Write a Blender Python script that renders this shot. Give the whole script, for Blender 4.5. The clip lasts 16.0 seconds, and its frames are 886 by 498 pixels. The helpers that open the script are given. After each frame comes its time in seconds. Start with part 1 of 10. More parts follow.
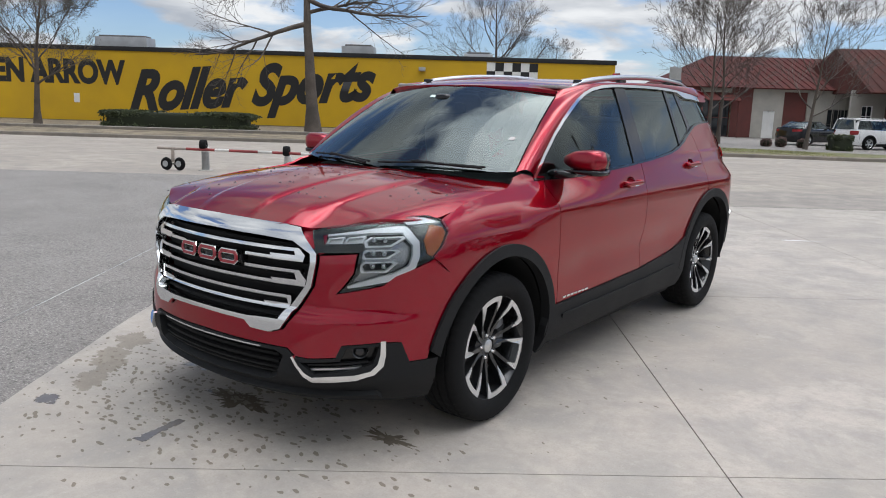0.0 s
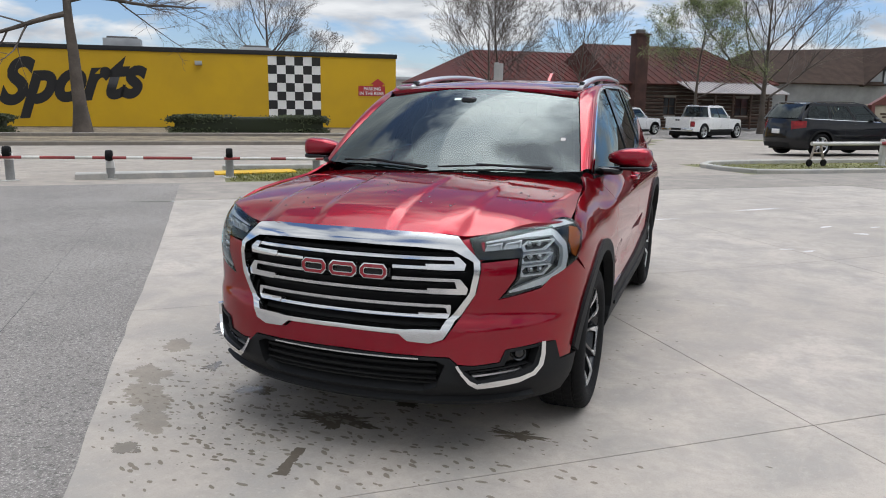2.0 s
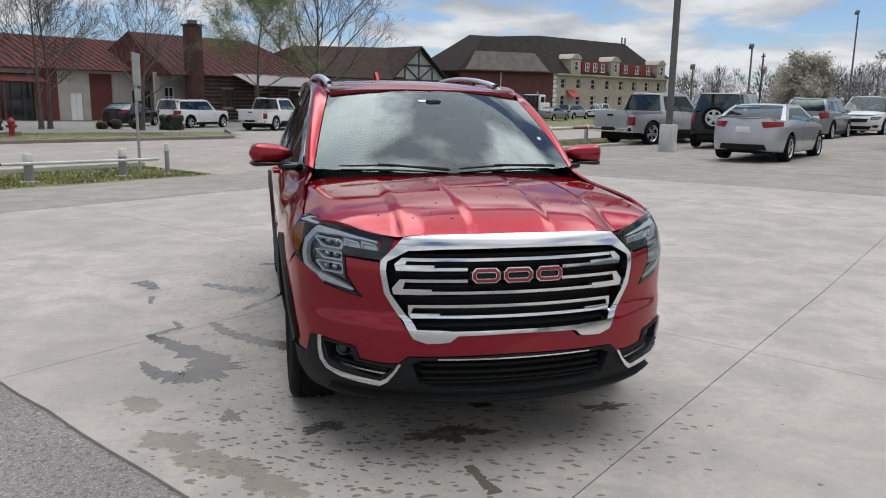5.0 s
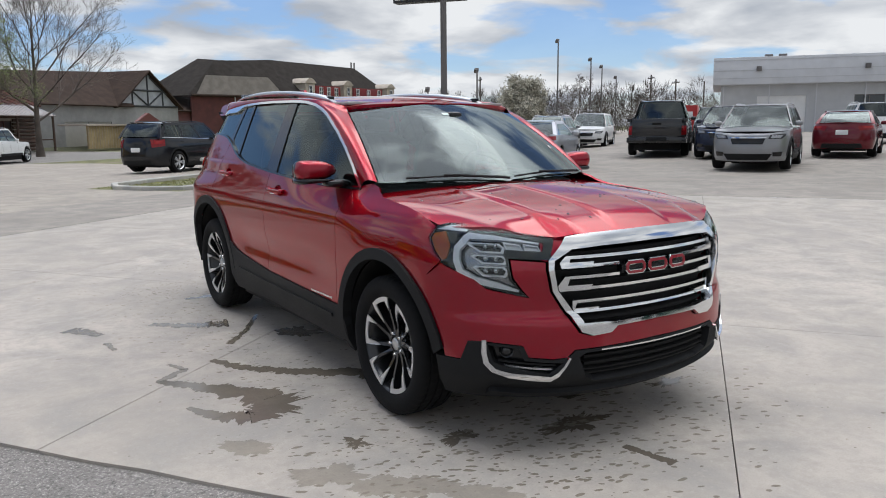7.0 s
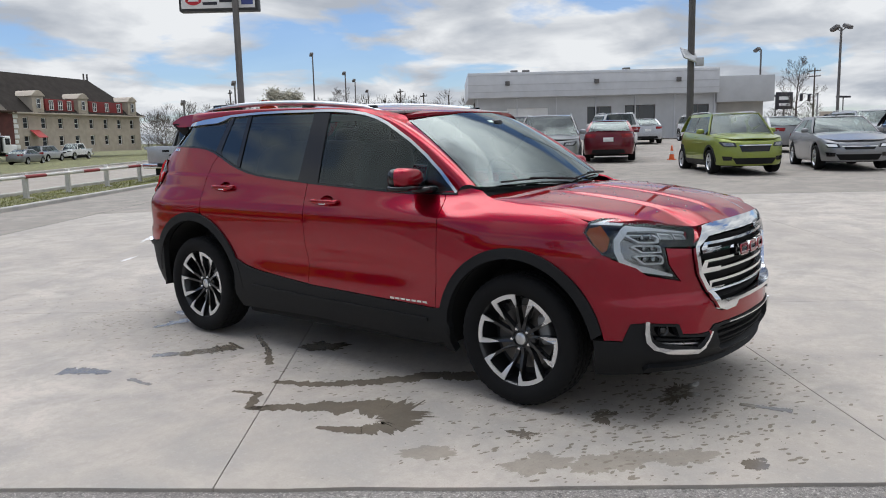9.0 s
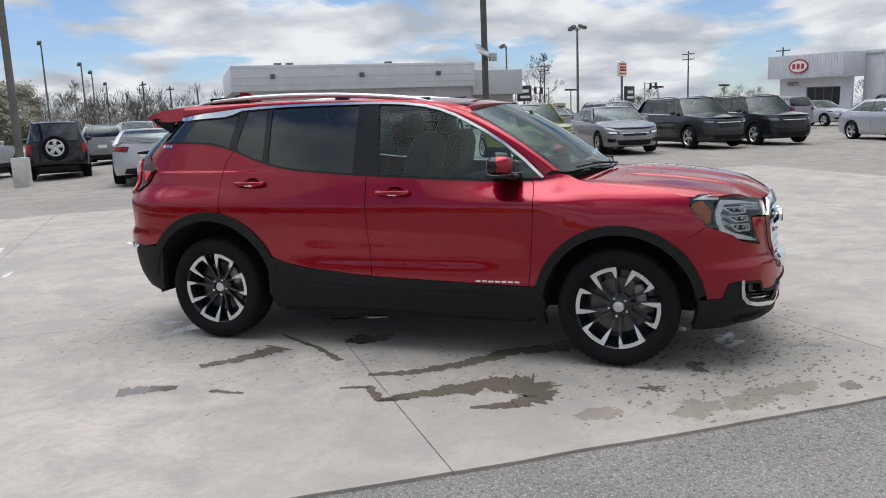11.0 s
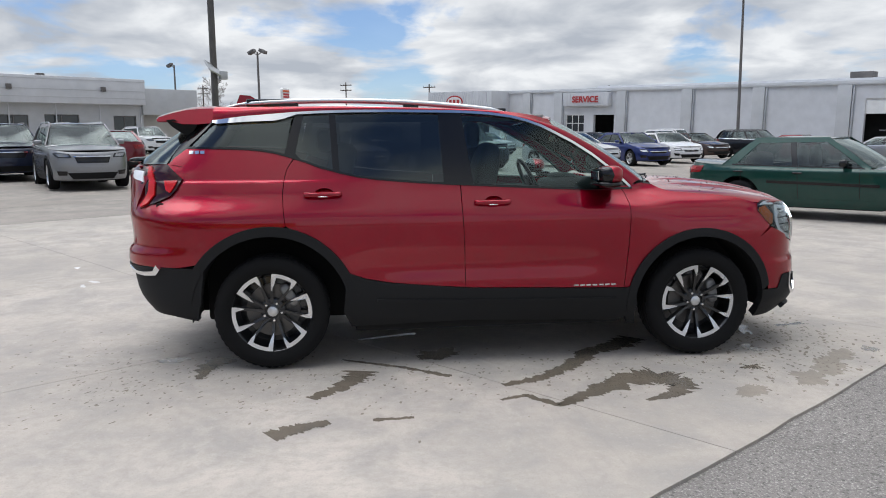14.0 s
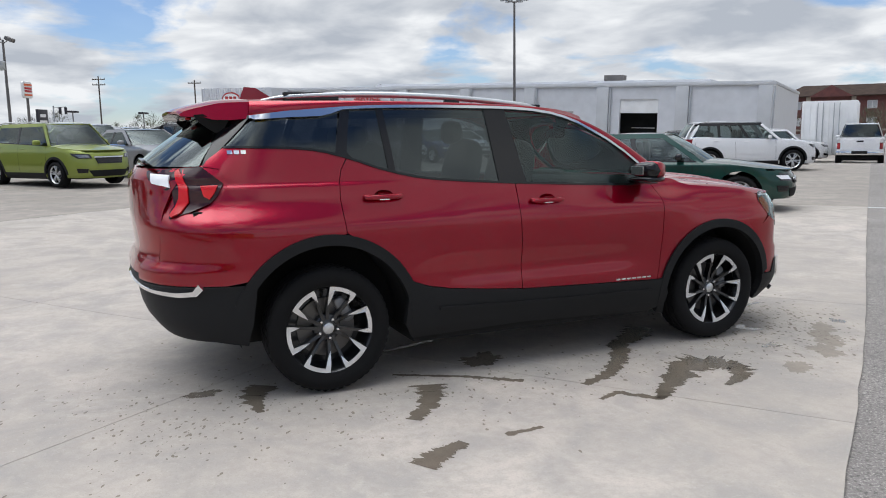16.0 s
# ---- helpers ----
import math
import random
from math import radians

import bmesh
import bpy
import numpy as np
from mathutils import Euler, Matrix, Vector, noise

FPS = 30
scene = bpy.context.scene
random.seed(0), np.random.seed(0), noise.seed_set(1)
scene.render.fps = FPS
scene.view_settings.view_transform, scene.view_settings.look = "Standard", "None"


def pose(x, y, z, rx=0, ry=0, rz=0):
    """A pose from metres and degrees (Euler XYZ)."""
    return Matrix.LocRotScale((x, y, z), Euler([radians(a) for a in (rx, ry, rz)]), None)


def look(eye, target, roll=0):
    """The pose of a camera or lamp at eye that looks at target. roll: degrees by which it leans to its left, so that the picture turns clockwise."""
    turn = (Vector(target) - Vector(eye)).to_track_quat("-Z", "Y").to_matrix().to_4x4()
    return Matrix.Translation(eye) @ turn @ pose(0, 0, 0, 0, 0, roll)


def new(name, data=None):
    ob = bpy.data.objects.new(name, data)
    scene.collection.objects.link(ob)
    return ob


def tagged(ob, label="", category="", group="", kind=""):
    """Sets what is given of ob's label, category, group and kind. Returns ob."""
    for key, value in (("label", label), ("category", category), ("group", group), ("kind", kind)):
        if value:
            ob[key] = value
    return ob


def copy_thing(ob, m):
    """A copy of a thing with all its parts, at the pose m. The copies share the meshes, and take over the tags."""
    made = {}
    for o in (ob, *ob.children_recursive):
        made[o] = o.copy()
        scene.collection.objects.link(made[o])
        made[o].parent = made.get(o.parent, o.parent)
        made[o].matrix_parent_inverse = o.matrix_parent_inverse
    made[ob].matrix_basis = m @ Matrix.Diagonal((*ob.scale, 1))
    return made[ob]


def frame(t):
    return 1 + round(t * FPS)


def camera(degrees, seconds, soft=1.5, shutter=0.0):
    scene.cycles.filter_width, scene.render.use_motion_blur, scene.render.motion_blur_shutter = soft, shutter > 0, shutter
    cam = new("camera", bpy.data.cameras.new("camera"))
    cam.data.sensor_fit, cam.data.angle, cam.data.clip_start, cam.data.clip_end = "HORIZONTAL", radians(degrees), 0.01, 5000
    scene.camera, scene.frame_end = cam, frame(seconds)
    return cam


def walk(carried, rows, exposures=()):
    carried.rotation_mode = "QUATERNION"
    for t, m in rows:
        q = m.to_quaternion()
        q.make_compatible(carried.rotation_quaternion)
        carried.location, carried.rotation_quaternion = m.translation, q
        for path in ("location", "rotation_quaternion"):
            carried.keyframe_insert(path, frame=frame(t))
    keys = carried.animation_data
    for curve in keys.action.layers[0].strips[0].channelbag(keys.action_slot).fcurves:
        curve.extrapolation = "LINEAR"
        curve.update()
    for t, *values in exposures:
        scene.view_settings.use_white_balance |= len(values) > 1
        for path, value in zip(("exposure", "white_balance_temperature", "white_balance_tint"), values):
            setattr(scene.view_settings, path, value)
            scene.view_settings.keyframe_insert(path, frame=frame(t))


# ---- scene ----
cam = camera(60.0, 16.0, soft=1.0)
PATH = [
    (0, (2.739, -4.22, 1.438), (1.547, -2.658, 1.069), 1.7),
    (0.5, (2.474, -4.455, 1.428), (1.383, -2.818, 1.064), 1.4),
    (1, (2.16, -4.662, 1.42), (1.19, -2.951, 1.058), 1.0),
    (1.5, (1.798, -4.817, 1.438), (0.968, -3.035, 1.071), 0.8),
    (2, (1.43, -5.02, 1.464), (0.759, -3.174, 1.09), 0.8),
    (2.5, (1.042, -5.078, 1.46), (0.548, -3.177, 1.082), 0.6),
    (3, (0.65, -5.179, 1.464), (0.344, -3.239, 1.086), 0.5),
    (3.5, (0.243, -5.253, 1.48), (0.133, -3.293, 1.1), 0.4),
    (4, (-0.178, -5.227, 1.492), (-0.094, -3.266, 1.108), 0.5),
    (4.5, (-0.612, -5.253, 1.493), (-0.336, -3.31, 1.108), 0.7),
    (5, (-1.031, -5.186, 1.487), (-0.564, -3.279, 1.109), 0.9),
    (5.2, (-1.19, -5.136, 1.503), (-0.647, -3.248, 1.128), 1.0),
    (7.3, (-2.891, -4.408, 1.408), (-1.722, -2.815, 1.094), -0.8),
    (7.5, (-3.024, -4.28, 1.41), (-1.805, -2.726, 1.095), -0.9),
    (8, (-3.468, -4.075, 1.404), (-2.125, -2.626, 1.096), -1.1),
    (8.1, (-3.543, -4.032, 1.408), (-2.179, -2.601, 1.105), -1.3),
    (8.5, (-3.83, -3.791, 1.395), (-2.373, -2.453, 1.095), -1.3),
    (9, (-4.167, -3.444, 1.407), (-2.604, -2.232, 1.114), -1.4),
    (11.3, (-5.349, -1.585, 1.453), (-3.461, -1.002, 1.145), -1.9),
    (11.5, (-5.387, -1.408, 1.395), (-3.483, -0.868, 1.107), -1.6),
    (12, (-5.515, -0.97, 1.404), (-3.576, -0.571, 1.12), -1.5),
    (12.5, (-5.594, -0.505, 1.411), (-3.629, -0.26, 1.132), -1.4),
    (13, (-5.663, -0.1, 1.411), (-3.685, 0.006, 1.134), -1.3),
    (13.5, (-5.609, 0.395, 1.44), (-3.632, 0.32, 1.153), -0.9),
    (14, (-5.557, 0.842, 1.416), (-3.59, 0.617, 1.13), -0.6),
    (14.5, (-5.425, 1.272, 1.416), (-3.482, 0.898, 1.127), -0.4),
    (15, (-5.272, 1.691, 1.416), (-3.363, 1.171, 1.124), -0.5),
    (15.5, (-5.117, 2.103, 1.414), (-3.254, 1.439, 1.119), -0.5),
    (16, (-4.888, 2.446, 1.43), (-3.079, 1.649, 1.132), -0.8),
]
walk(cam, [(t, look(eye, target, roll)) for t, eye, target, roll in PATH], exposures=[(0, 0.03, 6280, 10), (2.5, 0.0, 6280, 10), (4.5, -0.13, 6280, 10), (7.5, -0.02, 6280, 10), (9.0, -0.02, 6280, 10), (12.5, 0.03, 6280, 10), (16.0, 0.07, 6280, 10)])

# ---- light and sky ----
SUN_AZ, SUN_EL = radians(58), radians(72)
sun = new("sun", bpy.data.lights.new("sun", "SUN"))
sun.data.energy, sun.data.angle, sun.data.color = 0.9, radians(60), (1.0, 0.92, 0.82)
sun.matrix_world = look((40 * math.cos(SUN_AZ), 40 * math.sin(SUN_AZ), 40 * math.tan(SUN_EL)), (0, 0, 0))

world = bpy.data.worlds.new("sky")
scene.world = world
world.use_nodes = True
wn, wl = world.node_tree.nodes, world.node_tree.links
wn.clear()


def wnode(kind, **kw):
    n = wn.new(kind)
    for k, v in kw.items():
        n.inputs[k].default_value = v
    return n


sky = wn.new("ShaderNodeTexSky")
sky.sky_type, sky.sun_disc = "NISHITA", False
sky.sun_elevation, sky.sun_rotation = SUN_EL, radians(90) - SUN_AZ
sky.air_density, sky.dust_density, sky.ozone_density = 1.0, 0.2, 3.0
coord = wn.new("ShaderNodeTexCoord")
split = wn.new("ShaderNodeSeparateXYZ")
wl.new(coord.outputs["Generated"], split.inputs[0])
# the view direction projected on a flat cloud layer
lift = wn.new("ShaderNodeMath"); lift.operation = "MAXIMUM"; lift.inputs[1].default_value = 0.0
wl.new(split.outputs[2], lift.inputs[0])
den = wn.new("ShaderNodeMath"); den.operation = "ADD"; den.inputs[1].default_value = 0.20
wl.new(lift.outputs[0], den.inputs[0])
flat = wn.new("ShaderNodeVectorMath"); flat.operation = "DIVIDE"
wl.new(coord.outputs["Generated"], flat.inputs[0])
both = wn.new("ShaderNodeCombineXYZ")
for k in range(2):
    wl.new(den.outputs[0], both.inputs[k])
both.inputs[2].default_value = 1.0
wl.new(both.outputs[0], flat.inputs[1])


def cloud_noise(scale, detail, rough, shift):
    m = wn.new("ShaderNodeMapping")
    m.inputs["Location"].default_value = shift
    m.inputs["Scale"].default_value = (1, 1, 0.0)
    wl.new(flat.outputs[0], m.inputs[0])
    n = wnode("ShaderNodeTexNoise", Scale=scale, Detail=detail, Roughness=rough, Distortion=0.25)
    wl.new(m.outputs[0], n.inputs["Vector"])
    return n


def wramp(src, stops):
    r = wn.new("ShaderNodeValToRGB")
    while len(r.color_ramp.elements) < len(stops):
        r.color_ramp.elements.new(0.5)
    for e, (p, c) in zip(r.color_ramp.elements, stops):
        e.position, e.color = p, (*c, 1)
    wl.new(src, r.inputs[0])
    return r


lean = wn.new("ShaderNodeVectorMath"); lean.operation = "DOT_PRODUCT"
wl.new(coord.outputs["Generated"], lean.inputs[0])
lean.inputs[1].default_value = (0.030, -0.050, 0.0)
thick = wn.new("ShaderNodeMath"); thick.operation = "ADD"
wl.new(lean.outputs["Value"], thick.inputs[0])
wl.new(cloud_noise(1.6, 9, 0.52, (3.1, 1.7, 0)).outputs["Fac"], thick.inputs[1])
cover = wramp(thick.outputs[0], [(0.40, (0.08, 0.08, 0.08)), (0.49, (1, 1, 1))])
body = wramp(cloud_noise(2.2, 6, 0.50, (7.7, 4.2, 0)).outputs["Fac"], [(0.36, (5.3, 5.65, 6.25)), (0.49, (7.4, 7.6, 7.95)), (0.62, (10.1, 10.15, 10.2))])
# clouds are thinner and brighter towards the veiled sun
toward = wn.new("ShaderNodeVectorMath"); toward.operation = "DOT_PRODUCT"
wl.new(coord.outputs["Generated"], toward.inputs[0])
toward.inputs[1].default_value = (math.cos(SUN_EL) * math.cos(SUN_AZ), math.cos(SUN_EL) * math.sin(SUN_AZ), math.sin(SUN_EL))
glow = wn.new("ShaderNodeMapRange"); glow.interpolation_type = "SMOOTHSTEP"
for key, v in (("From Min", 0.60), ("From Max", 1.0), ("To Min", 1.0), ("To Max", 6.0)):
    glow.inputs[key].default_value = v
wl.new(toward.outputs["Value"], glow.inputs["Value"])
lit = wn.new("ShaderNodeVectorMath"); lit.operation = "SCALE"
warm = wn.new("ShaderNodeVectorMath"); warm.operation = "MULTIPLY"
warm.inputs[1].default_value = (1.0, 1.0, 0.99)
wl.new(body.outputs[0], warm.inputs[0])
wl.new(warm.outputs[0], lit.inputs[0]); wl.new(glow.outputs[0], lit.inputs["Scale"])
blue = wn.new("ShaderNodeVectorMath"); blue.operation = "MULTIPLY"
blue.inputs[1].default_value = (1.02, 1.12, 1.32)
wl.new(sky.outputs[0], blue.inputs[0])
mix = wn.new("ShaderNodeMix"); mix.data_type = "RGBA"
wl.new(cover.outputs[0], mix.inputs["Factor"])
wl.new(blue.outputs[0], mix.inputs["A"])
wl.new(lit.outputs[0], mix.inputs["B"])
bg = wn.new("ShaderNodeBackground"); bg.inputs["Strength"].default_value = 0.085
wout = wn.new("ShaderNodeOutputWorld")
wl.new(mix.outputs["Result"], bg.inputs["Color"])
wl.new(bg.outputs[0], wout.inputs[0])

# ---- materials ----
def material(name):
    m = bpy.data.materials.new(name)
    m.use_nodes = True
    return m, m.node_tree.nodes, m.node_tree.links, m.node_tree.nodes["Principled BSDF"]


def mixed(ns, ls, fac, a, b, mode="MIX"):
    n = ns.new("ShaderNodeMix")
    n.data_type, n.blend_type = "RGBA", mode
    for key, v in (("Factor", fac), ("A", a), ("B", b)):
        if isinstance(v, (int, float)):
            n.inputs[key].default_value = v
        elif isinstance(v, tuple):
            n.inputs[key].default_value = (*v, 1)
        else:
            ls.new(v, n.inputs[key])
    return n.outputs["Result"]


def noise_of(ns, ls, scale, detail=4, rough=0.55, coords="Object", stretch=None, distort=0.0):
    tc = ns.new("ShaderNodeTexCoord")
    n = ns.new("ShaderNodeTexNoise")
    n.inputs["Scale"].default_value, n.inputs["Detail"].default_value = scale, detail
    n.inputs["Roughness"].default_value, n.inputs["Distortion"].default_value = rough, distort
    src = tc.outputs[coords]
    if stretch:
        mp = ns.new("ShaderNodeMapping")
        mp.inputs["Scale"].default_value = stretch
        ls.new(src, mp.inputs[0])
        src = mp.outputs[0]
    ls.new(src, n.inputs["Vector"])
    return n.outputs["Fac"]


def ramp(ns, ls, src, lo, hi, a=0.0, b=1.0):
    n = ns.new("ShaderNodeMapRange")
    n.inputs["From Min"].default_value, n.inputs["From Max"].default_value = lo, hi
    n.inputs["To Min"].default_value, n.inputs["To Max"].default_value = a, b
    ls.new(src, n.inputs["Value"])
    return n.outputs[0]


def bumped(ns, ls, src, bsdf, strength=0.2, distance=0.01):
    n = ns.new("ShaderNodeBump")
    n.inputs["Strength"].default_value, n.inputs["Distance"].default_value = strength, distance
    ls.new(src, n.inputs["Height"])
    ls.new(n.outputs[0], bsdf.inputs["Normal"])


def surface(name, color, rough=0.6, metal=0.0, grain=8.0, vary=0.15, bump=0.0, coat=0.0, spec=0.5, fine=60.0):
    """A plain surface with colour variation at two scales and a little relief."""
    m, ns, ls, b = material(name)
    dark = tuple(c * (1 - vary) for c in color)
    light = tuple(min(1, c * (1 + vary)) for c in color)
    big = ramp(ns, ls, noise_of(ns, ls, grain * 0.15, 3), 0.35, 0.65)
    small = ramp(ns, ls, noise_of(ns, ls, fine, 5), 0.3, 0.7)
    c = mixed(ns, ls, big, dark, light)
    c = mixed(ns, ls, ramp(ns, ls, small, 0, 1, 0, vary * 1.4), c, tuple(x * 0.55 for x in color))
    ls.new(c, b.inputs["Base Color"])
    b.inputs["Roughness"].default_value, b.inputs["Metallic"].default_value = rough, metal
    ls.new(ramp(ns, ls, big, 0, 1, max(0, rough - 0.06), min(1, rough + 0.08)), b.inputs["Roughness"])
    b.inputs["Coat Weight"].default_value, b.inputs["Coat Roughness"].default_value = coat, 0.04
    b.inputs["Specular IOR Level"].default_value = spec
    if bump:
        bumped(ns, ls, small, b, bump, 0.01)
    return m


def car_paint(name, color, metal=0.35, rough=0.32, coat_ior=1.45):
    m, ns, ls, b = material(name)
    flake = ramp(ns, ls, noise_of(ns, ls, 900, 2), 0.35, 0.7)
    dust = ramp(ns, ls, noise_of(ns, ls, 3.0, 6, 0.65), 0.45, 0.75, 0, 0.025)
    c = mixed(ns, ls, flake, tuple(x * 0.8 for x in color), tuple(min(1, x * 1.25) for x in color))
    c = mixed(ns, ls, dust, c, (0.30, 0.27, 0.25))
    ls.new(c, b.inputs["Base Color"])
    b.inputs["Metallic"].default_value, b.inputs["Roughness"].default_value = metal, rough
    b.inputs["Specular IOR Level"].default_value = 0.08
    b.inputs["Specular Tint"].default_value = (*(min(1, 0.08 + 2.5 * x) for x in color), 1)
    b.inputs["Coat Weight"].default_value, b.inputs["Coat IOR"].default_value = 1.0, coat_ior
    ls.new(ramp(ns, ls, noise_of(ns, ls, 12, 6, 0.6), 0.4, 0.8, 0.006, 0.025), b.inputs["Coat Roughness"])
    return m


def glass(name, tint, clear, ior=1.5):
    """Thin glass: a tinted clear pane with a mirror gloss by Fresnel."""
    m, ns, ls, b = material(name)
    ns.remove(b)
    out = ns["Material Output"]
    tr = ns.new("ShaderNodeBsdfTransparent"); tr.inputs[0].default_value = (*(c * clear for c in tint), 1)
    gl = ns.new("ShaderNodeBsdfGlossy"); gl.inputs["Roughness"].default_value = 0.0
    gl.inputs["Color"].default_value = (0.86, 0.96, 0.95, 1)
    fr = ns.new("ShaderNodeFresnel"); fr.inputs["IOR"].default_value = ior
    mx = ns.new("ShaderNodeMixShader")
    ls.new(fr.outputs[0], mx.inputs[0]); ls.new(tr.outputs[0], mx.inputs[1]); ls.new(gl.outputs[0], mx.inputs[2])
    ls.new(mx.outputs[0], out.inputs[0])
    return m


def glowless_lens(name, color, rough=0.08, clear=0.5):
    m, ns, ls, b = material(name)
    b.inputs["Base Color"].default_value = (*color, 1)
    b.inputs["Roughness"].default_value = rough
    b.inputs["Transmission Weight"].default_value = clear
    b.inputs["Specular IOR Level"].default_value = 0.3
    b.inputs["Coat Weight"].default_value = 0.3
    return m


RED_PAINT = car_paint("cherry_red_paint", (0.285, 0.0005, 0.0150), 0.90, 0.36, 1.51)
BADGE_RED = surface("badge_red_enamel", (0.26, 0.012, 0.022), 0.25, vary=0.06, coat=0.6)
CHROME = surface("chrome", (0.78, 0.79, 0.80), 0.07, 1.0, vary=0.03)
SATIN = surface("satin_silver", (0.62, 0.63, 0.64), 0.30, 0.9, vary=0.05)
MACHINED = surface("machined_alloy", (0.72, 0.73, 0.74), 0.28, 0.85, vary=0.04)
DARK_ALLOY = surface("dark_alloy", (0.025, 0.026, 0.028), 0.28, 0.6, vary=0.1, coat=0.6)
PLASTIC = surface("black_textured_plastic", (0.0105, 0.011, 0.012), 0.62, spec=0.25, vary=0.12, bump=0.08, fine=400)
GLOSS_BLACK = surface("gloss_black_trim", (0.006, 0.006, 0.007), 0.14, vary=0.05, coat=0.2, spec=0.35)
# near-black that puts cavity shade into the colour; also matt black trim
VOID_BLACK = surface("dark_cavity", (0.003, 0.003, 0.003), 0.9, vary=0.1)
RUBBER = surface("tyre_rubber", (0.007, 0.007, 0.0074), 0.88, spec=0.25, vary=0.2, bump=0.15, fine=220)
TRIM_CLOTH = surface("black_seat_leather", (0.018, 0.018, 0.02), 0.6, vary=0.15, bump=0.1)
DASH_MAT = surface("dashboard_vinyl", (0.02, 0.02, 0.022), 0.65, vary=0.1, bump=0.1, fine=300)
STEEL = surface("brake_steel", (0.13, 0.125, 0.12), 0.4, 0.9, vary=0.15)
WINDSHIELD_GLASS = glass("windshield_glass", (0.66, 0.85, 0.81), 0.60, 1.78)
DOOR_GLASS = glass("door_glass", (0.74, 0.88, 0.86), 0.92, 1.62)
PRIVACY_GLASS = glass("privacy_glass", (0.22, 0.23, 0.24), 0.7, 1.8)
LENS_CLEAR = glass("lamp_lens", (0.95, 0.97, 0.98), 0.95, 1.45)
AMBER = glowless_lens("amber_reflector", (0.50, 0.12, 0.010), 0.2, 0.0)
TAIL_RED = glowless_lens("tail_lamp_red", (0.55, 0.008, 0.012), 0.12, 0.0)
TAIL_DARK = glowless_lens("smoked_red_lens", (0.028, 0.002, 0.003), 0.06, 0.0)
LAMP_GUIDE = surface("lamp_guide_white", (0.90, 0.91, 0.93), 0.28, 0.10, vary=0.03, coat=0.4)
LAMP_WHITE = surface("lamp_white", (0.88, 0.89, 0.90), 0.2, 0.0, vary=0.03, coat=1.0)
LAMP_INNER = surface("lamp_inner_grey", (0.30, 0.305, 0.315), 0.2, 0.8, vary=0.1)

# ---- ground and building materials ----
def concrete_material(name, base=(0.435, 0.390, 0.341), wet=False):
    m, ns, ls, b = material(name)
    big = noise_of(ns, ls, 0.35, 5, 0.6)
    mid = noise_of(ns, ls, 2.2, 7, 0.65, distort=0.4)
    fine = noise_of(ns, ls, 140, 4, 0.6)
    c = mixed(ns, ls, ramp(ns, ls, big, 0.35, 0.65), tuple(x * 0.82 for x in base), tuple(x * 1.12 for x in base))
    c = mixed(ns, ls, ramp(ns, ls, mid, 0.41, 0.63, 0, 0.8), c, (base[0] * 0.70, base[1] * 0.735, base[2] * 0.78))
    c = mixed(ns, ls, ramp(ns, ls, noise_of(ns, ls, 0.8, 6, 0.7, distort=1.0), 0.57, 0.68, 0, 0.6), c, (base[0] * 1.2, base[1] * 1.2, base[2] * 1.2))
    c = mixed(ns, ls, ramp(ns, ls, fine, 0.50, 0.80, 0, 0.5), c, tuple(x * 0.55 for x in base))
    c = mixed(ns, ls, ramp(ns, ls, noise_of(ns, ls, 16, 8, 0.72), 0.46, 0.66, 0, 0.5), c, tuple(x * 0.72 for x in base))
    c = mixed(ns, ls, ramp(ns, ls, noise_of(ns, ls, 38, 6, 0.7), 0.56, 0.72, 0, 0.35), c, tuple(x * 1.25 for x in base))
    info = ns.new("ShaderNodeObjectInfo")
    c = mixed(ns, ls, ramp(ns, ls, info.outputs["Random"], 0, 1, 0, 0.14), c, (base[0] * 0.7, base[1] * 0.7, base[2] * 0.68))
    scuff = ramp(ns, ls, noise_of(ns, ls, 1.6, 8, 0.75, stretch=(1.0, 5.0, 1.0), distort=1.2), 0.60, 0.70, 0, 0.45)
    c = mixed(ns, ls, scuff, c, (base[0] * 0.66, base[1] * 0.68, base[2] * 0.70))
    rough = ramp(ns, ls, mid, 0.3, 0.7, 0.72, 0.92)
    ls.new(c, b.inputs["Base Color"])
    ls.new(rough, b.inputs["Roughness"])
    b.inputs["Specular IOR Level"].default_value = 0.35
    bumped(ns, ls, fine, b, 0.12, 0.004)
    return m


def asphalt_material(name, base, speck):
    m, ns, ls, b = material(name)
    grain = noise_of(ns, ls, 95, 3, 0.6)
    c = mixed(ns, ls, ramp(ns, ls, noise_of(ns, ls, 0.6, 6, 0.65), 0.35, 0.65), tuple(x * 0.82 for x in base), tuple(x * 1.15 for x in base))
    c = mixed(ns, ls, ramp(ns, ls, grain, 0.52, 0.72), c, speck)
    c = mixed(ns, ls, ramp(ns, ls, noise_of(ns, ls, 42, 4, 0.75), 0.50, 0.66, 0, 0.85), c, tuple(x * 0.34 for x in base))
    ls.new(c, b.inputs["Base Color"])
    b.inputs["Roughness"].default_value = 0.88
    bumped(ns, ls, grain, b, 0.8, 0.008)
    return m


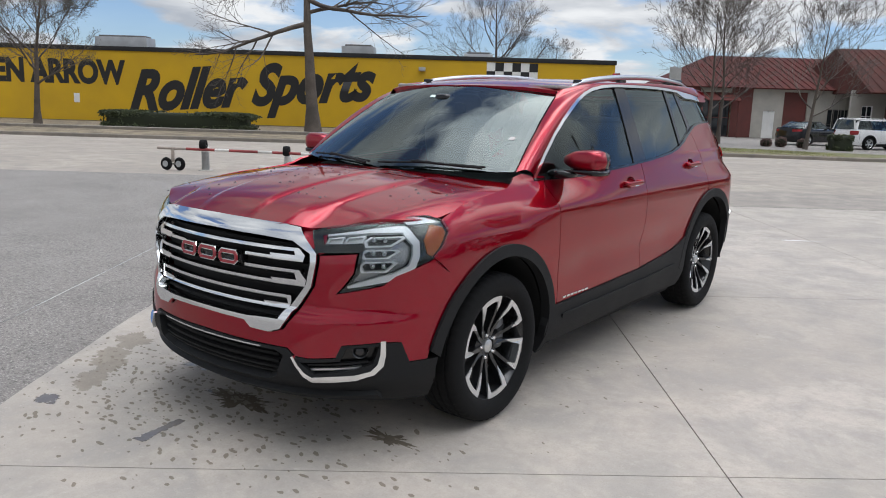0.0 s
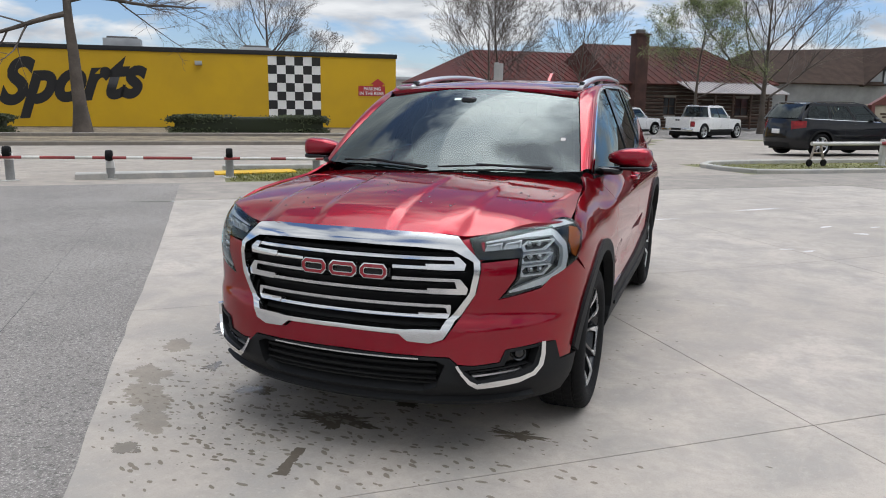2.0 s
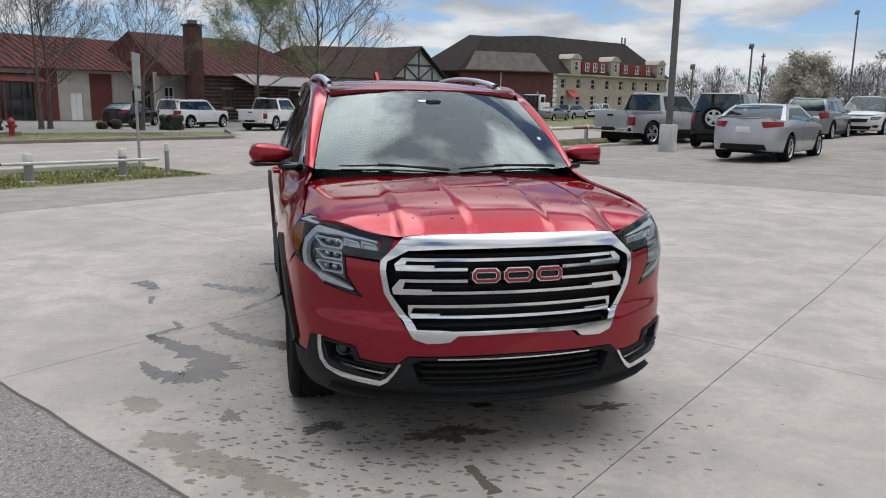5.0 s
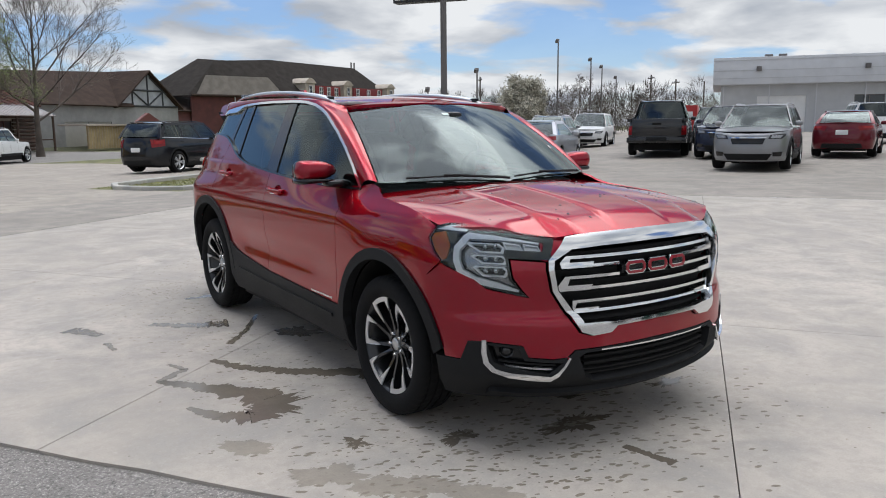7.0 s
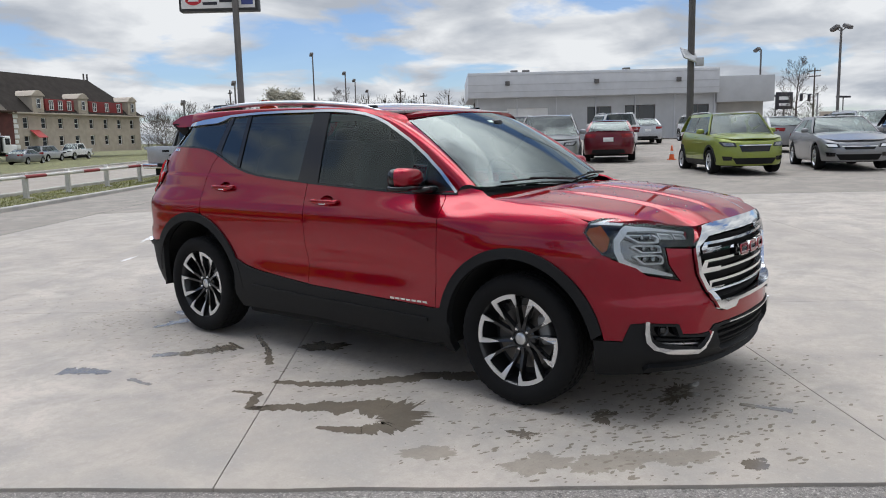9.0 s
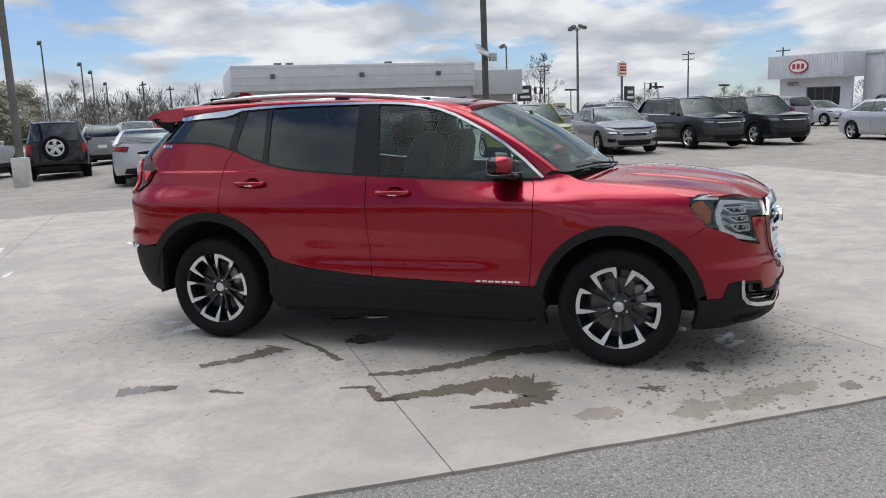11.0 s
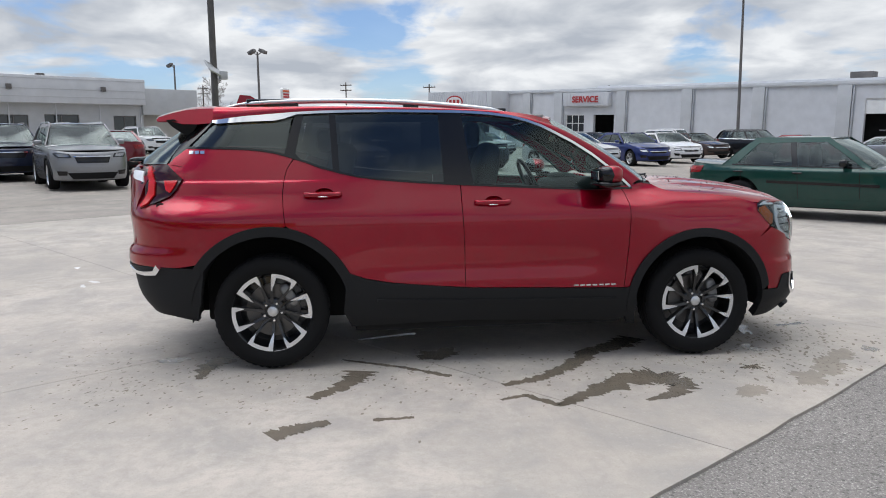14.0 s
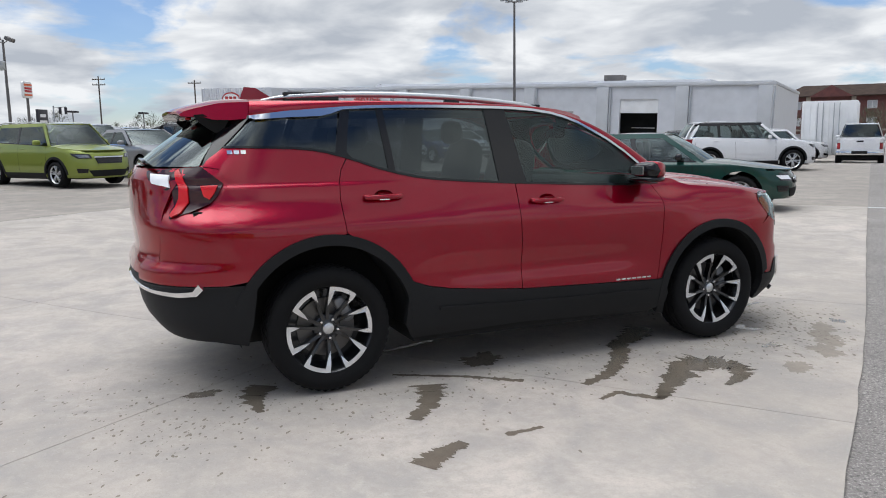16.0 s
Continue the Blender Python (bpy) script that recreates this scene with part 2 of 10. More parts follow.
CONCRETE = concrete_material("lot_concrete")
# darker than the near slabs, for the lot further out
FAR_CONCRETE = concrete_material("traffic_worn_concrete", (0.315, 0.281, 0.243))
OLD_CONCRETE = concrete_material("road_concrete", (0.37, 0.325, 0.275))
KERB_MAT = concrete_material("kerb_concrete", (0.48, 0.46, 0.42))
# darker kerb concrete for the two kerbs across the road
DARK_KERB = concrete_material("weathered_kerb_concrete", (0.25, 0.22, 0.185))
ASPHALT = asphalt_material("worn_asphalt", (0.215, 0.198, 0.182), (0.47, 0.44, 0.40))
GRASS_SOIL = surface("verge_soil", (0.175, 0.175, 0.075), 0.95, grain=12, vary=0.5, bump=0.6, fine=30)
DRY_SOIL = surface("dry_verge", (0.22, 0.18, 0.12), 0.95, grain=10, vary=0.45, bump=0.5, fine=30)
JOINT_DIRT = surface("joint_dirt", (0.05, 0.045, 0.04), 0.95)
WET = concrete_material("wet_concrete", (0.188, 0.158, 0.122))
WET.node_tree.nodes["Principled BSDF"].inputs["Specular IOR Level"].default_value = 0.85
for link in [l for l in WET.node_tree.links if l.to_socket.name == "Roughness"]:
    WET.node_tree.links.remove(link)
WET.node_tree.nodes["Principled BSDF"].inputs["Roughness"].default_value = 0.14
DAMP = concrete_material("damp_concrete", (0.26, 0.222, 0.175))
SEEP = concrete_material("half_dried_concrete", (0.30, 0.262, 0.216))
DROP_WET = concrete_material("wet_drop_concrete", (0.225, 0.192, 0.15))
PALE_MARK = surface("white_residue", (0.60, 0.59, 0.58), 0.7, vary=0.2)
YELLOW_WALL = surface("yellow_painted_block", (0.60, 0.365, 0.004), 0.6, grain=3, vary=0.07, bump=0.15, fine=18)
BLACK_PAINT = surface("black_wall_paint", (0.012, 0.012, 0.013), 0.55, vary=0.3)
WHITE_PAINT = surface("white_wall_paint", (0.78, 0.78, 0.77), 0.55, vary=0.06)
SIGN_RED = surface("sign_red", (0.42, 0.03, 0.03), 0.5, vary=0.1)
GREY_METAL = surface("galvanised_metal", (0.42, 0.43, 0.44), 0.45, 0.5, vary=0.15)
RUSTY = surface("weathered_pipe", (0.42, 0.36, 0.31), 0.7, 0.2, vary=0.35, fine=25)
STRIPE_RED = surface("faded_red_paint", (0.27, 0.045, 0.045), 0.65, vary=0.3, fine=25)
PALE_METAL = surface("pale_grey_cladding", (0.50, 0.51, 0.52), 0.55, vary=0.05)
WHITE_CLAD = surface("white_metal_cladding", (0.60, 0.61, 0.63), 0.5, vary=0.05)
CREAM = surface("cream_wall", (0.43, 0.375, 0.31), 0.8, vary=0.1)
BEIGE = surface("beige_metal_wall", (0.42, 0.40, 0.36), 0.7, vary=0.08)
STUCCO = surface("grey_stucco", (0.30, 0.30, 0.29), 0.85, vary=0.12)
MAROON = surface("maroon_metal", (0.13, 0.035, 0.03), 0.6, vary=0.15)
RED_ROOF = surface("red_metal_roof", (0.092, 0.027, 0.023), 0.8, vary=0.2, spec=0.15)
BROWN_ROOF = surface("brown_shingle", (0.058, 0.041, 0.033), 0.95, vary=0.25, fine=8, spec=0.1)
DARK_SHINGLE = surface("dark_grey_shingle", (0.040, 0.035, 0.031), 0.95, vary=0.25, fine=8, spec=0.1)
LOG = surface("dark_log", (0.075, 0.045, 0.032), 0.85, vary=0.35, fine=14)
CHINK = surface("pale_chinking", (0.36, 0.33, 0.29), 0.9)
BRICK = surface("red_brick", (0.13, 0.048, 0.043), 0.85, vary=0.2, fine=30)
DARK_GLASS = surface("dark_window", (0.03, 0.035, 0.04), 0.08, vary=0.1, spec=0.8)
POLE_GREY = surface("weathered_steel_pole", (0.16, 0.15, 0.145), 0.6, 0.3, vary=0.2)
BARK = surface("grey_brown_bark", (0.115, 0.095, 0.08), 0.9, vary=0.35, bump=0.5, fine=20)
TWIG = surface("bare_twig", (0.125, 0.105, 0.093), 0.9, vary=0.3)
LEAF_GREEN = surface("spring_leaf", (0.16, 0.20, 0.055), 0.7, vary=0.4)
HEDGE_GREEN = surface("hedge_leaf", (0.055, 0.068, 0.028), 0.8, vary=0.5)
BLOSSOM = surface("white_blossom", (0.42, 0.40, 0.32), 0.8, vary=0.3)
ORANGE = surface("orange_cone", (0.70, 0.12, 0.02), 0.5)

# ---- building tools ----
from mathutils.geometry import tessellate_polygon


def mesh_object(name, verts, faces, mat=None, parent=None, label="", smooth=True, normals=None, kind=""):
    me = bpy.data.meshes.new(name)
    me.from_pydata([tuple(v) for v in verts], [], faces)
    if mat is not None:
        for one in mat if isinstance(mat, (list, tuple)) else [mat]:
            me.materials.append(one)
    me.polygons.foreach_set("use_smooth", [smooth] * len(me.polygons))
    if normals is not None:
        me.normals_split_custom_set_from_vertices([tuple(n) for n in normals])
    me.update()
    ob = new(name, me)
    if parent is not None:
        ob.parent = parent
    if label or kind:
        tagged(ob, label, kind=kind)
    return ob


def part(name, bm, mat, parent=None, label="", smooth=None, kind=""):
    """Links a bmesh as one mesh object. smooth: the angle in degrees up to which edges are rounded."""
    me = bpy.data.meshes.new(name)
    if smooth is not None:
        for e in bm.edges:
            e.smooth = len(e.link_faces) == 2 and e.calc_face_angle(3.2) < radians(smooth)
        for f in bm.faces:
            f.smooth = True
    bm.to_mesh(me)
    bm.free()
    for one in mat if isinstance(mat, (list, tuple)) else [mat]:
        me.materials.append(one)
    ob = new(name, me)
    if parent is not None:
        ob.parent = parent
    if label or kind:
        tagged(ob, label, kind=kind)
    return ob


def thing(name, label, category, m=None, group="", kind=""):
    ob = new(name)
    ob.empty_display_size = 0.2
    if m is not None:
        ob.matrix_basis = m
    return tagged(ob, label, category, group, kind)


def add_box(bm, lo, hi, bevel=0.0, m=None):
    r = bmesh.ops.create_cube(bm, size=1.0)
    c, s = [(a + b) / 2 for a, b in zip(lo, hi)], [abs(b - a) for a, b in zip(lo, hi)]
    bmesh.ops.transform(bm, matrix=Matrix.LocRotScale(c, None, s), verts=r["verts"])
    if bevel:
        es = list({e for v in r["verts"] for e in v.link_edges})
        out = bmesh.ops.bevel(bm, geom=es, offset=bevel, segments=2, profile=0.6, affect="EDGES")
        vs = list({v for f in out["faces"] for v in f.verts})
        if m is not None:
            whole = set(vs)
            grow = True
            while grow:
                more = {w for v in whole for e in v.link_edges for w in e.verts} - whole
                whole |= more
                grow = bool(more)
            bmesh.ops.transform(bm, matrix=m, verts=list(whole))
    elif m is not None:
        bmesh.ops.transform(bm, matrix=m, verts=r["verts"])


def box(name, lo, hi, mat, parent=None, bevel=0.0, label="", m=None, kind="", smooth=40):
    bm = bmesh.new()
    add_box(bm, lo, hi, bevel, m)
    return part(name, bm, mat, parent, label, smooth if bevel else None, kind)


def lathe(name, profile, mat, parent=None, segs=48, label="", axis="x", smooth=35, wobble=None):
    """Turns a profile of (radius, place on the axis) round an axis through the origin."""
    bm = bmesh.new()
    rings = []
    for k in range(segs):
        a = 2 * math.pi * k / segs
        ring = []
        for j, (r, h) in enumerate(profile):
            if wobble:
                r += wobble(k, j)
            c, s = r * math.cos(a), r * math.sin(a)
            ring.append(bm.verts.new((h, c, s) if axis == "x" else (c, s, h)))
        rings.append(ring)
    for k in range(segs):
        p, q = rings[k], rings[(k + 1) % segs]
        for j in range(len(profile) - 1):
            bm.faces.new((p[j], q[j], q[j + 1], p[j + 1]))
    bmesh.ops.remove_doubles(bm, verts=bm.verts, dist=1e-5)
    bmesh.ops.recalc_face_normals(bm, faces=bm.faces)
    return part(name, bm, mat, parent, label, smooth)


def tube(name, path, radius, mat, parent=None, segs=8, label="", closed=False, flat=1.0, kind=""):
    """A round (or flattened) bar along a path; radius may be a list."""
    bm = bmesh.new()
    pts = [Vector(p) for p in path]
    rings = []
    for k, p in enumerate(pts):
        a, b = pts[max(k - 1, 0)], pts[min(k + 1, len(pts) - 1)]
        d = (b - a).normalized()
        side = d.cross(Vector((0, 0, 1)))
        side = side.normalized() if side.length > 1e-3 else Vector((1, 0, 0))
        up = side.cross(d).normalized()
        r = radius[k] if isinstance(radius, (list, tuple)) else radius
        rings.append([bm.verts.new(p + side * r * math.cos(t) + up * r * flat * math.sin(t)) for t in (2 * math.pi * j / segs for j in range(segs))])
    for p, q in zip(rings, rings[1:]):
        for j in range(segs):
            bm.faces.new((p[j], p[(j + 1) % segs], q[(j + 1) % segs], q[j]))
    bm.faces.new(rings[0]); bm.faces.new(rings[-1][::-1])
    bmesh.ops.recalc_face_normals(bm, faces=bm.faces)
    return part(name, bm, mat, parent, label, 50, kind)


def soft_box(name, center, size, mat, parent=None, power=4.0, label="", m=None, n=(24, 14)):
    """A pillow-like rounded block (superellipsoid)."""
    def sp(v, e):
        return math.copysign(abs(v) ** e, v)
    e = 2.0 / power
    verts, faces = [], []
    for j in range(n[1] + 1):
        ph = -math.pi / 2 + math.pi * j / n[1]
        for i in range(n[0]):
            th = 2 * math.pi * i / n[0]
            p = Vector((sp(math.cos(ph), e) * sp(math.cos(th), e) * size[0] / 2, sp(math.cos(ph), e) * sp(math.sin(th), e) * size[1] / 2, sp(math.sin(ph), e) * size[2] / 2))
            p = (m @ p if m is not None else p) + Vector(center)
            verts.append(p)
    for j in range(n[1]):
        for i in range(n[0]):
            a, b = j * n[0] + i, j * n[0] + (i + 1) % n[0]
            faces.append((a, b, b + n[0], a + n[0]))
    return mesh_object(name, verts, faces, mat, parent, label)


def curve(pts):
    """A smooth curve y(x) through points without overshoot."""
    x, y = np.array(pts, float).T
    h, d = np.diff(x), np.diff(y) / np.diff(x)
    m = np.zeros(len(x))
    m[0], m[-1] = d[0], d[-1]
    for k in range(1, len(x) - 1):
        if d[k - 1] * d[k] > 0:
            w1, w2 = 2 * h[k] + h[k - 1], h[k] + 2 * h[k - 1]
            m[k] = (w1 + w2) / (w1 / d[k - 1] + w2 / d[k])

    def at(v):
        v = min(max(v, x[0]), x[-1])
        k = min(int(np.searchsorted(x, v, "right")) - 1, len(h) - 1)
        t = (v - x[k]) / h[k]
        return float(y[k] * (1 + 2 * t) * (1 - t) ** 2 + m[k] * h[k] * t * (1 - t) ** 2 + y[k + 1] * t * t * (3 - 2 * t) + m[k + 1] * h[k] * t * t * (t - 1))
    return at


def smoothstep(a, b, v):
    t = min(1.0, max(0.0, (v - a) / (b - a)))
    return t * t * (3 - 2 * t)


def panel(name, outer, fmap, mat, parent=None, holes=(), step=0.05, off=0.0, depth=0.012, label="", middle=(0, 0, 0.8)):
    """A sheet cut to an outline in the two coordinates of a surface, laid on that surface, with turned-in edges."""
    loops = [[Vector((u, v, 0)) for u, v in outer]] + [[Vector((u, v, 0)) for u, v in h] for h in holes]
    flat = [p for l in loops for p in l]
    bm = bmesh.new()
    vs = [bm.verts.new(p) for p in flat]
    for t in tessellate_polygon(loops):
        if (flat[t[1]] - flat[t[0]]).cross(flat[t[2]] - flat[t[0]]).length > 1e-9:
            try:
                bm.faces.new([vs[k] for k in t])
            except ValueError:
                pass
    step = step if isinstance(step, tuple) else (step, step)
    for ax in range(2):
        lo, hi = min(p[ax] for p in flat), max(p[ax] for p in flat)
        k = math.ceil((lo + 1e-4) / step[ax])
        no = Vector((1, 0, 0)) if ax == 0 else Vector((0, 1, 0))
        while k * step[ax] < hi - 1e-4:
            bmesh.ops.bisect_plane(bm, geom=bm.verts[:] + bm.edges[:] + bm.faces[:], dist=1e-5, plane_co=no * k * step[ax], plane_no=no)
            k += 1
    loose = [v for v in bm.verts if not v.link_faces]
    for v in loose:
        bm.verts.remove(v)
    bm.verts.index_update()
    e, mid = 0.003, Vector(middle)
    pos, nor = [], []
    for v in bm.verts:
        u, w = v.co.x, v.co.y
        p = Vector(fmap(u, w))
        n = (Vector(fmap(u + e, w)) - Vector(fmap(u - e, w))).cross(Vector(fmap(u, w + e)) - Vector(fmap(u, w - e)))
        n = n.normalized() if n.length > 1e-12 else Vector((0, 0, 1))
        if n.dot(p - mid) < 0:
            n = -n
        pos.append(p); nor.append(n)
    verts = [p + n * off for p, n in zip(pos, nor)]
    norms, faces = list(nor), []
    for f in bm.faces:
        ids = [v.index for v in f.verts]
        a, b, c = (verts[ids[k]] for k in range(3))
        if (b - a).cross(c - a).dot(sum((nor[k] for k in ids), Vector())) < 0:
            ids.reverse()
        faces.append(ids)
    if depth:
        for ed in bm.edges:
            if len(ed.link_faces) != 1:
                continue
            i, j = (v.index for v in ed.verts)
            inside = sum((verts[v.index] for v in ed.link_faces[0].verts), Vector()) / len(ed.link_faces[0].verts)
            side = (verts[j] - verts[i]).cross(nor[i] + nor[j])
            side = side.normalized() if side.length > 1e-12 else nor[i]
            if side.dot(verts[i] - inside) < 0:
                side = -side
            b = len(verts)
            verts += [verts[i], verts[j], verts[j] - nor[j] * depth, verts[i] - nor[i] * depth]
            norms += [side] * 4
            q = [b, b + 1, b + 2, b + 3]
            if (verts[q[1]] - verts[q[0]]).cross(verts[q[2]] - verts[q[0]]).dot(side) < 0:
                q.reverse()
            faces.append(q)
    bm.free()
    return mesh_object(name, verts, faces, mat, parent, label, True, norms)


def ribbon(pts, width):
    """The outline of a band of a width round an open line of points."""
    pts = [Vector((*p, 0)) for p in pts]
    w = width if isinstance(width, (list, tuple)) else [width] * len(pts)
    left, right = [], []
    for k, p in enumerate(pts):
        a, b = pts[max(k - 1, 0)], pts[min(k + 1, len(pts) - 1)]
        d = (b - a).normalized()
        n = Vector((-d.y, d.x, 0)) * w[k] / 2
        left.append(tuple((p + n)[:2])); right.append(tuple((p - n)[:2]))
    return left + right[::-1]


class Shell:
    """The wall of a car's body: at each height an outline with rounded ends. a: metres along it from the middle of the nose, to the car's left positive; z: height."""

    def __init__(self, width, nose, tail, yf, yr, nf=2.5, nr=3.0, bow=0.0):
        self.width, self.nose, self.tail, self.yf, self.yr = width, nose, tail, yf, yr
        w = width((yf + yr) / 2, 0.7)
        self.front, self.rear = self._quarter(nf, w, nose(0.7), bow), self._quarter(nr, w, tail(0.7))
        self.q, self.side = self.front[0][-1], yr - yf
        self.end = self.q + self.side + self.rear[0][-1]

    @staticmethod
    def _quarter(n, w, l, bow=0.0):
        t = np.linspace(0, math.pi / 2, 1500)
        fx, fy = np.sin(t) ** (2 / n), np.cos(t) ** (2 / n)
        fy = fy * (1 - bow * fx * fx)
        s = np.r_[0, np.cumsum(np.hypot(np.diff(fx * w), np.diff(fy * l)))]
        return s, fx, fy

    def __call__(self, a, z):
        s, sg = abs(a), math.copysign(1, a)
        if s < self.q:
            fx, fy = np.interp(s, self.front[0], self.front[1]), np.interp(s, self.front[0], self.front[2])
            y = self.yf - self.nose(z) * fy
        elif s <= self.q + self.side:
            fx, y = 1.0, self.yf + s - self.q
        else:
            r = self.rear[0][-1] - (s - self.q - self.side)
            fx, fy = np.interp(r, self.rear[0], self.rear[1]), np.interp(r, self.rear[0], self.rear[2])
            y = self.yr + self.tail(z) * fy
        return (sg * fx * self.width(y, z), y, z)

    def x(self, x, z=0.7):
        """a of a place on the nose by its x."""
        return math.copysign(float(np.interp(abs(x) / self.width(self.yf - 0.5, z), self.front[1], self.front[0])), x)

    def y(self, y, z=0.7):
        """a of a place on the left flank by its y."""
        if y < self.yf:
            return float(np.interp(-(self.yf - y) / self.nose(z), -self.front[2], self.front[0]))
        if y <= self.yr:
            return self.q + y - self.yf
        return self.end - float(np.interp(-(y - self.yr) / self.tail(z), -self.rear[2], self.rear[0]))


def arc(cy, cz, r, a0, a1, n=18):
    return [(cy + r * math.cos(radians(a0 + (a1 - a0) * k / n)), cz + r * math.sin(radians(a0 + (a1 - a0) * k / n))) for k in range(n + 1)]

# ---- the red SUV ----
W_DOOR = curve([(0.15, 0.80), (0.24, 0.85), (0.34, 0.888), (0.48, 0.906), (0.62, 0.913), (0.78, 0.919), (0.88, 0.9195), (0.935, 0.9165), (0.975, 0.907), (1.02, 0.893), (1.09, 0.869), (1.16, 0.842), (1.30, 0.784), (1.45, 0.720), (1.60, 0.652)])
W_NOSE = curve([(0.15, 0.80), (0.24, 0.85), (0.34, 0.888), (0.48, 0.905), (0.62, 0.914), (0.78, 0.918), (0.88, 0.908), (0.95, 0.884), (1.00, 0.852), (1.04, 0.812), (1.09, 0.765), (1.16, 0.70), (1.60, 0.50)])


def suv_width(y, z):
    k = smoothstep(0.95, 1.10, z)
    taper = 0.10 * (min(0, y) / 0.92) ** 2 if y < 0 else 0.03 * (max(0, y - 0.3) / 1.1) ** 2
    b = smoothstep(-0.85, -1.25, y)
    w = W_DOOR(z) * (1 - k * min(taper, 0.12))
    # the flank is drawn in above the sill and swells over the wheels
    w -= 0.020 * math.exp(-((z - 0.635) / 0.085) ** 2) * smoothstep(0.95, 0.5, abs(y))
    # a ledge on the rear quarter, running forward from the tail lamp
    w += 0.006 * smoothstep(0.75, 1.35, y) * smoothstep(1.178, 1.158, z) * smoothstep(0.93, 1.12, z)
    # the fender swells above the front wheel
    w += 0.008 * math.exp(-((z - 0.93) / 0.05) ** 2) * smoothstep(-0.8, -1.2, y) * smoothstep(-1.9, -1.6, y)
    return (1 - b) * w + b * W_NOSE(z)


SUV_NOSE = curve([(0.15, 0.72), (0.22, 0.86), (0.29, 0.96), (0.36, 1.005), (0.46, 1.0), (0.575, 0.988), (0.625, 0.962), (0.80, 0.955), (0.90, 0.93), (0.96, 0.885), (1.01, 0.82), (1.10, 0.70), (1.6, 0.5)])
SUV_TAIL = curve([(0.15, 0.45), (0.25, 0.55), (0.35, 0.68), (0.48, 0.77), (0.62, 0.80), (0.68, 0.835), (0.73, 0.832), (0.79, 0.795), (1.0, 0.81), (1.20, 0.81), (1.27, 0.76), (1.40, 0.60), (1.53, 0.42), (1.62, 0.36)])
SUV = Shell(suv_width, SUV_NOSE, SUV_TAIL, -1.3, 1.5, 5.0, 3.0, 0.235)
FRONT_AXLE, REAR_AXLE, FZ, RZ = -1.3625, 1.3625, 0.343, 0.369

suv = thing("suv", "cherry-red SUV with chrome grille and black cladding on wet concrete", "car")
SIDES = ((1, "left"), (-1, "right"))


def fl(points, sg=1):
    """Places on a flank, by y and z, as coordinates of the shell."""
    return [(sg * SUV.y(y, z), z) for y, z in points]


def fr(points, sg=1):
    """Places on the nose, by x and z."""
    return [(sg * SUV.x(x, z), z) for x, z in points]


# dark inner body behind the gaps, the wheel houses and the floor pan, their shade put into the colour
for nm, lo, hi in (("underbody", (-0.56, -2.04, 0.26), (0.56, 1.80, 0.92)), ("floor_pan", (-0.84, -0.86, 0.22), (0.84, 0.86, 1.02)), ("rear_crossmember", (-0.78, 1.86, 0.46), (0.78, 2.04, 1.05)), ("radiator_support", (-0.66, -2.0, 0.28), (0.66, -1.86, 0.9)), ("body_shell", (-0.74, -1.2, 0.90), (0.74, 1.95, 1.04)), ("engine_bay", (-0.70, -1.95, 0.86), (0.70, -1.0, 0.96))):
    box(nm, lo, hi, VOID_BLACK, suv, 0.03, "black inner metal in shadow")
for sg, side in SIDES:
    for cy, cz, r in ((FRONT_AXLE, FZ, 0.435), (REAR_AXLE, RZ, 0.475)):
        verts, faces = [], []
        ring = arc(cy, cz, r + 0.004, -6, 186, 36)
        for x in (0.50, 0.865):
            verts += [(sg * x, y, z) for y, z in ring]
        n = len(ring)
        faces = [(k, k + 1, n + k + 1, n + k) for k in range(n - 1)] + [tuple(range(n))]
        mesh_object("wheel_liner", verts, faces, VOID_BLACK, suv)

# --- painted panels of the flanks ---
BELT = [(-0.93, 1.085), (-0.618, 1.086), (-0.191, 1.109), (0.2, 1.131), (0.492, 1.151), (0.70, 1.170), (0.818, 1.187), (0.92, 1.210), (1.035, 1.242), (1.14, 1.281), (1.244, 1.315), (1.32, 1.336), (1.396, 1.350), (1.50, 1.360), (1.616, 1.365), (1.74, 1.369), (1.85, 1.371)]
FRONT_ARC = arc(FRONT_AXLE, FZ, 0.487, 15, 165, 24)   # from the nose side over the top is built below by angle
doors = {}
HANDLES = {"front": (-0.003, 1.026), "rear": (1.033, 1.090)}


def handle_cup(which):
    """The rim of the finger recess behind a door handle."""
    yc, zc = HANDLES[which]
    return [(yc - 0.008 + 0.056 * math.cos(a), zc + 0.003 + 0.031 * math.sin(a)) for a in np.linspace(0, 2 * math.pi, 22, endpoint=False)]


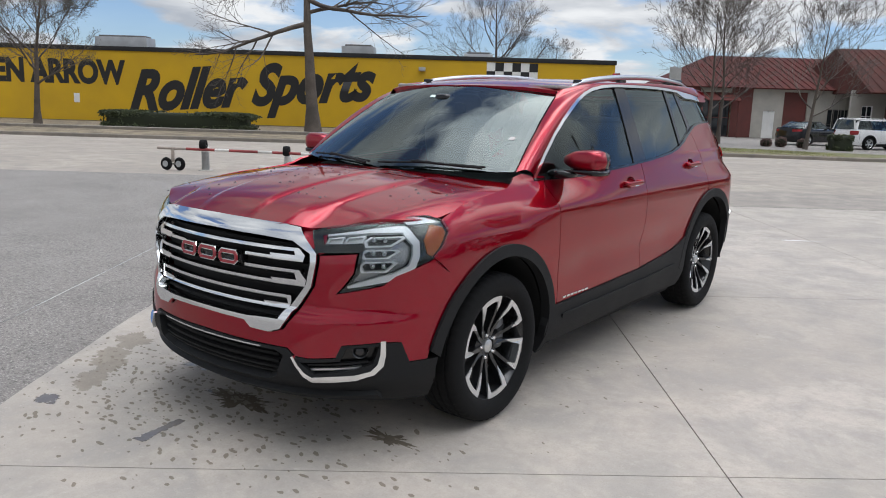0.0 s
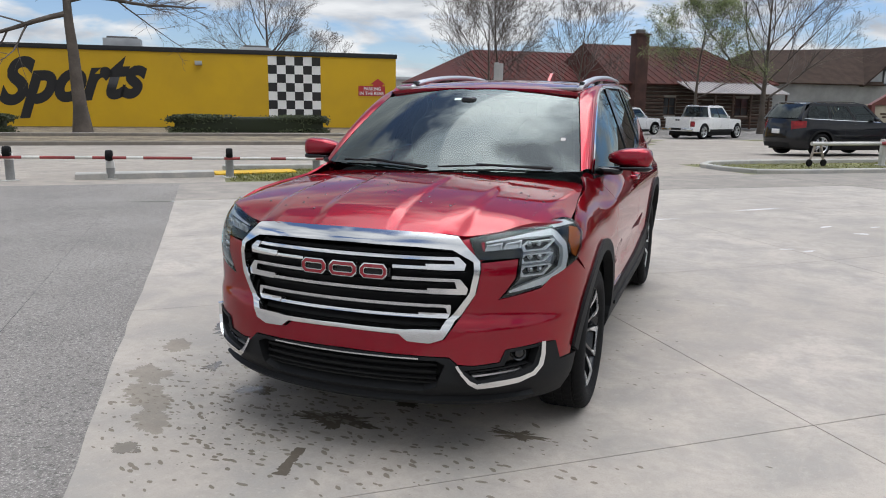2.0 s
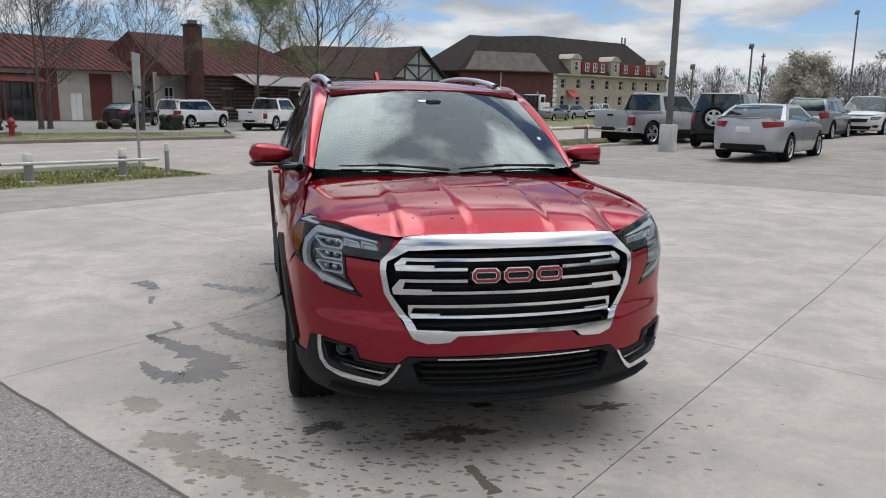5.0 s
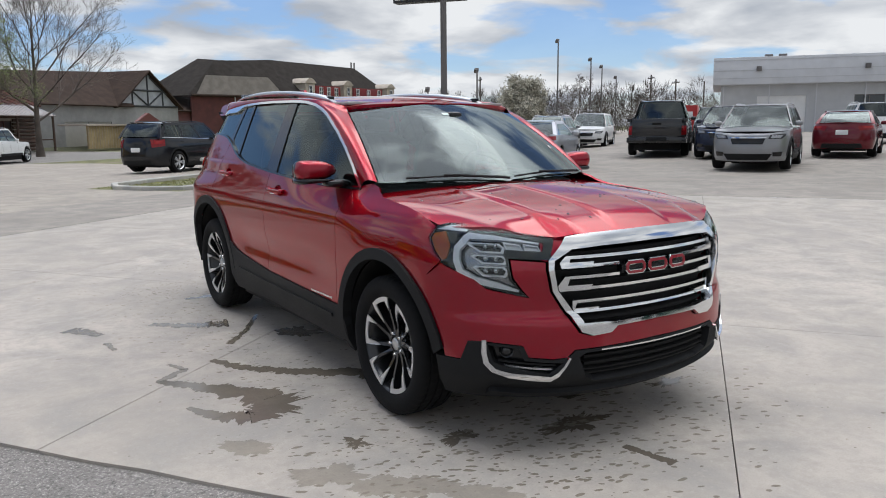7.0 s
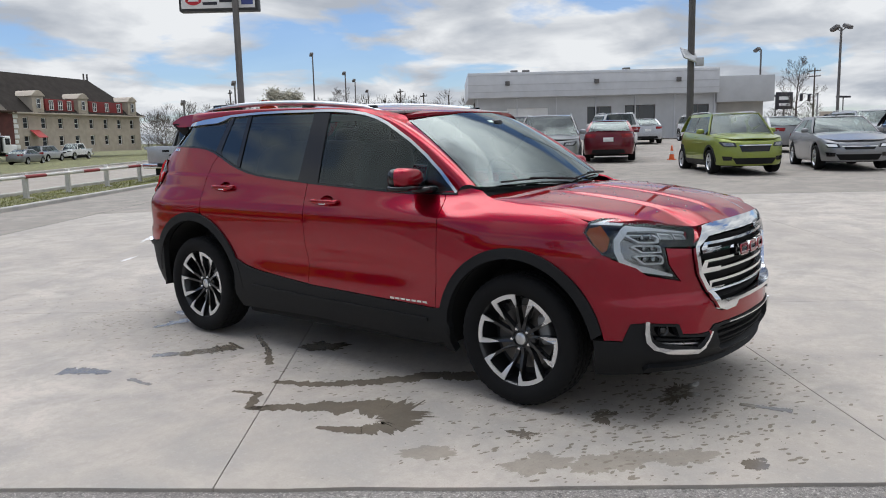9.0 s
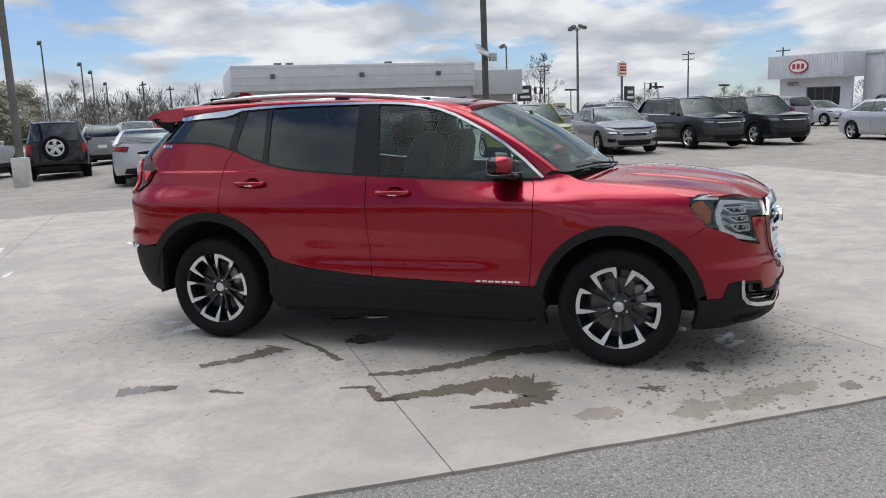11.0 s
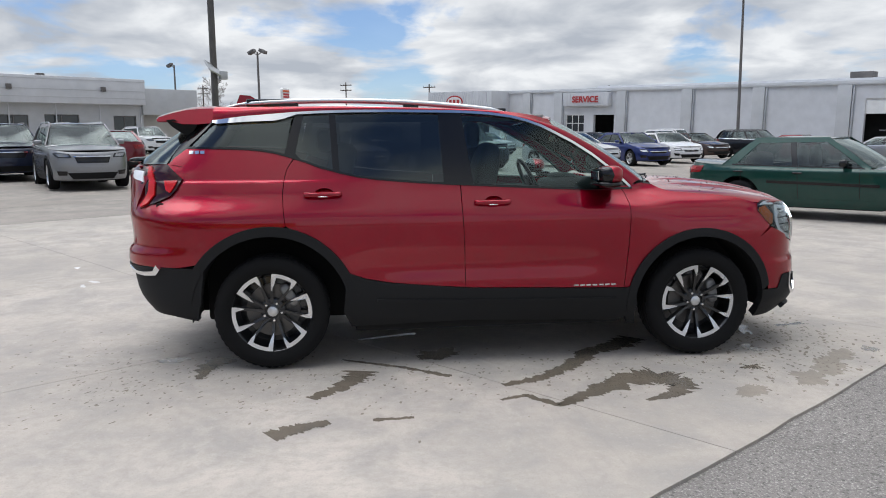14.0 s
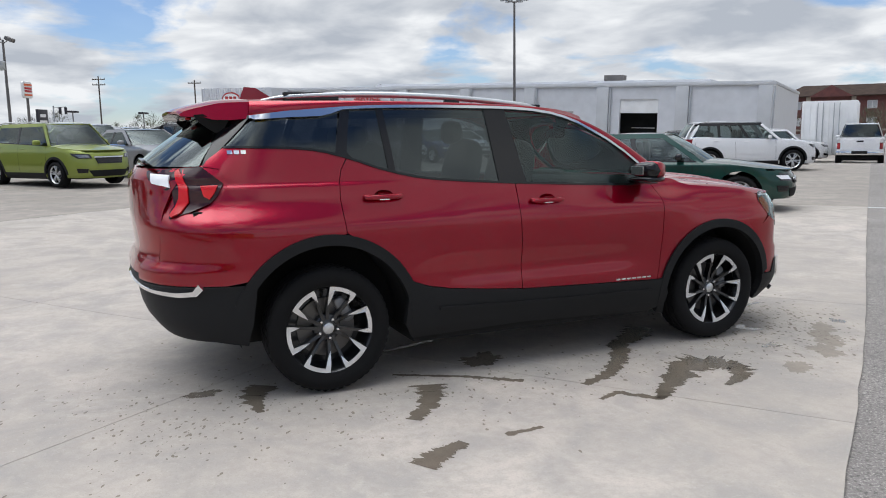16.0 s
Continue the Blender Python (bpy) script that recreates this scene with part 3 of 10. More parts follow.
for sg, side in SIDES:
    # front door
    front_cut = [(-0.845, 1.095), (-0.868, 1.06), (-0.879, 1.0), (-0.880, 0.90), (-0.874, 0.77), (-0.862, 0.60), (-0.848, 0.462)]
    split = [(0.166, 0.494), (0.170, 0.65), (0.176, 0.82), (0.186, 1.0), (0.190, 1.128)]
    belt = [p for p in BELT if -0.80 < p[0] < 0.18]
    outline = front_cut + [(-0.4, 0.476), (-0.1, 0.486)] + split[:-1] + [(0.188, 1.126)] + belt[::-1]
    doors[sg, "front"] = panel("front_door", fl(outline, sg), SUV, RED_PAINT, suv, step=(0.06, 0.018), holes=[fl(handle_cup("front"), sg)])
    # rear door
    rear_cut = [(1.258, 0.905), (1.268, 1.0), (1.272, 1.09), (1.262, 1.18), (1.245, 1.24), (1.206, 1.296)]
    belt = [p for p in BELT if 0.2 < p[0] < 1.2]
    arch = [p for p in arc(REAR_AXLE, RZ, 0.532, 180, 90, 24) if p[1] > 0.60 and p[0] < 1.25]
    outline = [(0.170, 0.497), (0.40, 0.515), (0.641, 0.541), (0.78, 0.568)] + arch + rear_cut + belt[::-1] + [(0.194, 1.13), (0.190, 1.0), (0.180, 0.82), (0.174, 0.65)]
    doors[sg, "rear"] = panel("rear_door", fl(outline, sg), SUV, RED_PAINT, suv, step=(0.06, 0.018), holes=[fl(handle_cup("rear"), sg)])
    # rear quarter, round the tail lamp
    arch = [p for p in arc(REAR_AXLE, RZ, 0.532, 101, 30, 24)]
    belt = [p for p in BELT if p[0] > 1.24]
    outline = [(1.261, 0.90)] + [p for p in arch if p[0] > 1.27 and p[1] > 0.66] + [(1.90, 0.664), (2.02, 0.664)]
    outline = fl(outline, sg) + [(sg * (SUV.end - 0.42), 0.664), (sg * (SUV.end - 0.50), 0.95), (sg * (SUV.end - 0.52), 1.035)]
    outline += fl([(1.99, 1.035), (1.90, 1.10), (1.845, 1.19), (1.885, 1.262), (1.965, 1.275), (1.93, 1.315)] + belt[::-1] + [(1.211, 1.30), (1.249, 1.24), (1.266, 1.18), (1.276, 1.09), (1.272, 1.0)], sg)
    panel("quarter_panel", outline, SUV, RED_PAINT, suv, step=(0.06, 0.018))
    # front fender
    arch = [p for p in arc(FRONT_AXLE, FZ, 0.487, 132, 14, 30)]
    front_cut2 = [(-0.852, 0.462), (-0.866, 0.60), (-0.878, 0.77), (-0.884, 0.90), (-0.883, 1.0), (-0.872, 1.06), (-0.849, 1.10)]
    seam = [(-0.93, 1.105), (-1.00, 1.118), (-1.075, 1.105), (-1.12, 1.082), (-1.19, 1.062), (-1.32, 1.049), (-1.46, 1.038), (-1.60, 1.020), (-1.70, 0.994), (-1.755, 0.975)]
    outline = [(p[0], p[1]) for p in arch if p[1] > 0.46] + front_cut2 + seam + [(-1.745, 0.93), (-1.795, 0.872), (-1.835, 0.838)]
    panel("fender", fl(outline, sg), SUV, RED_PAINT, suv, step=(0.06, 0.018))
    # black cladding: arch rings, sill
    for cy, cz, r0, r1, a0, a1 in ((FRONT_AXLE, FZ, 0.435, 0.489, -14, 168), (REAR_AXLE, RZ, 0.475, 0.534, 12, 177)):
        ring = arc(cy, cz, r1, a0, a1, 40) + arc(cy, cz, r0, a1 + 3, a0 - 3, 40)
        panel("wheel_arch_trim", fl(ring, sg), SUV, PLASTIC, suv, off=0.014, depth=0.05, label="black plastic wheel arch trim")
    sill = [(-0.905, 0.47), (-0.848, 0.458), (-0.4, 0.472), (0.165, 0.492), (0.641, 0.537), (0.78, 0.564), (0.90, 0.612), (0.925, 0.36), (0.88, 0.27), (0.16, 0.285), (-0.80, 0.25), (-0.93, 0.28), (-0.945, 0.36)]
    panel("sill_cladding", fl(sill, sg), SUV, PLASTIC, suv, off=0.012, depth=0.04, label="black plastic sill cladding")
    panel("sill_strip", fl(ribbon([(-0.80, 0.392), (-0.3, 0.402), (0.2, 0.412), (0.72, 0.432)], 0.02), sg), SUV, PLASTIC, suv, off=0.022, depth=0.02)

# --- nose ---
LAMP = [(0.495, 0.930), (0.55, 0.947), (0.62, 0.961), (0.70, 0.974), (0.765, 0.985)]
LAMP_SIDE = [(-1.86, 0.995), (-1.80, 0.993), (-1.745, 0.972), (-1.738, 0.93), (-1.785, 0.875), (-1.84, 0.828)]
LAMP_LOW = [(0.800, 0.775), (0.768, 0.735), (0.628, 0.694), (0.652, 0.722), (0.684, 0.775), (0.690, 0.858), (0.53, 0.848), (0.525, 0.872)]
RING_OUT = [(0.0, 0.943), (0.20, 0.941), (0.36, 0.938), (0.452, 0.930), (0.545, 0.845), (0.548, 0.81), (0.532, 0.715), (0.425, 0.535), (0.372, 0.517), (0.285, 0.522), (0.250, 0.548), (0.0, 0.552)]
RING_IN = [(0.0, 0.895), (0.30, 0.891), (0.440, 0.884), (0.521, 0.842), (0.526, 0.808), (0.511, 0.720), (0.412, 0.572), (0.312, 0.570), (0.272, 0.566), (0.0, 0.568)]


def both_sides(half):
    """A closed outline from its half on the left, given from the middle above to the middle below."""
    return fr(half) + [p for p in fr(half, -1)[::-1] if abs(p[0]) > 1e-6]


nose_half = fr([(0.0, 0.546), (0.248, 0.542), (0.280, 0.517), (0.372, 0.511), (0.430, 0.530), (0.538, 0.713), (0.554, 0.81), (0.552, 0.838), (0.683, 0.852), (0.678, 0.777), (0.646, 0.724), (0.618, 0.688), (0.768, 0.728), (0.802, 0.766)])
nose_half += fl([(-1.845, 0.822), (-1.80, 0.79)] + [p for p in arc(FRONT_AXLE, FZ, 0.492, 130, 172, 12)] + [(-1.86, 0.412)])
nose_half += fr([(0.83, 0.412), (0.815, 0.50), (0.775, 0.502), (0.66, 0.488), (0.640, 0.436), (0.54, 0.424), (0.485, 0.428), (0.450, 0.458), (0.0, 0.466)])
whole = nose_half + [(-a, z) for a, z in nose_half[::-1] if abs(a) > 1e-6]
panel("front_bumper", whole, SUV, RED_PAINT, suv, step=0.04)
panel("grille_surround", both_sides(RING_OUT), SUV, CHROME, suv, holes=[both_sides(RING_IN)], step=0.03, off=0.022, depth=0.05, label="bright chrome grille surround")
# black sheet and slats: the shade behind the grille is in their colour
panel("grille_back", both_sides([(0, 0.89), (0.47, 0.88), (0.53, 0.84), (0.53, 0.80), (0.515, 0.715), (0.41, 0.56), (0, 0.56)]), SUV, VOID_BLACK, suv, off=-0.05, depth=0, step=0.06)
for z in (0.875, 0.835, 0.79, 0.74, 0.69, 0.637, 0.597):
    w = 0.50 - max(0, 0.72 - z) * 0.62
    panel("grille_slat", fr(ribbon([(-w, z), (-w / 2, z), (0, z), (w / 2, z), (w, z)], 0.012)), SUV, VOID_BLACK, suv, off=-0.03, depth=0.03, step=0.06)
# bright C-shaped bars
for zu, zl, w, gap_u, gap_l in ((0.853, 0.815, 0.478, False, True), (0.768, 0.718, 0.488, True, False), (0.662, 0.617, 0.455, False, False)):
    for sg, side in SIDES:
        up_from, low_from = 0.205 if gap_u else 0.0, 0.205 if gap_l else 0.0
        top = [(x, zu) for x in np.linspace(up_from, w - 0.03, 7)]
        low = [(x, zl) for x in np.linspace(low_from, w - 0.02, 7)]
        panel("grille_bar", fr(ribbon(top, 0.013), sg), SUV, CHROME, suv, off=0.004, depth=0.03, step=0.05)
        panel("grille_bar", fr(ribbon(low, 0.013), sg), SUV, CHROME, suv, off=0.004, depth=0.03, step=0.05)
        zz = -1 if zu > 0.7 else 1
        endp = [(w - 0.036, zu + 0.0065), (w - 0.012, zu + 0.0065), (w + (0.018 if zz < 0 else -0.012), (zl + 0.018)), (w + (0.012 if zz < 0 else -0.022), zl - 0.007), (w - 0.13, zl - 0.007), (w - 0.14, zl + 0.016), (w - 0.024, zl + 0.017)]
        panel("grille_bar_end", fr(endp, sg), SUV, CHROME, suv, off=0.008, depth=0.034, step=0.04)
# front badge: three hollow red plates with bright rims
for x0, x1 in ((-0.192, -0.076), (-0.062, 0.062), (0.076, 0.192)):
    def plate(g, x0=x0, x1=x1, c=0.016):
        lo, hi = 0.763 + g, 0.822 - g
        return fr([(x0 + g, lo + c), (x0 + g + c, lo), (x1 - g - c, lo), (x1 - g, lo + c), (x1 - g, hi - c), (x1 - g - c, hi), (x0 + g + c, hi), (x0 + g, hi - c)])
    badge = panel("badge_plate", plate(0.0), SUV, CHROME, suv, holes=[plate(0.0185, c=0.005)], off=0.030, depth=0.04, step=0.05, label="hollow red badge plate with chrome rim")
    panel("badge_face", plate(0.0038), SUV, BADGE_RED, badge, holes=[plate(0.0155, c=0.006)], off=0.034, depth=0.004, step=0.05)
panel("badge_carrier", fr([(-0.20, 0.772), (0.20, 0.772), (0.20, 0.808), (-0.20, 0.808)]), SUV, GLOSS_BLACK, suv, off=0.012, depth=0.03, step=0.05)

# black lower bumper with the intake
low_half = fr([(0.0, 0.462), (0.448, 0.454), (0.483, 0.424), (0.54, 0.420), (0.636, 0.432), (0.656, 0.485), (0.775, 0.498), (0.822, 0.498), (0.836, 0.408)])
low_half += fl([(-1.86, 0.408), (-1.80, 0.410), (-1.79, 0.30), (-1.775, 0.225)]) + fr([(0.80, 0.222), (0.62, 0.228), (0.35, 0.226), (0.0, 0.224)])
whole = low_half + [(-a, z) for a, z in low_half[::-1] if abs(a) > 1e-6]
intake = both_sides([(0, 0.446), (0.40, 0.442), (0.435, 0.425), (0.40, 0.335), (0.34, 0.305), (0, 0.300)])
pockets = [fr([(0.770, 0.488), (0.672, 0.476), (0.652, 0.422), (0.545, 0.408), (0.505, 0.405), (0.560, 0.360), (0.70, 0.388), (0.752, 0.415)], sg) for sg, _ in SIDES]
panel("lower_bumper", whole, SUV, PLASTIC, suv, holes=[intake] + pockets, step=0.04, off=0.006, depth=0.05, label="black plastic lower bumper")
# the intake's depth is shaded by colour too, on sheet and slats
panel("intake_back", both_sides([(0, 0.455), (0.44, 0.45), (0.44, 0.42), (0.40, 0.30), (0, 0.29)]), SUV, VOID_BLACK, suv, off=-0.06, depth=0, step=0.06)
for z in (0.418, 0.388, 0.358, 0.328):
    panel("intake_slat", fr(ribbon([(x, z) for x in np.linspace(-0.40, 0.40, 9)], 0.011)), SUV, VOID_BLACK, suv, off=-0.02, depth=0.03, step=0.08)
panel("intake_bright_line", fr(ribbon([(x, 0.449) for x in np.linspace(-0.33, 0.33, 9)], 0.006)), SUV, CHROME, suv, off=0.01, depth=0.02, step=0.08)
panel("chin_lip", fr(ribbon([(x, 0.262 + 0.02 * (x / 0.7) ** 2) for x in np.linspace(-0.74, 0.74, 15)], 0.022)), SUV, PLASTIC, suv, off=0.03, depth=0.05, step=0.08)
for sg, side in SIDES:
    u = [(0.778, 0.512), (0.777, 0.455), (0.770, 0.412), (0.748, 0.380), (0.70, 0.362), (0.62, 0.352), (0.555, 0.345), (0.527, 0.360), (0.500, 0.392), (0.478, 0.428)]
    panel("fog_lamp_trim", fr(ribbon(u, [0.012, 0.014, 0.016, 0.018, 0.020, 0.020, 0.018, 0.014, 0.011, 0.010]), sg), SUV, CHROME, suv, off=0.020, depth=0.035, step=0.03, label="chrome fog lamp trim")
    pocket = panel("fog_lamp_pocket", fr([(0.785, 0.49), (0.66, 0.48), (0.645, 0.43), (0.49, 0.42), (0.55, 0.35), (0.70, 0.38), (0.77, 0.42)], sg), SUV, GLOSS_BLACK, suv, off=-0.04, depth=0, step=0.05)
    for z in (0.405, 0.385):
        panel("pocket_slat", fr(ribbon([(0.53, z - 0.012), (0.65, z), (0.74, z + 0.012)], 0.008), sg), SUV, SATIN if z < 0.39 else PLASTIC, suv, off=-0.012, depth=0.02, step=0.05)
    c = Vector(SUV(sg * SUV.x(0.722), 0.458))
    n = Vector((sg * 0.55, -0.83, 0)).normalized()
    turn = n.to_track_quat("X", "Z").to_matrix().to_4x4()
    lamp = lathe("fog_lamp", [(0.0, 0.006), (0.012, 0.005), (0.018, 0.001), (0.020, -0.008), (0.030, 0.0), (0.032, -0.03)], DARK_ALLOY, suv, 24, "round fog lamp")
    lamp.matrix_basis = Matrix.Translation(c - n * 0.02) @ turn

# --- head lamps ---
for sg, side in SIDES:
    panel("nose_filler", fr([(0.40, 0.965), (0.42, 0.925), (0.54, 0.840), (0.565, 0.850), (0.545, 0.955)], sg), SUV, RED_PAINT, suv, off=-0.012, depth=0, step=0.04)
    panel("lamp_bracket", fl([(-1.70, 0.835), (-1.68, 0.75), (-1.86, 0.735), (-1.88, 0.815), (-1.84, 0.84)], sg), SUV, RED_PAINT, suv, off=-0.014, depth=0, step=0.04)
    lamp_outline = fr(LAMP, sg) + fl(LAMP_SIDE, sg) + fr(LAMP_LOW, sg)
    house = panel("headlamp", lamp_outline, SUV, LAMP_INNER, suv, off=-0.040, depth=0, step=0.04, label="LED headlamp with bright L-shaped light guide")
    panel("lamp_bezel", lamp_outline, SUV, GLOSS_BLACK, house, off=-0.006, depth=0.034, step=0.04, holes=[fr([(0.556, 0.884), (0.690, 0.896), (0.700, 0.880), (0.694, 0.770), (0.664, 0.726), (0.785, 0.752), (0.832, 0.800)], sg) + fl([(-1.880, 0.86), (-1.872, 0.955)], sg) + fr([(0.700, 0.956), (0.60, 0.938), (0.540, 0.920)], sg)])
    panel("lens", lamp_outline, SUV, LENS_CLEAR, house, off=0.003, depth=0.02, step=0.04)

    # bright light guide round the outer edge, down to the pointed foot
    guide = fr([(0.56, 0.918), (0.63, 0.931), (0.71, 0.944), (0.785, 0.950)], sg) + fl([(-1.915, 0.938), (-1.898, 0.895), (-1.905, 0.845)], sg) + fr([(0.838, 0.795), (0.800, 0.764), (0.735, 0.744), (0.658, 0.719)], sg)
    panel("light_guide", ribbon(guide, [0.007, 0.009, 0.016, 0.026, 0.030, 0.032, 0.032, 0.032, 0.030, 0.024, 0.010]), SUV, LAMP_GUIDE, house, off=-0.004, depth=0.02, step=0.025)
    panel("amber_marker", fl([(-1.815, 0.962), (-1.765, 0.950), (-1.758, 0.928), (-1.800, 0.876), (-1.842, 0.838), (-1.862, 0.85), (-1.866, 0.905)], sg), SUV, AMBER, house, off=-0.003, depth=0.02, step=0.03)
    panel("corner_chip", fl([(-1.905, 0.990), (-1.82, 0.988), (-1.765, 0.968), (-1.825, 0.968), (-1.90, 0.964)], sg), SUV, LAMP_GUIDE, house, off=-0.002, depth=0.02, step=0.03)
    # three stacked projector cells with bright frames
    for z0, z1 in ((0.880, 0.926), (0.833, 0.873), (0.777, 0.826)):
        rim_o = [(0.702, z0), (0.778, z0 + 0.004), (0.806, z1 - 0.006), (0.796, z1), (0.706, z1 - 0.004), (0.692, (z0 + z1) / 2)]
        cx, cz = sum(p[0] for p in rim_o) / 6, sum(p[1] for p in rim_o) / 6
        rim_i = [(cx + (p[0] - cx) * 0.82, cz + (p[1] - cz) * 0.72) for p in rim_o]
        cell = panel("lamp_cell", fr(rim_o, sg), SUV, LAMP_GUIDE, house, holes=[fr(rim_i, sg)], off=-0.010, depth=0.03, step=0.03)
        panel("projector", fr(rim_i, sg), SUV, DARK_ALLOY, house, off=-0.034, depth=0, step=0.03)
        for dx in (-0.016, 0.016):
            c = Vector(SUV(sg * SUV.x(cx + dx), cz))
            soft_box("projector_lens", c + Vector((-sg * 0.010, 0.020, 0)), (0.026, 0.02, 0.024), CHROME, house, 2.2, n=(12, 8))
    # the arm towards the grille: two slim bright-edged reflectors
    for x0, x1 in ((0.560, 0.622), (0.628, 0.690)):
        z = lambda x, d: 0.868 + (x - 0.55) * 0.12 + d
        rim_o = [(x0, z(x0, 0.012)), (x1, z(x1, 0.006)), (x1, z(x1, 0.044)), (x0 + 0.006, z(x0, 0.040))]
        cx, cz = sum(p[0] for p in rim_o) / 4, sum(p[1] for p in rim_o) / 4
        rim_i = [(cx + (p[0] - cx) * 0.86, cz + (p[1] - cz) * 0.62) for p in rim_o]
        panel("lamp_cell", fr(rim_o, sg), SUV, LAMP_GUIDE, house, holes=[fr(rim_i, sg)], off=-0.010, depth=0.03, step=0.03)
        panel("lamp_reflector", fr(rim_i, sg), SUV, SATIN, house, off=-0.026, depth=0, step=0.03)

# --- hood ---
HOOD_MID = curve([(-2.30, 0.90), (-2.22, 0.942), (-2.14, 0.982), (-2.05, 1.012), (-1.90, 1.045), (-1.70, 1.074), (-1.50, 1.093), (-1.27, 1.107), (-1.0, 1.118)])


def hood(x, y):
    a = abs(x)
    z = HOOD_MID(y) - 0.052 * (a / 0.78) ** 2 - 0.05 * smoothstep(0.68, 0.92, a) ** 1.5
    fade = smoothstep(-1.25, -1.5, y) * smoothstep(-2.24, -2.05, y)
    inner, outer = 0.165 + 0.02 * (y + 2.1), 0.45 - 0.03 * (y + 2.1)
    z += fade * (0.010 * smoothstep(inner + 0.025, inner - 0.012, a) + 0.012 * smoothstep(outer + 0.035, outer - 0.012, a))
    z -= 0.026 * smoothstep(0.36, 0.50, a) * smoothstep(0.74, 0.60, a) * smoothstep(-1.95, -2.11, y)
    return (x, y, z)


hood_half = [(0, -2.228), (0.20, -2.218), (0.36, -2.19), (0.452, -2.155), (0.50, -2.125), (0.55, -2.10), (0.62, -2.055), (0.70, -1.992), (0.765, -1.925), (0.803, -1.855), (0.820, -1.79), (0.827, -1.745), (0.819, -1.60), (0.800, -1.46), (0.786, -1.32), (0.772, -1.19), (0.765, -1.12), (0.742, -1.07), (0.70, -1.085), (0.55, -1.155), (0.30, -1.232), (0, -1.262)]
panel("hood", hood_half + [(-x, y) for x, y in hood_half[::-1] if x > 0], hood, RED_PAINT, suv, step=(0.02, 0.06), off=0.0, depth=0.02)
cowl_half = [(0, -1.27), (0.30, -1.24), (0.55, -1.163), (0.72, -1.085), (0.72, -1.0), (0.55, -1.06), (0.30, -1.13), (0, -1.16)]
panel("cowl_panel", cowl_half + [(-x, y) for x, y in cowl_half[::-1] if x > 0], lambda x, y: (x, y, hood(x, y)[2] - 0.012), PLASTIC, suv, depth=0)


# beads of water left on the hood
rng = random.Random(12)
verts, faces = [], []
for _ in range(110):
    x, y = rng.uniform(-0.72, 0.72), -1.35 - 0.75 * rng.random() ** 1.6
    r = rng.choice((0.003, 0.004, 0.005, 0.007))
    c, k = Vector(hood(x, y)), len(verts)
    verts.append(c + Vector((0, 0, r * 0.7)))
    verts += [c + Vector((r * rng.uniform(0.8, 1.3) * math.cos(a), r * 1.3 * math.sin(a), -0.0005)) for a in np.linspace(0, 2 * math.pi, 7)[:6]]
    faces += [(k, k + 1 + j, k + 1 + (j + 1) % 6) for j in range(6)]
mesh_object("water_film", verts, faces, surface("water_bead", (0.05, 0.004, 0.006), 0.12, coat=0.3), suv, "small water beads on the hood", kind="stuff")

# --- windscreen, roof ---
def screen(x, v):
    hw = 0.735 + (0.600 - 0.735) * v
    s = x / hw
    y = -1.24 + 0.69 * v + s * s * (0.215 + (0.13 - 0.215) * v)
    z = 1.112 + (1.548 - 1.112) * v + 0.03 * 4 * v * (1 - v) * (1 - 0.3 * s * s) - s * s * (-0.012 + 0.05 * v)
    return (x, y, z)


def screen_at(s, v):
    return screen(s * (0.735 + (0.600 - 0.735) * v), v)


edge = [0.0, 0.1, 0.25, 0.4, 0.6, 0.8, 0.92, 1.0]
wide = lambda v, g: (0.735 - 0.135 * v) - g
outline = [(wide(v, 0.006), v) for v in edge] + [(-wide(v, 0.006), v) for v in edge[::-1]]
windscreen = panel("windscreen", outline, screen, WINDSHIELD_GLASS, suv, step=0.06, off=0.0, depth=0.006, middle=(0, 0, 0.9))
band = [(wide(v, 0.006), v) for v in edge] + [(-wide(v, 0.006), v) for v in edge[::-1]] 
hole = [(wide(v, 0.035), v) for v in (0.018, 0.3, 0.6, 0.965)] + [(-wide(v, 0.035), v) for v in (0.965, 0.6, 0.3, 0.018)]
panel("screen_frit", band, screen, GLOSS_BLACK, windscreen, holes=[hole], step=0.06, off=-0.006, depth=0, middle=(0, 0, 0.9))
panel("dealer_strip", [(-0.09, 0.80), (0.04, 0.80), (0.04, 0.835), (-0.09, 0.835)], screen, surface("pale_green_strip", (0.66, 0.82, 0.76), 0.5), windscreen, step=0.06, off=0.002, depth=0, middle=(0, 0, 0.9), label="pale green paper strip inside the glass")
panel("sticker", [(0.590, 0.325), (0.615, 0.325), (0.612, 0.36), (0.588, 0.36)], screen, surface("sticker_paper", (0.50, 0.50, 0.48), 0.6), windscreen, step=0.06, off=0.002, depth=0, middle=(0, 0, 0.9), label="small white sticker")
soft_box("mirror_sensor_box", (0, -0.66, 1.475), (0.10, 0.08, 0.05), GLOSS_BLACK, windscreen, 3.5)

ROOF_MID = curve([(-0.62, 1.535), (-0.54, 1.556), (-0.40, 1.580), (-0.2, 1.602), (0.1, 1.620), (0.5, 1.634), (1.0, 1.642), (1.5, 1.645), (1.68, 1.646), (1.82, 1.642), (1.95, 1.618), (2.08, 1.585)])
ROOF_EDGE = curve([(-1.10, 0.742), (-1.0, 0.735), (-0.43, 0.601), (0.0, 0.603), (0.6, 0.600), (1.2, 0.588), (1.7, 0.565), (2.0, 0.54)])


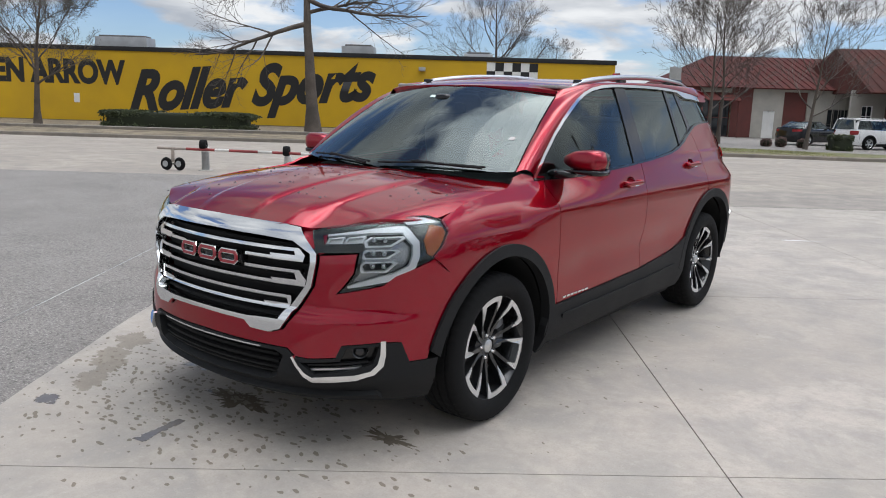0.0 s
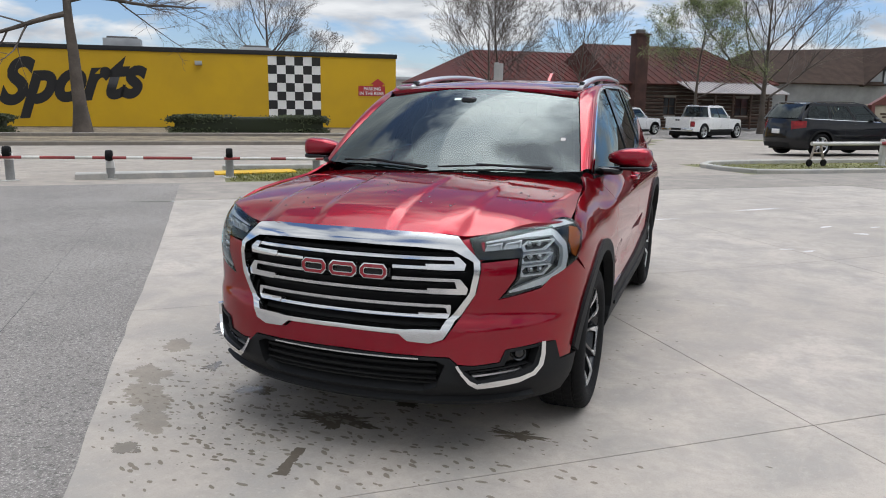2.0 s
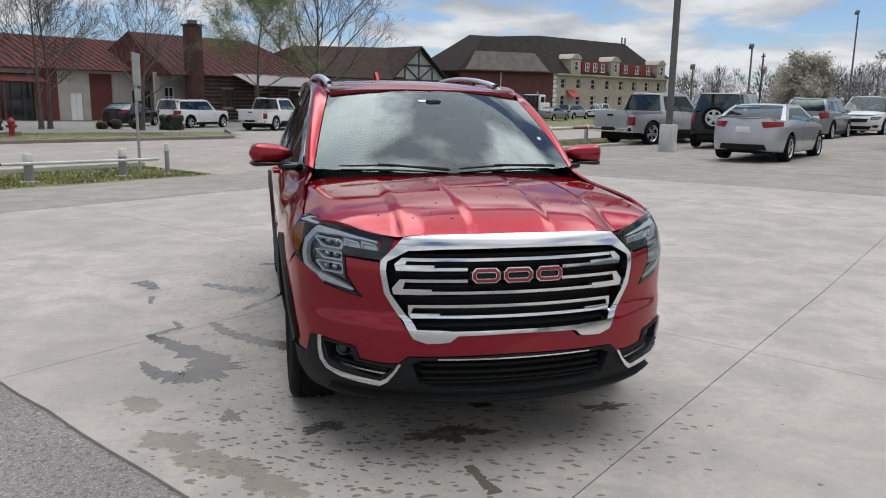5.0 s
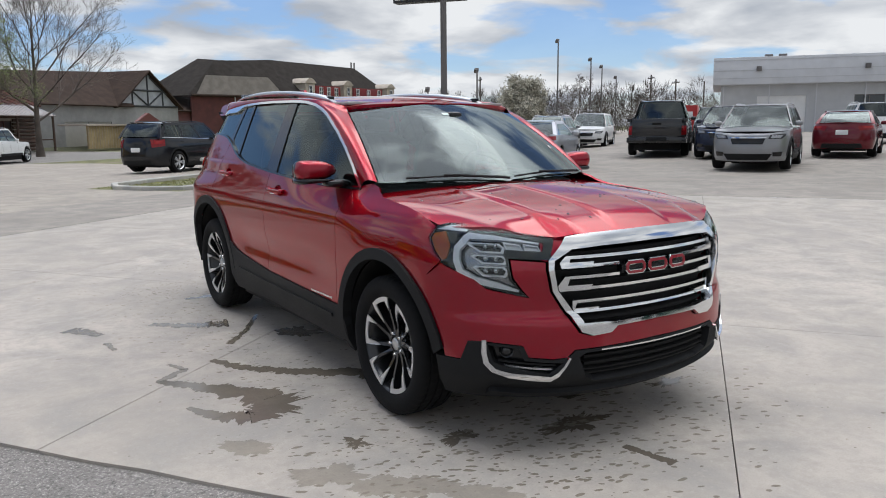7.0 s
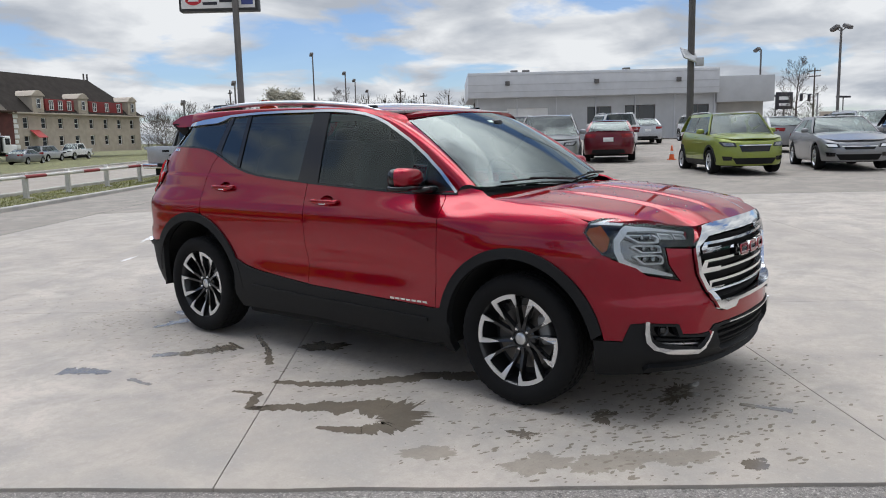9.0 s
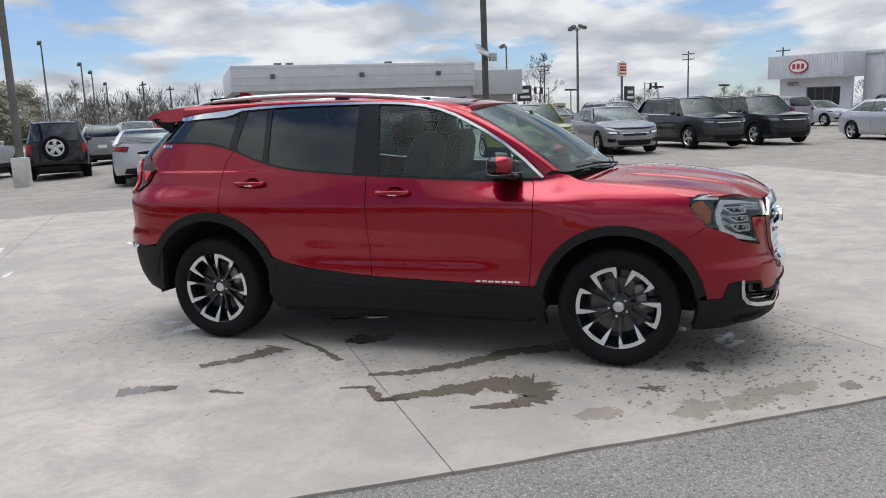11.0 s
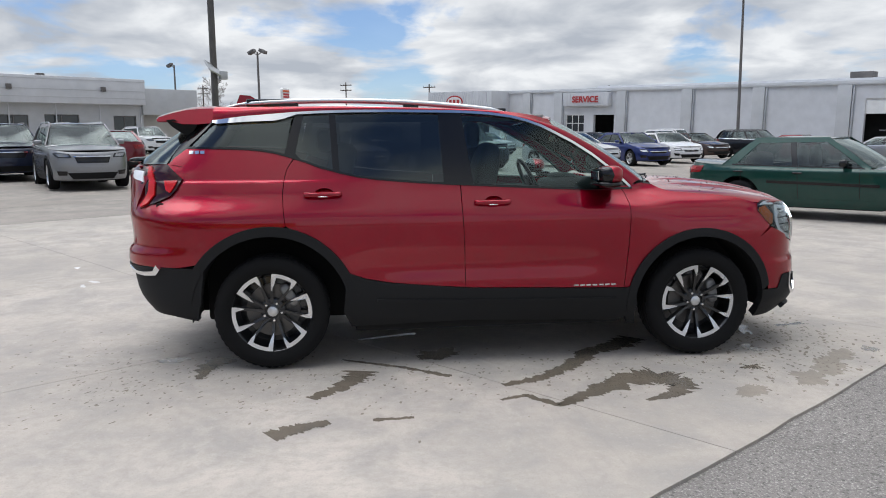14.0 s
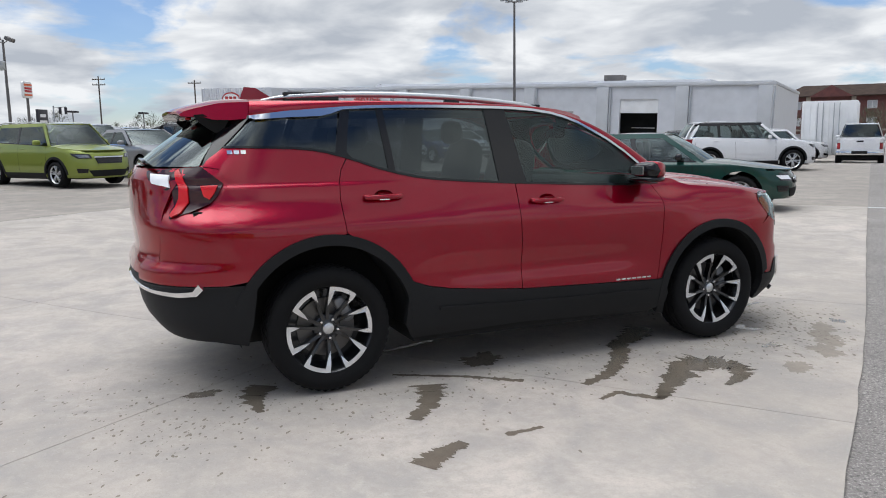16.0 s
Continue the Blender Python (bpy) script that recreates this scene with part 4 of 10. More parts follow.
def roof(x, y):
    return (x, y, ROOF_MID(y) - (0.036 - 0.018 * smoothstep(0.0, 1.5, y)) * (x / 0.6) ** 2 - 0.012 * (x / 0.6) ** 8)


roof_half = [(0, -0.552), (0.30, -0.519), (0.50, -0.462), (0.594, -0.425)] + [(ROOF_EDGE(y) - 0.004, y) for y in (-0.3, 0.0, 0.4, 0.8, 1.2, 1.5, 1.68)] + [(0, 1.70)]
panel("roof", roof_half + [(-x, y) for x, y in roof_half[::-1] if x > 0], roof, RED_PAINT, suv, step=0.07, depth=0.02)
# the spoiler: a wedge that carries the roof on over the back window, black beneath
bm = bmesh.new()
under = bmesh.new()
rows, low_rows = [], []
for k in range(25):
    x = 0.572 * (k / 12 - 1)
    e = abs(x) / 0.572
    yend = 2.082 - 0.03 * e ** 3
    drop_edge = 0.010 * e ** 10
    line = [(1.684, 0), (1.74, 0), (1.80, 0), (1.86, 0), (1.92, 0), (1.98, 0), (yend - 0.018, 0.002), (yend, 0.011)]
    pts = [(y, roof(min(0.56, abs(x)), y)[2] - d - drop_edge) for y, d in line]
    tip = pts[-1][1]
    base = [(yend - 0.006, tip - 0.012), (1.935, tip - 0.016), (1.888, 1.518), (1.80, 1.516), (1.72, 1.522), (1.684, 1.550)]
    ring = []
    for y, z in pts + base:
        flare = 1 + 0.085 * min(1, max(0, (1.625 - z) / 0.105)) * (1 - smoothstep(1.90, 2.02, y)) - 0.02 * smoothstep(1.95, 2.08, y)
        ring.append(bm.verts.new((x * flare, y, z)))
    rows.append(ring)
    low_rows.append([under.verts.new((x * 0.985, y, z - 0.004)) for y, z in base[:4]])
for a, b in zip(rows, rows[1:]):
    for k in range(len(a)):
        n = (k + 1) % len(a)
        bm.faces.new((a[k], b[k], b[n], a[n]))
for a, b in zip(low_rows, low_rows[1:]):
    for k in range(3):
        under.faces.new((a[k], b[k], b[k + 1], a[k + 1]))
bm.faces.new(rows[0]); bm.faces.new(rows[-1][::-1])
bmesh.ops.recalc_face_normals(bm, faces=bm.faces)
spoiler = part("roof_spoiler", bm, RED_PAINT, suv, smooth=50)
part("spoiler_underside", under, GLOSS_BLACK, spoiler)
for sg, side in SIDES:
    bm = bmesh.new()
    shape = [(1.80, 1.520), (1.888, 1.519), (1.935, 1.548), (1.985, 1.545), (1.955, 1.505), (1.905, 1.468), (1.862, 1.446), (1.835, 1.46)]
    ends = [[bm.verts.new((sg * (x - 0.25 * (1.52 - z)), y, z)) for y, z in shape] for x in (0.580, 0.597)]
    bm.faces.new(ends[0]); bm.faces.new(ends[1][::-1])
    for k in range(len(shape)):
        n = (k + 1) % len(shape)
        bm.faces.new((ends[0][k], ends[0][n], ends[1][n], ends[1][k]))
    bmesh.ops.recalc_face_normals(bm, faces=bm.faces)
    part("spoiler_fin", bm, VOID_BLACK, spoiler, smooth=30)
soft_box("high_brake_lamp", (0, 1.97, 1.535), (0.4, 0.04, 0.02), TAIL_RED, suv, 5)

# chrome line over the windows, on the shell
CHROME_LINE = [(-0.922, 1.094), (-0.862, 1.150), (-0.806, 1.203), (-0.68, 1.301), (-0.555, 1.382), (-0.45, 1.438), (-0.358, 1.485), (-0.26, 1.522), (-0.16, 1.548), (-0.02, 1.568), (0.1, 1.577), (0.238, 1.582), (0.6, 1.588), (0.85, 1.588), (1.049, 1.584), (1.2, 1.577), (1.45, 1.558), (1.70, 1.530)]
for sg, side in SIDES:
    # pillar and cant rail between screen/roof and the chrome line
    ny = np.array([p[0] for p in CHROME_LINE]); nz = np.array([p[1] for p in CHROME_LINE])
    inner, outer = [], []
    for k in range(60):
        t = k / 59
        y = -0.922 + t * (1.70 + 0.922)
        o = Vector(SUV(sg * SUV.y(y, float(np.interp(y, ny, nz))), float(np.interp(y, ny, nz))))
        if k < 22:
            v = k / 22
            i = Vector(screen_at(sg * 1.0, v))
        else:
            w = (k - 22) / 37
            yy = -0.424 + w * (1.69 + 0.424)
            i = Vector(roof(sg * ROOF_EDGE(yy), yy))
        inner.append(i); outer.append(o)
    verts, faces, m = [], [], 7
    for i, o in zip(inner, outer):
        up = Vector((sg * 0.5, 0, 0.85))
        for j in range(m + 1):
            q = j / m
            p = i.lerp(o, q) + up * 0.030 * math.sin(math.pi * q) ** 0.8 * min(1, (o - i).length / 0.08)
            verts.append(p)
        d = (o - i).normalized()
        verts.append(o - Vector((sg * 0.02, 0, 0.0)))
    s = m + 2
    for k in range(59):
        for j in range(m + 1):
            f4 = (k * s + j, k * s + j + 1, (k + 1) * s + j + 1, (k + 1) * s + j)
            faces.append(f4 if sg > 0 else f4[::-1])
    mesh_object("cant_rail", verts, faces, RED_PAINT, suv)
    # chrome trim, widening into a fin on the rear quarter
    panel("window_chrome", fl(ribbon(CHROME_LINE, 0.016), sg), SUV, CHROME, suv, off=0.004, depth=0.02, step=0.05, label="chrome window trim")
    fin = [(1.10, 1.582), (1.2, 1.574), (1.45, 1.553), (1.695, 1.524), (1.675, 1.516), (1.45, 1.528), (1.32, 1.532), (1.26, 1.545), (1.18, 1.571)]
    panel("chrome_fin", fl(fin, sg), SUV, CHROME, suv, off=0.006, depth=0.015, step=0.05, label="broad chrome fin on the rear quarter window")
    panel("belt_trim", fl(ribbon([(y, z + 0.002) for y, z in BELT], 0.012), sg), SUV, GLOSS_BLACK, suv, off=0.004, depth=0.02, step=0.06)
    # windows
    def top_line(y0, y1, n=14):
        return [(y, float(np.interp(y, ny, nz)) - 0.010) for y in np.linspace(y0, y1, n)]
    def low_line(y0, y1, n=14):
        by, bz = [p[0] for p in BELT], [p[1] for p in BELT]
        return [(y, float(np.interp(y, by, bz)) + 0.010) for y in np.linspace(y0, y1, n)]
    fd, rd = doors[sg, "front"], doors[sg, "rear"]
    panel("window_pane", fl(top_line(-0.895, 0.165, 24) + [(0.140, 1.35)] + low_line(0.112, -0.86), sg), SUV, DOOR_GLASS, fd, off=-0.012, depth=0, step=0.06, label="clear side window")
    panel("window_pane", fl(top_line(0.300, 0.955) + low_line(0.935, 0.288), sg), SUV, PRIVACY_GLASS, rd, off=-0.012, depth=0, step=0.06, label="dark privacy glass")
    panel("corner_pane", fl(top_line(0.985, 1.150, 6) + [(1.185, 1.42), (1.20, 1.33)] + low_line(1.165, 0.968, 8), sg), SUV, PRIVACY_GLASS, rd, off=-0.012, depth=0, step=0.06)
    panel("b_pillar_trim", fl(top_line(0.160, 0.305, 5) + low_line(0.292, 0.108, 6) + [(0.136, 1.35)], sg), SUV, GLOSS_BLACK, suv, off=-0.006, depth=0.02, step=0.06)
    panel("window_divider", fl(top_line(0.950, 0.990, 3) + low_line(0.972, 0.930, 3), sg), SUV, GLOSS_BLACK, rd, off=-0.006, depth=0.01, step=0.06)
    panel("c_pillar_trim", fl(top_line(1.146, 1.20, 3) + [(1.236, 1.44), (1.262, 1.34), (1.262, 1.333), (1.166, 1.30), (1.198, 1.335), (1.181, 1.42)], sg), SUV, GLOSS_BLACK, suv, off=-0.008, depth=0.01, step=0.06)
    panel("quarter_window", fl([(1.215, 1.566), (1.45, 1.546), (1.69, 1.518), (1.72, 1.50), (1.80, 1.43), (1.852, 1.385)] + low_line(1.845, 1.262), sg), SUV, PRIVACY_GLASS, suv, off=-0.012, depth=0, step=0.06, label="dark rear quarter window")
    # gloss black rear pillar beside the back window
    dp = [(sg * (SUV.end - d), z) for d, z in [(1.075, 1.540), (0.90, 1.550), (0.83, 1.520), (0.878, 1.447), (0.939, 1.276), (0.962, 1.278), (0.992, 1.375), (1.045, 1.512)]]
    panel("rear_pillar_trim", dp, SUV, GLOSS_BLACK, suv, off=-0.004, depth=0.02, step=0.04)
    # roof rail
    path, rad = [], []
    for k in range(25):
        t = k / 24
        y = -0.20 + t * (1.62 + 0.20)
        base = roof(0.555, y)[2] - 0.004
        rise = 0.050 * min(1, math.sin(math.pi * t) ** 0.55)
        path.append((sg * (0.562 - 0.01 * t), y, base + rise))
        rad.append(0.024 if 0.05 < t < 0.95 else 0.014)
    rail = tube("roof_rail", path, rad, SATIN, suv, 10, "satin silver roof rail", flat=0.75)
    for y0, y1 in ((-0.15, 0.04), (1.18, 1.50), (0.42, 0.52)):
        bm = bmesh.new()
        zb = roof(0.555, (y0 + y1) / 2)[2]
        add_box(bm, (sg * 0.545, y0, zb - 0.02), (sg * 0.572, y1, zb + (0.048 if y0 > 0.1 else 0.03)), 0.008)
        part("rail_foot", bm, GLOSS_BLACK, rail, smooth=40)

# --- tail ---

def tail_map(x, z):
    s = abs(x) / suv_width(1.9, z)
    return (x, 1.5 + SUV_TAIL(z) * (1 - min(0.999, s) ** 3) ** (1 / 3), z)


panel("hatch", [(-0.60, 0.70), (0.60, 0.70), (0.66, 0.95), (0.645, 1.03), (0.64, 1.06), (0.665, 1.264), (-0.665, 1.264), (-0.64, 1.06), (-0.645, 1.03), (-0.66, 0.95)], tail_map, RED_PAINT, suv, step=0.06)
back = [(-0.672, 1.277), (0.672, 1.277), (0.618, 1.40), (0.555, 1.53), (-0.555, 1.53), (-0.618, 1.40)]
panel("rear_window", back, tail_map, PRIVACY_GLASS, suv, step=0.06, off=-0.004, depth=0.01, label="dark rear window")
panel("hatch_inner", [(-0.66, 1.05), (0.66, 1.05), (0.70, 1.27), (0.655, 1.40), (0.60, 1.525), (-0.60, 1.525), (-0.655, 1.40), (-0.70, 1.27)], tail_map, VOID_BLACK, suv, step=0.06, off=-0.05, depth=0)
soft_box("rear_wiper", (-0.25, 2.24, 1.30), (0.5, 0.03, 0.03), GLOSS_BLACK, suv, 3)
for sg, side in SIDES:
    tail_at = lambda pts: [(sg * (SUV.end - d), z) for d, z in pts]
    o = tail_at([(0.545, 1.249), (0.70, 1.258), (0.943, 1.271), (1.03, 1.225), (1.081, 1.187), (1.045, 1.125), (1.001, 1.083), (0.90, 1.045), (0.754, 1.008), (0.765, 1.040), (0.800, 1.075), (0.795, 1.145), (0.72, 1.160), (0.655, 1.180), (0.60, 1.215)])
    panel("lamp_bucket", tail_at([(0.56, 1.255), (0.93, 1.282), (1.02, 1.290), (1.09, 1.25), (1.12, 1.19), (1.09, 1.05), (0.98, 0.985), (0.76, 0.97), (0.62, 0.97)]), SUV, RED_PAINT, suv, off=-0.006, depth=0, step=0.04)
    lamp = panel("tail_lamp", o, SUV, TAIL_DARK, suv, off=0.006, depth=0.02, step=0.03, label="red and smoked wraparound tail lamp")
    panel("light_blade", ribbon(tail_at([(0.812, 1.252), (0.848, 1.208), (0.868, 1.165), (0.864, 1.10), (0.825, 1.052), (0.770, 1.018)]), [0.018, 0.040, 0.050, 0.058, 0.040, 0.014]), SUV, TAIL_RED, lamp, off=0.016, depth=0.012, step=0.03)
    panel("side_reflector", tail_at([(0.962, 1.170), (1.052, 1.173), (1.030, 1.135), (1.003, 1.103), (0.975, 1.120)]), SUV, TAIL_RED, lamp, off=0.014, depth=0.012, step=0.03)
    panel("reverse_lamp", tail_at([(0.630, 1.231), (0.782, 1.226), (0.784, 1.163), (0.658, 1.187)]), SUV, LAMP_WHITE, lamp, off=0.016, depth=0.012, step=0.03)
soft_box("rear_badge", (-0.42, 2.245, 0.86), (0.12, 0.02, 0.03), CHROME, suv, 5)
rear_half = [(SUV.y(p[0], p[1]), p[1]) for p in [(1.745, 0.70), (1.80, 0.660), (1.90, 0.660), (2.02, 0.660)]] + [(SUV.end, 0.655), (SUV.end, 0.36), (SUV.y(1.96, 0.36), 0.36), (SUV.y(1.80, 0.335), 0.335), (SUV.y(1.775, 0.45), 0.45)]
for sg, side in SIDES:
    panel("rear_bumper", [(sg * a, z) for a, z in rear_half], SUV, PLASTIC, suv, off=0.010, depth=0.04, step=0.05, label="black plastic rear bumper")
    panel("rear_bumper_chrome", ribbon([(sg * SUV.y(2.0, 0.62), 0.668), (sg * SUV.y(2.04, 0.62), 0.632), (sg * SUV.y(2.12, 0.62), 0.622), (sg * (SUV.end - 0.2), 0.635), (sg * SUV.end, 0.64)], 0.030), SUV, CHROME, suv, off=0.022, depth=0.03, step=0.05, label="chrome rear bumper trim")
    # model script on the doors and trim letters: small bright bars
    for k in range(7):
        y = -0.795 + k * 0.0405
        panel("script_bar", fl([(y, 0.480), (y + 0.031, 0.480), (y + 0.031, 0.4905), (y, 0.4905)], sg), SUV, CHROME, doors[sg, "front"], off=0.004, depth=0.004, step=0.05)
    for k in range(3):
        y = 1.742 + k * 0.034
        panel("script_bar", fl([(y, 1.335), (y + 0.026, 1.335), (y + 0.026, 1.354), (y, 1.354)], sg), SUV, CHROME, suv, off=0.004, depth=0.004, step=0.05)

# --- mirrors, handles, wipers ---
for sg, side in SIDES:
    lean = Matrix.Rotation(radians(-8 * sg), 4, "Z")

    def mirror_shell(name, z0, z1, back, mat, parent, label="", front=1.0):
        """A tapered shell: tall and round at its outer end, slim towards the door."""
        verts, faces, n, m = [], [], 14, 20
        for i in range(n + 1):
            t = i / n
            u = -0.125 + 0.25 * t
            fat = max(0.0, 1 - abs(2 * t - 1.0) ** 5) ** 0.4 * min(1.0, 0.62 + t)
            lo, hi = z0 + 0.018 * (1 - t) * (z0 < 0), z1 - 0.022 * (1 - t) ** 2
            zc, hz = (lo + hi) / 2, (hi - lo) / 2 * max(0.04, fat)
            dy = 0.088 * max(0.05, fat) * (1 - 0.12 * t)
            for j in range(m):
                a = 2 * math.pi * j / m
                c, q = math.cos(a), math.sin(a)
                yy = math.copysign(abs(c) ** 0.62, c) * dy * (front if c < 0 else back)
                zz = math.copysign(abs(q) ** 0.62, q) * hz
                verts.append(lean @ Vector((sg * u, yy, zc + zz)) + Vector((sg * 0.945, -0.70, 1.170)))
        for i in range(n):
            for j in range(m):
                f4 = (i * m + j, i * m + (j + 1) % m, (i + 1) * m + (j + 1) % m, (i + 1) * m + j)
                faces.append(f4 if sg < 0 else f4[::-1])
        faces += [tuple(range(m)) if sg > 0 else tuple(range(m))[::-1], tuple(range(n * m, n * m + m))[::-1] if sg > 0 else tuple(range(n * m, n * m + m))]
        return mesh_object(name, verts, faces, mat, parent, label)
    cap = mirror_shell("door_mirror", -0.048, 0.072, 0.25, RED_PAINT, suv, "red door mirror cap")
    mirror_shell("mirror_housing", -0.044, 0.068, 0.86, GLOSS_BLACK, cap, "black mirror housing", 0.85)
    mirror_shell("mirror_base", -0.064, -0.022, 0.97, GLOSS_BLACK, cap)
    soft_box("mirror_foot", (sg * 0.840, -0.745, 1.112), (0.15, 0.12, 0.045), GLOSS_BLACK, cap, 3.0)
    bm = bmesh.new()
    add_box(bm, (-0.052, -0.004, -0.028), (0.052, 0.004, 0.028), 0.003)
    glassy = part("mirror_glass", bm, CHROME, cap, "mirror glass")
    glassy.matrix_basis = Matrix.Translation((sg * 0.952, -0.632, 1.180)) @ lean
    for key, (yc, zc) in HANDLES.items():
        door = doors[sg, key]
        a0 = sg * SUV.y(yc - 0.008, zc)

        def dish(a, z, a0=a0, zc=zc, sg=sg):
            r = ((a - a0) / 0.058) ** 2 + ((z - zc - 0.003) / 0.033) ** 2
            return Vector(SUV(a, z)) - Vector((sg * 0.034 * max(0.0, 1 - r), 0, 0))

        panel("handle_recess", fl(handle_cup(key), sg), dish, RED_PAINT, door, off=0.0, depth=0.0, step=0.012)
        p = Vector(SUV(sg * SUV.y(yc, zc), zc))
        handle = soft_box("door_handle", p + Vector((sg * 0.026, 0, -0.004)), (0.024, 0.225, 0.028), RED_PAINT, door, 3.0)
        soft_box("lock_cover", p + Vector((sg * 0.034, 0.0, -0.016)), (0.010, 0.062, 0.008), CHROME, door, 3.0)
        for d in (-0.095, 0.095):
            soft_box("handle_mount", p + Vector((sg * 0.012, d, 0)), (0.04, 0.04, 0.026), RED_PAINT, door, 3.2)
for x0, x1 in ((0.60, 0.02), (-0.04, -0.60)):
    path = [Vector(screen(x0 + (x1 - x0) * t, 0.022 + 0.02 * math.sin(math.pi * t))) + Vector((0, -0.012, 0.012)) for t in np.linspace(0, 1, 12)]
    wiper = tube("wiper_blade", path, 0.005, PLASTIC, suv, 6, "black windscreen wiper")
    tube("wiper_arm", [Vector(screen(x0, 0.0)) + Vector((0, -0.03, 0.02)), Vector(screen((x0 + x1) / 2, 0.03)) + Vector((0, -0.02, 0.022)), Vector(screen(x0 * 0.35 + x1 * 0.65, 0.04)) + Vector((0, -0.015, 0.018))], 0.007, PLASTIC, wiper, 6)
bm = bmesh.new()
prof = [(1.39, 1.628), (1.47, 1.676), (1.545, 1.722), (1.615, 1.728), (1.66, 1.622)]
l = [bm.verts.new((0.012, y, z)) for y, z in prof]; r = [bm.verts.new((-0.012, y, z)) for y, z in prof]
bm.faces.new(l); bm.faces.new(r[::-1])
for k in range(5):
    bm.faces.new((l[k], r[k], r[(k + 1) % 5], l[(k + 1) % 5]))
bmesh.ops.recalc_face_normals(bm, faces=bm.faces)
part("antenna_fin", bm, RED_PAINT, suv, "red shark-fin antenna")

# --- inside ---
soft_box("dashboard", (0, -0.86, 1.03), (1.40, 0.52, 0.16), DASH_MAT, suv, 4)
soft_box("instrument_hood", (0.36, -0.78, 1.10), (0.36, 0.2, 0.08), DASH_MAT, suv, 3)
wheel_m = Matrix.Translation((0.36, -0.52, 1.07)) @ Matrix.Rotation(radians(65), 4, "X")
path = [wheel_m @ Vector((0.185 * math.cos(a), 0.185 * math.sin(a), 0)) for a in np.linspace(0, 2 * math.pi, 33)]
steer = tube("steering_wheel", path, 0.016, TRIM_CLOTH, suv, 8)
soft_box("wheel_hub", wheel_m.translation, (0.16, 0.05, 0.13), TRIM_CLOTH, steer, 3, m=Matrix.Rotation(radians(-25), 4, "X"))
for sx in (0.37, -0.37):
    seat = soft_box("front_seat", (sx, -0.02, 1.14), (0.50, 0.16, 0.50), TRIM_CLOTH, suv, 3.2, m=Matrix.Rotation(radians(14), 4, "X"))
    soft_box("headrest", (sx, 0.05, 1.435), (0.27, 0.10, 0.17), TRIM_CLOTH, seat, 3)
bench = soft_box("rear_seat", (0, 0.95, 1.16), (1.25, 0.18, 0.46), TRIM_CLOTH, suv, 4, m=Matrix.Rotation(radians(16), 4, "X"))
for sx in (0.38, 0.0, -0.38):
    soft_box("headrest", (sx, 1.03, 1.41), (0.26, 0.10, 0.15), TRIM_CLOTH, bench, 3)
soft_box("inner_mirror", (0, -0.62, 1.42), (0.25, 0.03, 0.07), GLOSS_BLACK, suv, 4)
bm = bmesh.new()
add_box(bm, (-0.58, -0.40, 1.545), (0.58, 1.6, 1.565), 0.008)
part("headliner", bm, surface("grey_headliner", (0.35, 0.35, 0.34), 0.9), suv)

# --- wheels ---
TYRE = [(0.243, 0.095), (0.262, 0.110), (0.290, 0.119), (0.315, 0.117), (0.335, 0.110), (0.347, 0.100), (0.3535, 0.086), (0.3545, 0.074), (0.347, 0.072), (0.347, 0.064), (0.3555, 0.062), (0.356, 0.028), (0.348, 0.026), (0.348, 0.016), (0.356, 0.014)]
TYRE = [(r if r < 0.26 else r * 0.983, h) for r, h in TYRE]
TYRE = TYRE + [(r, -h) for r, h in TYRE[::-1]]


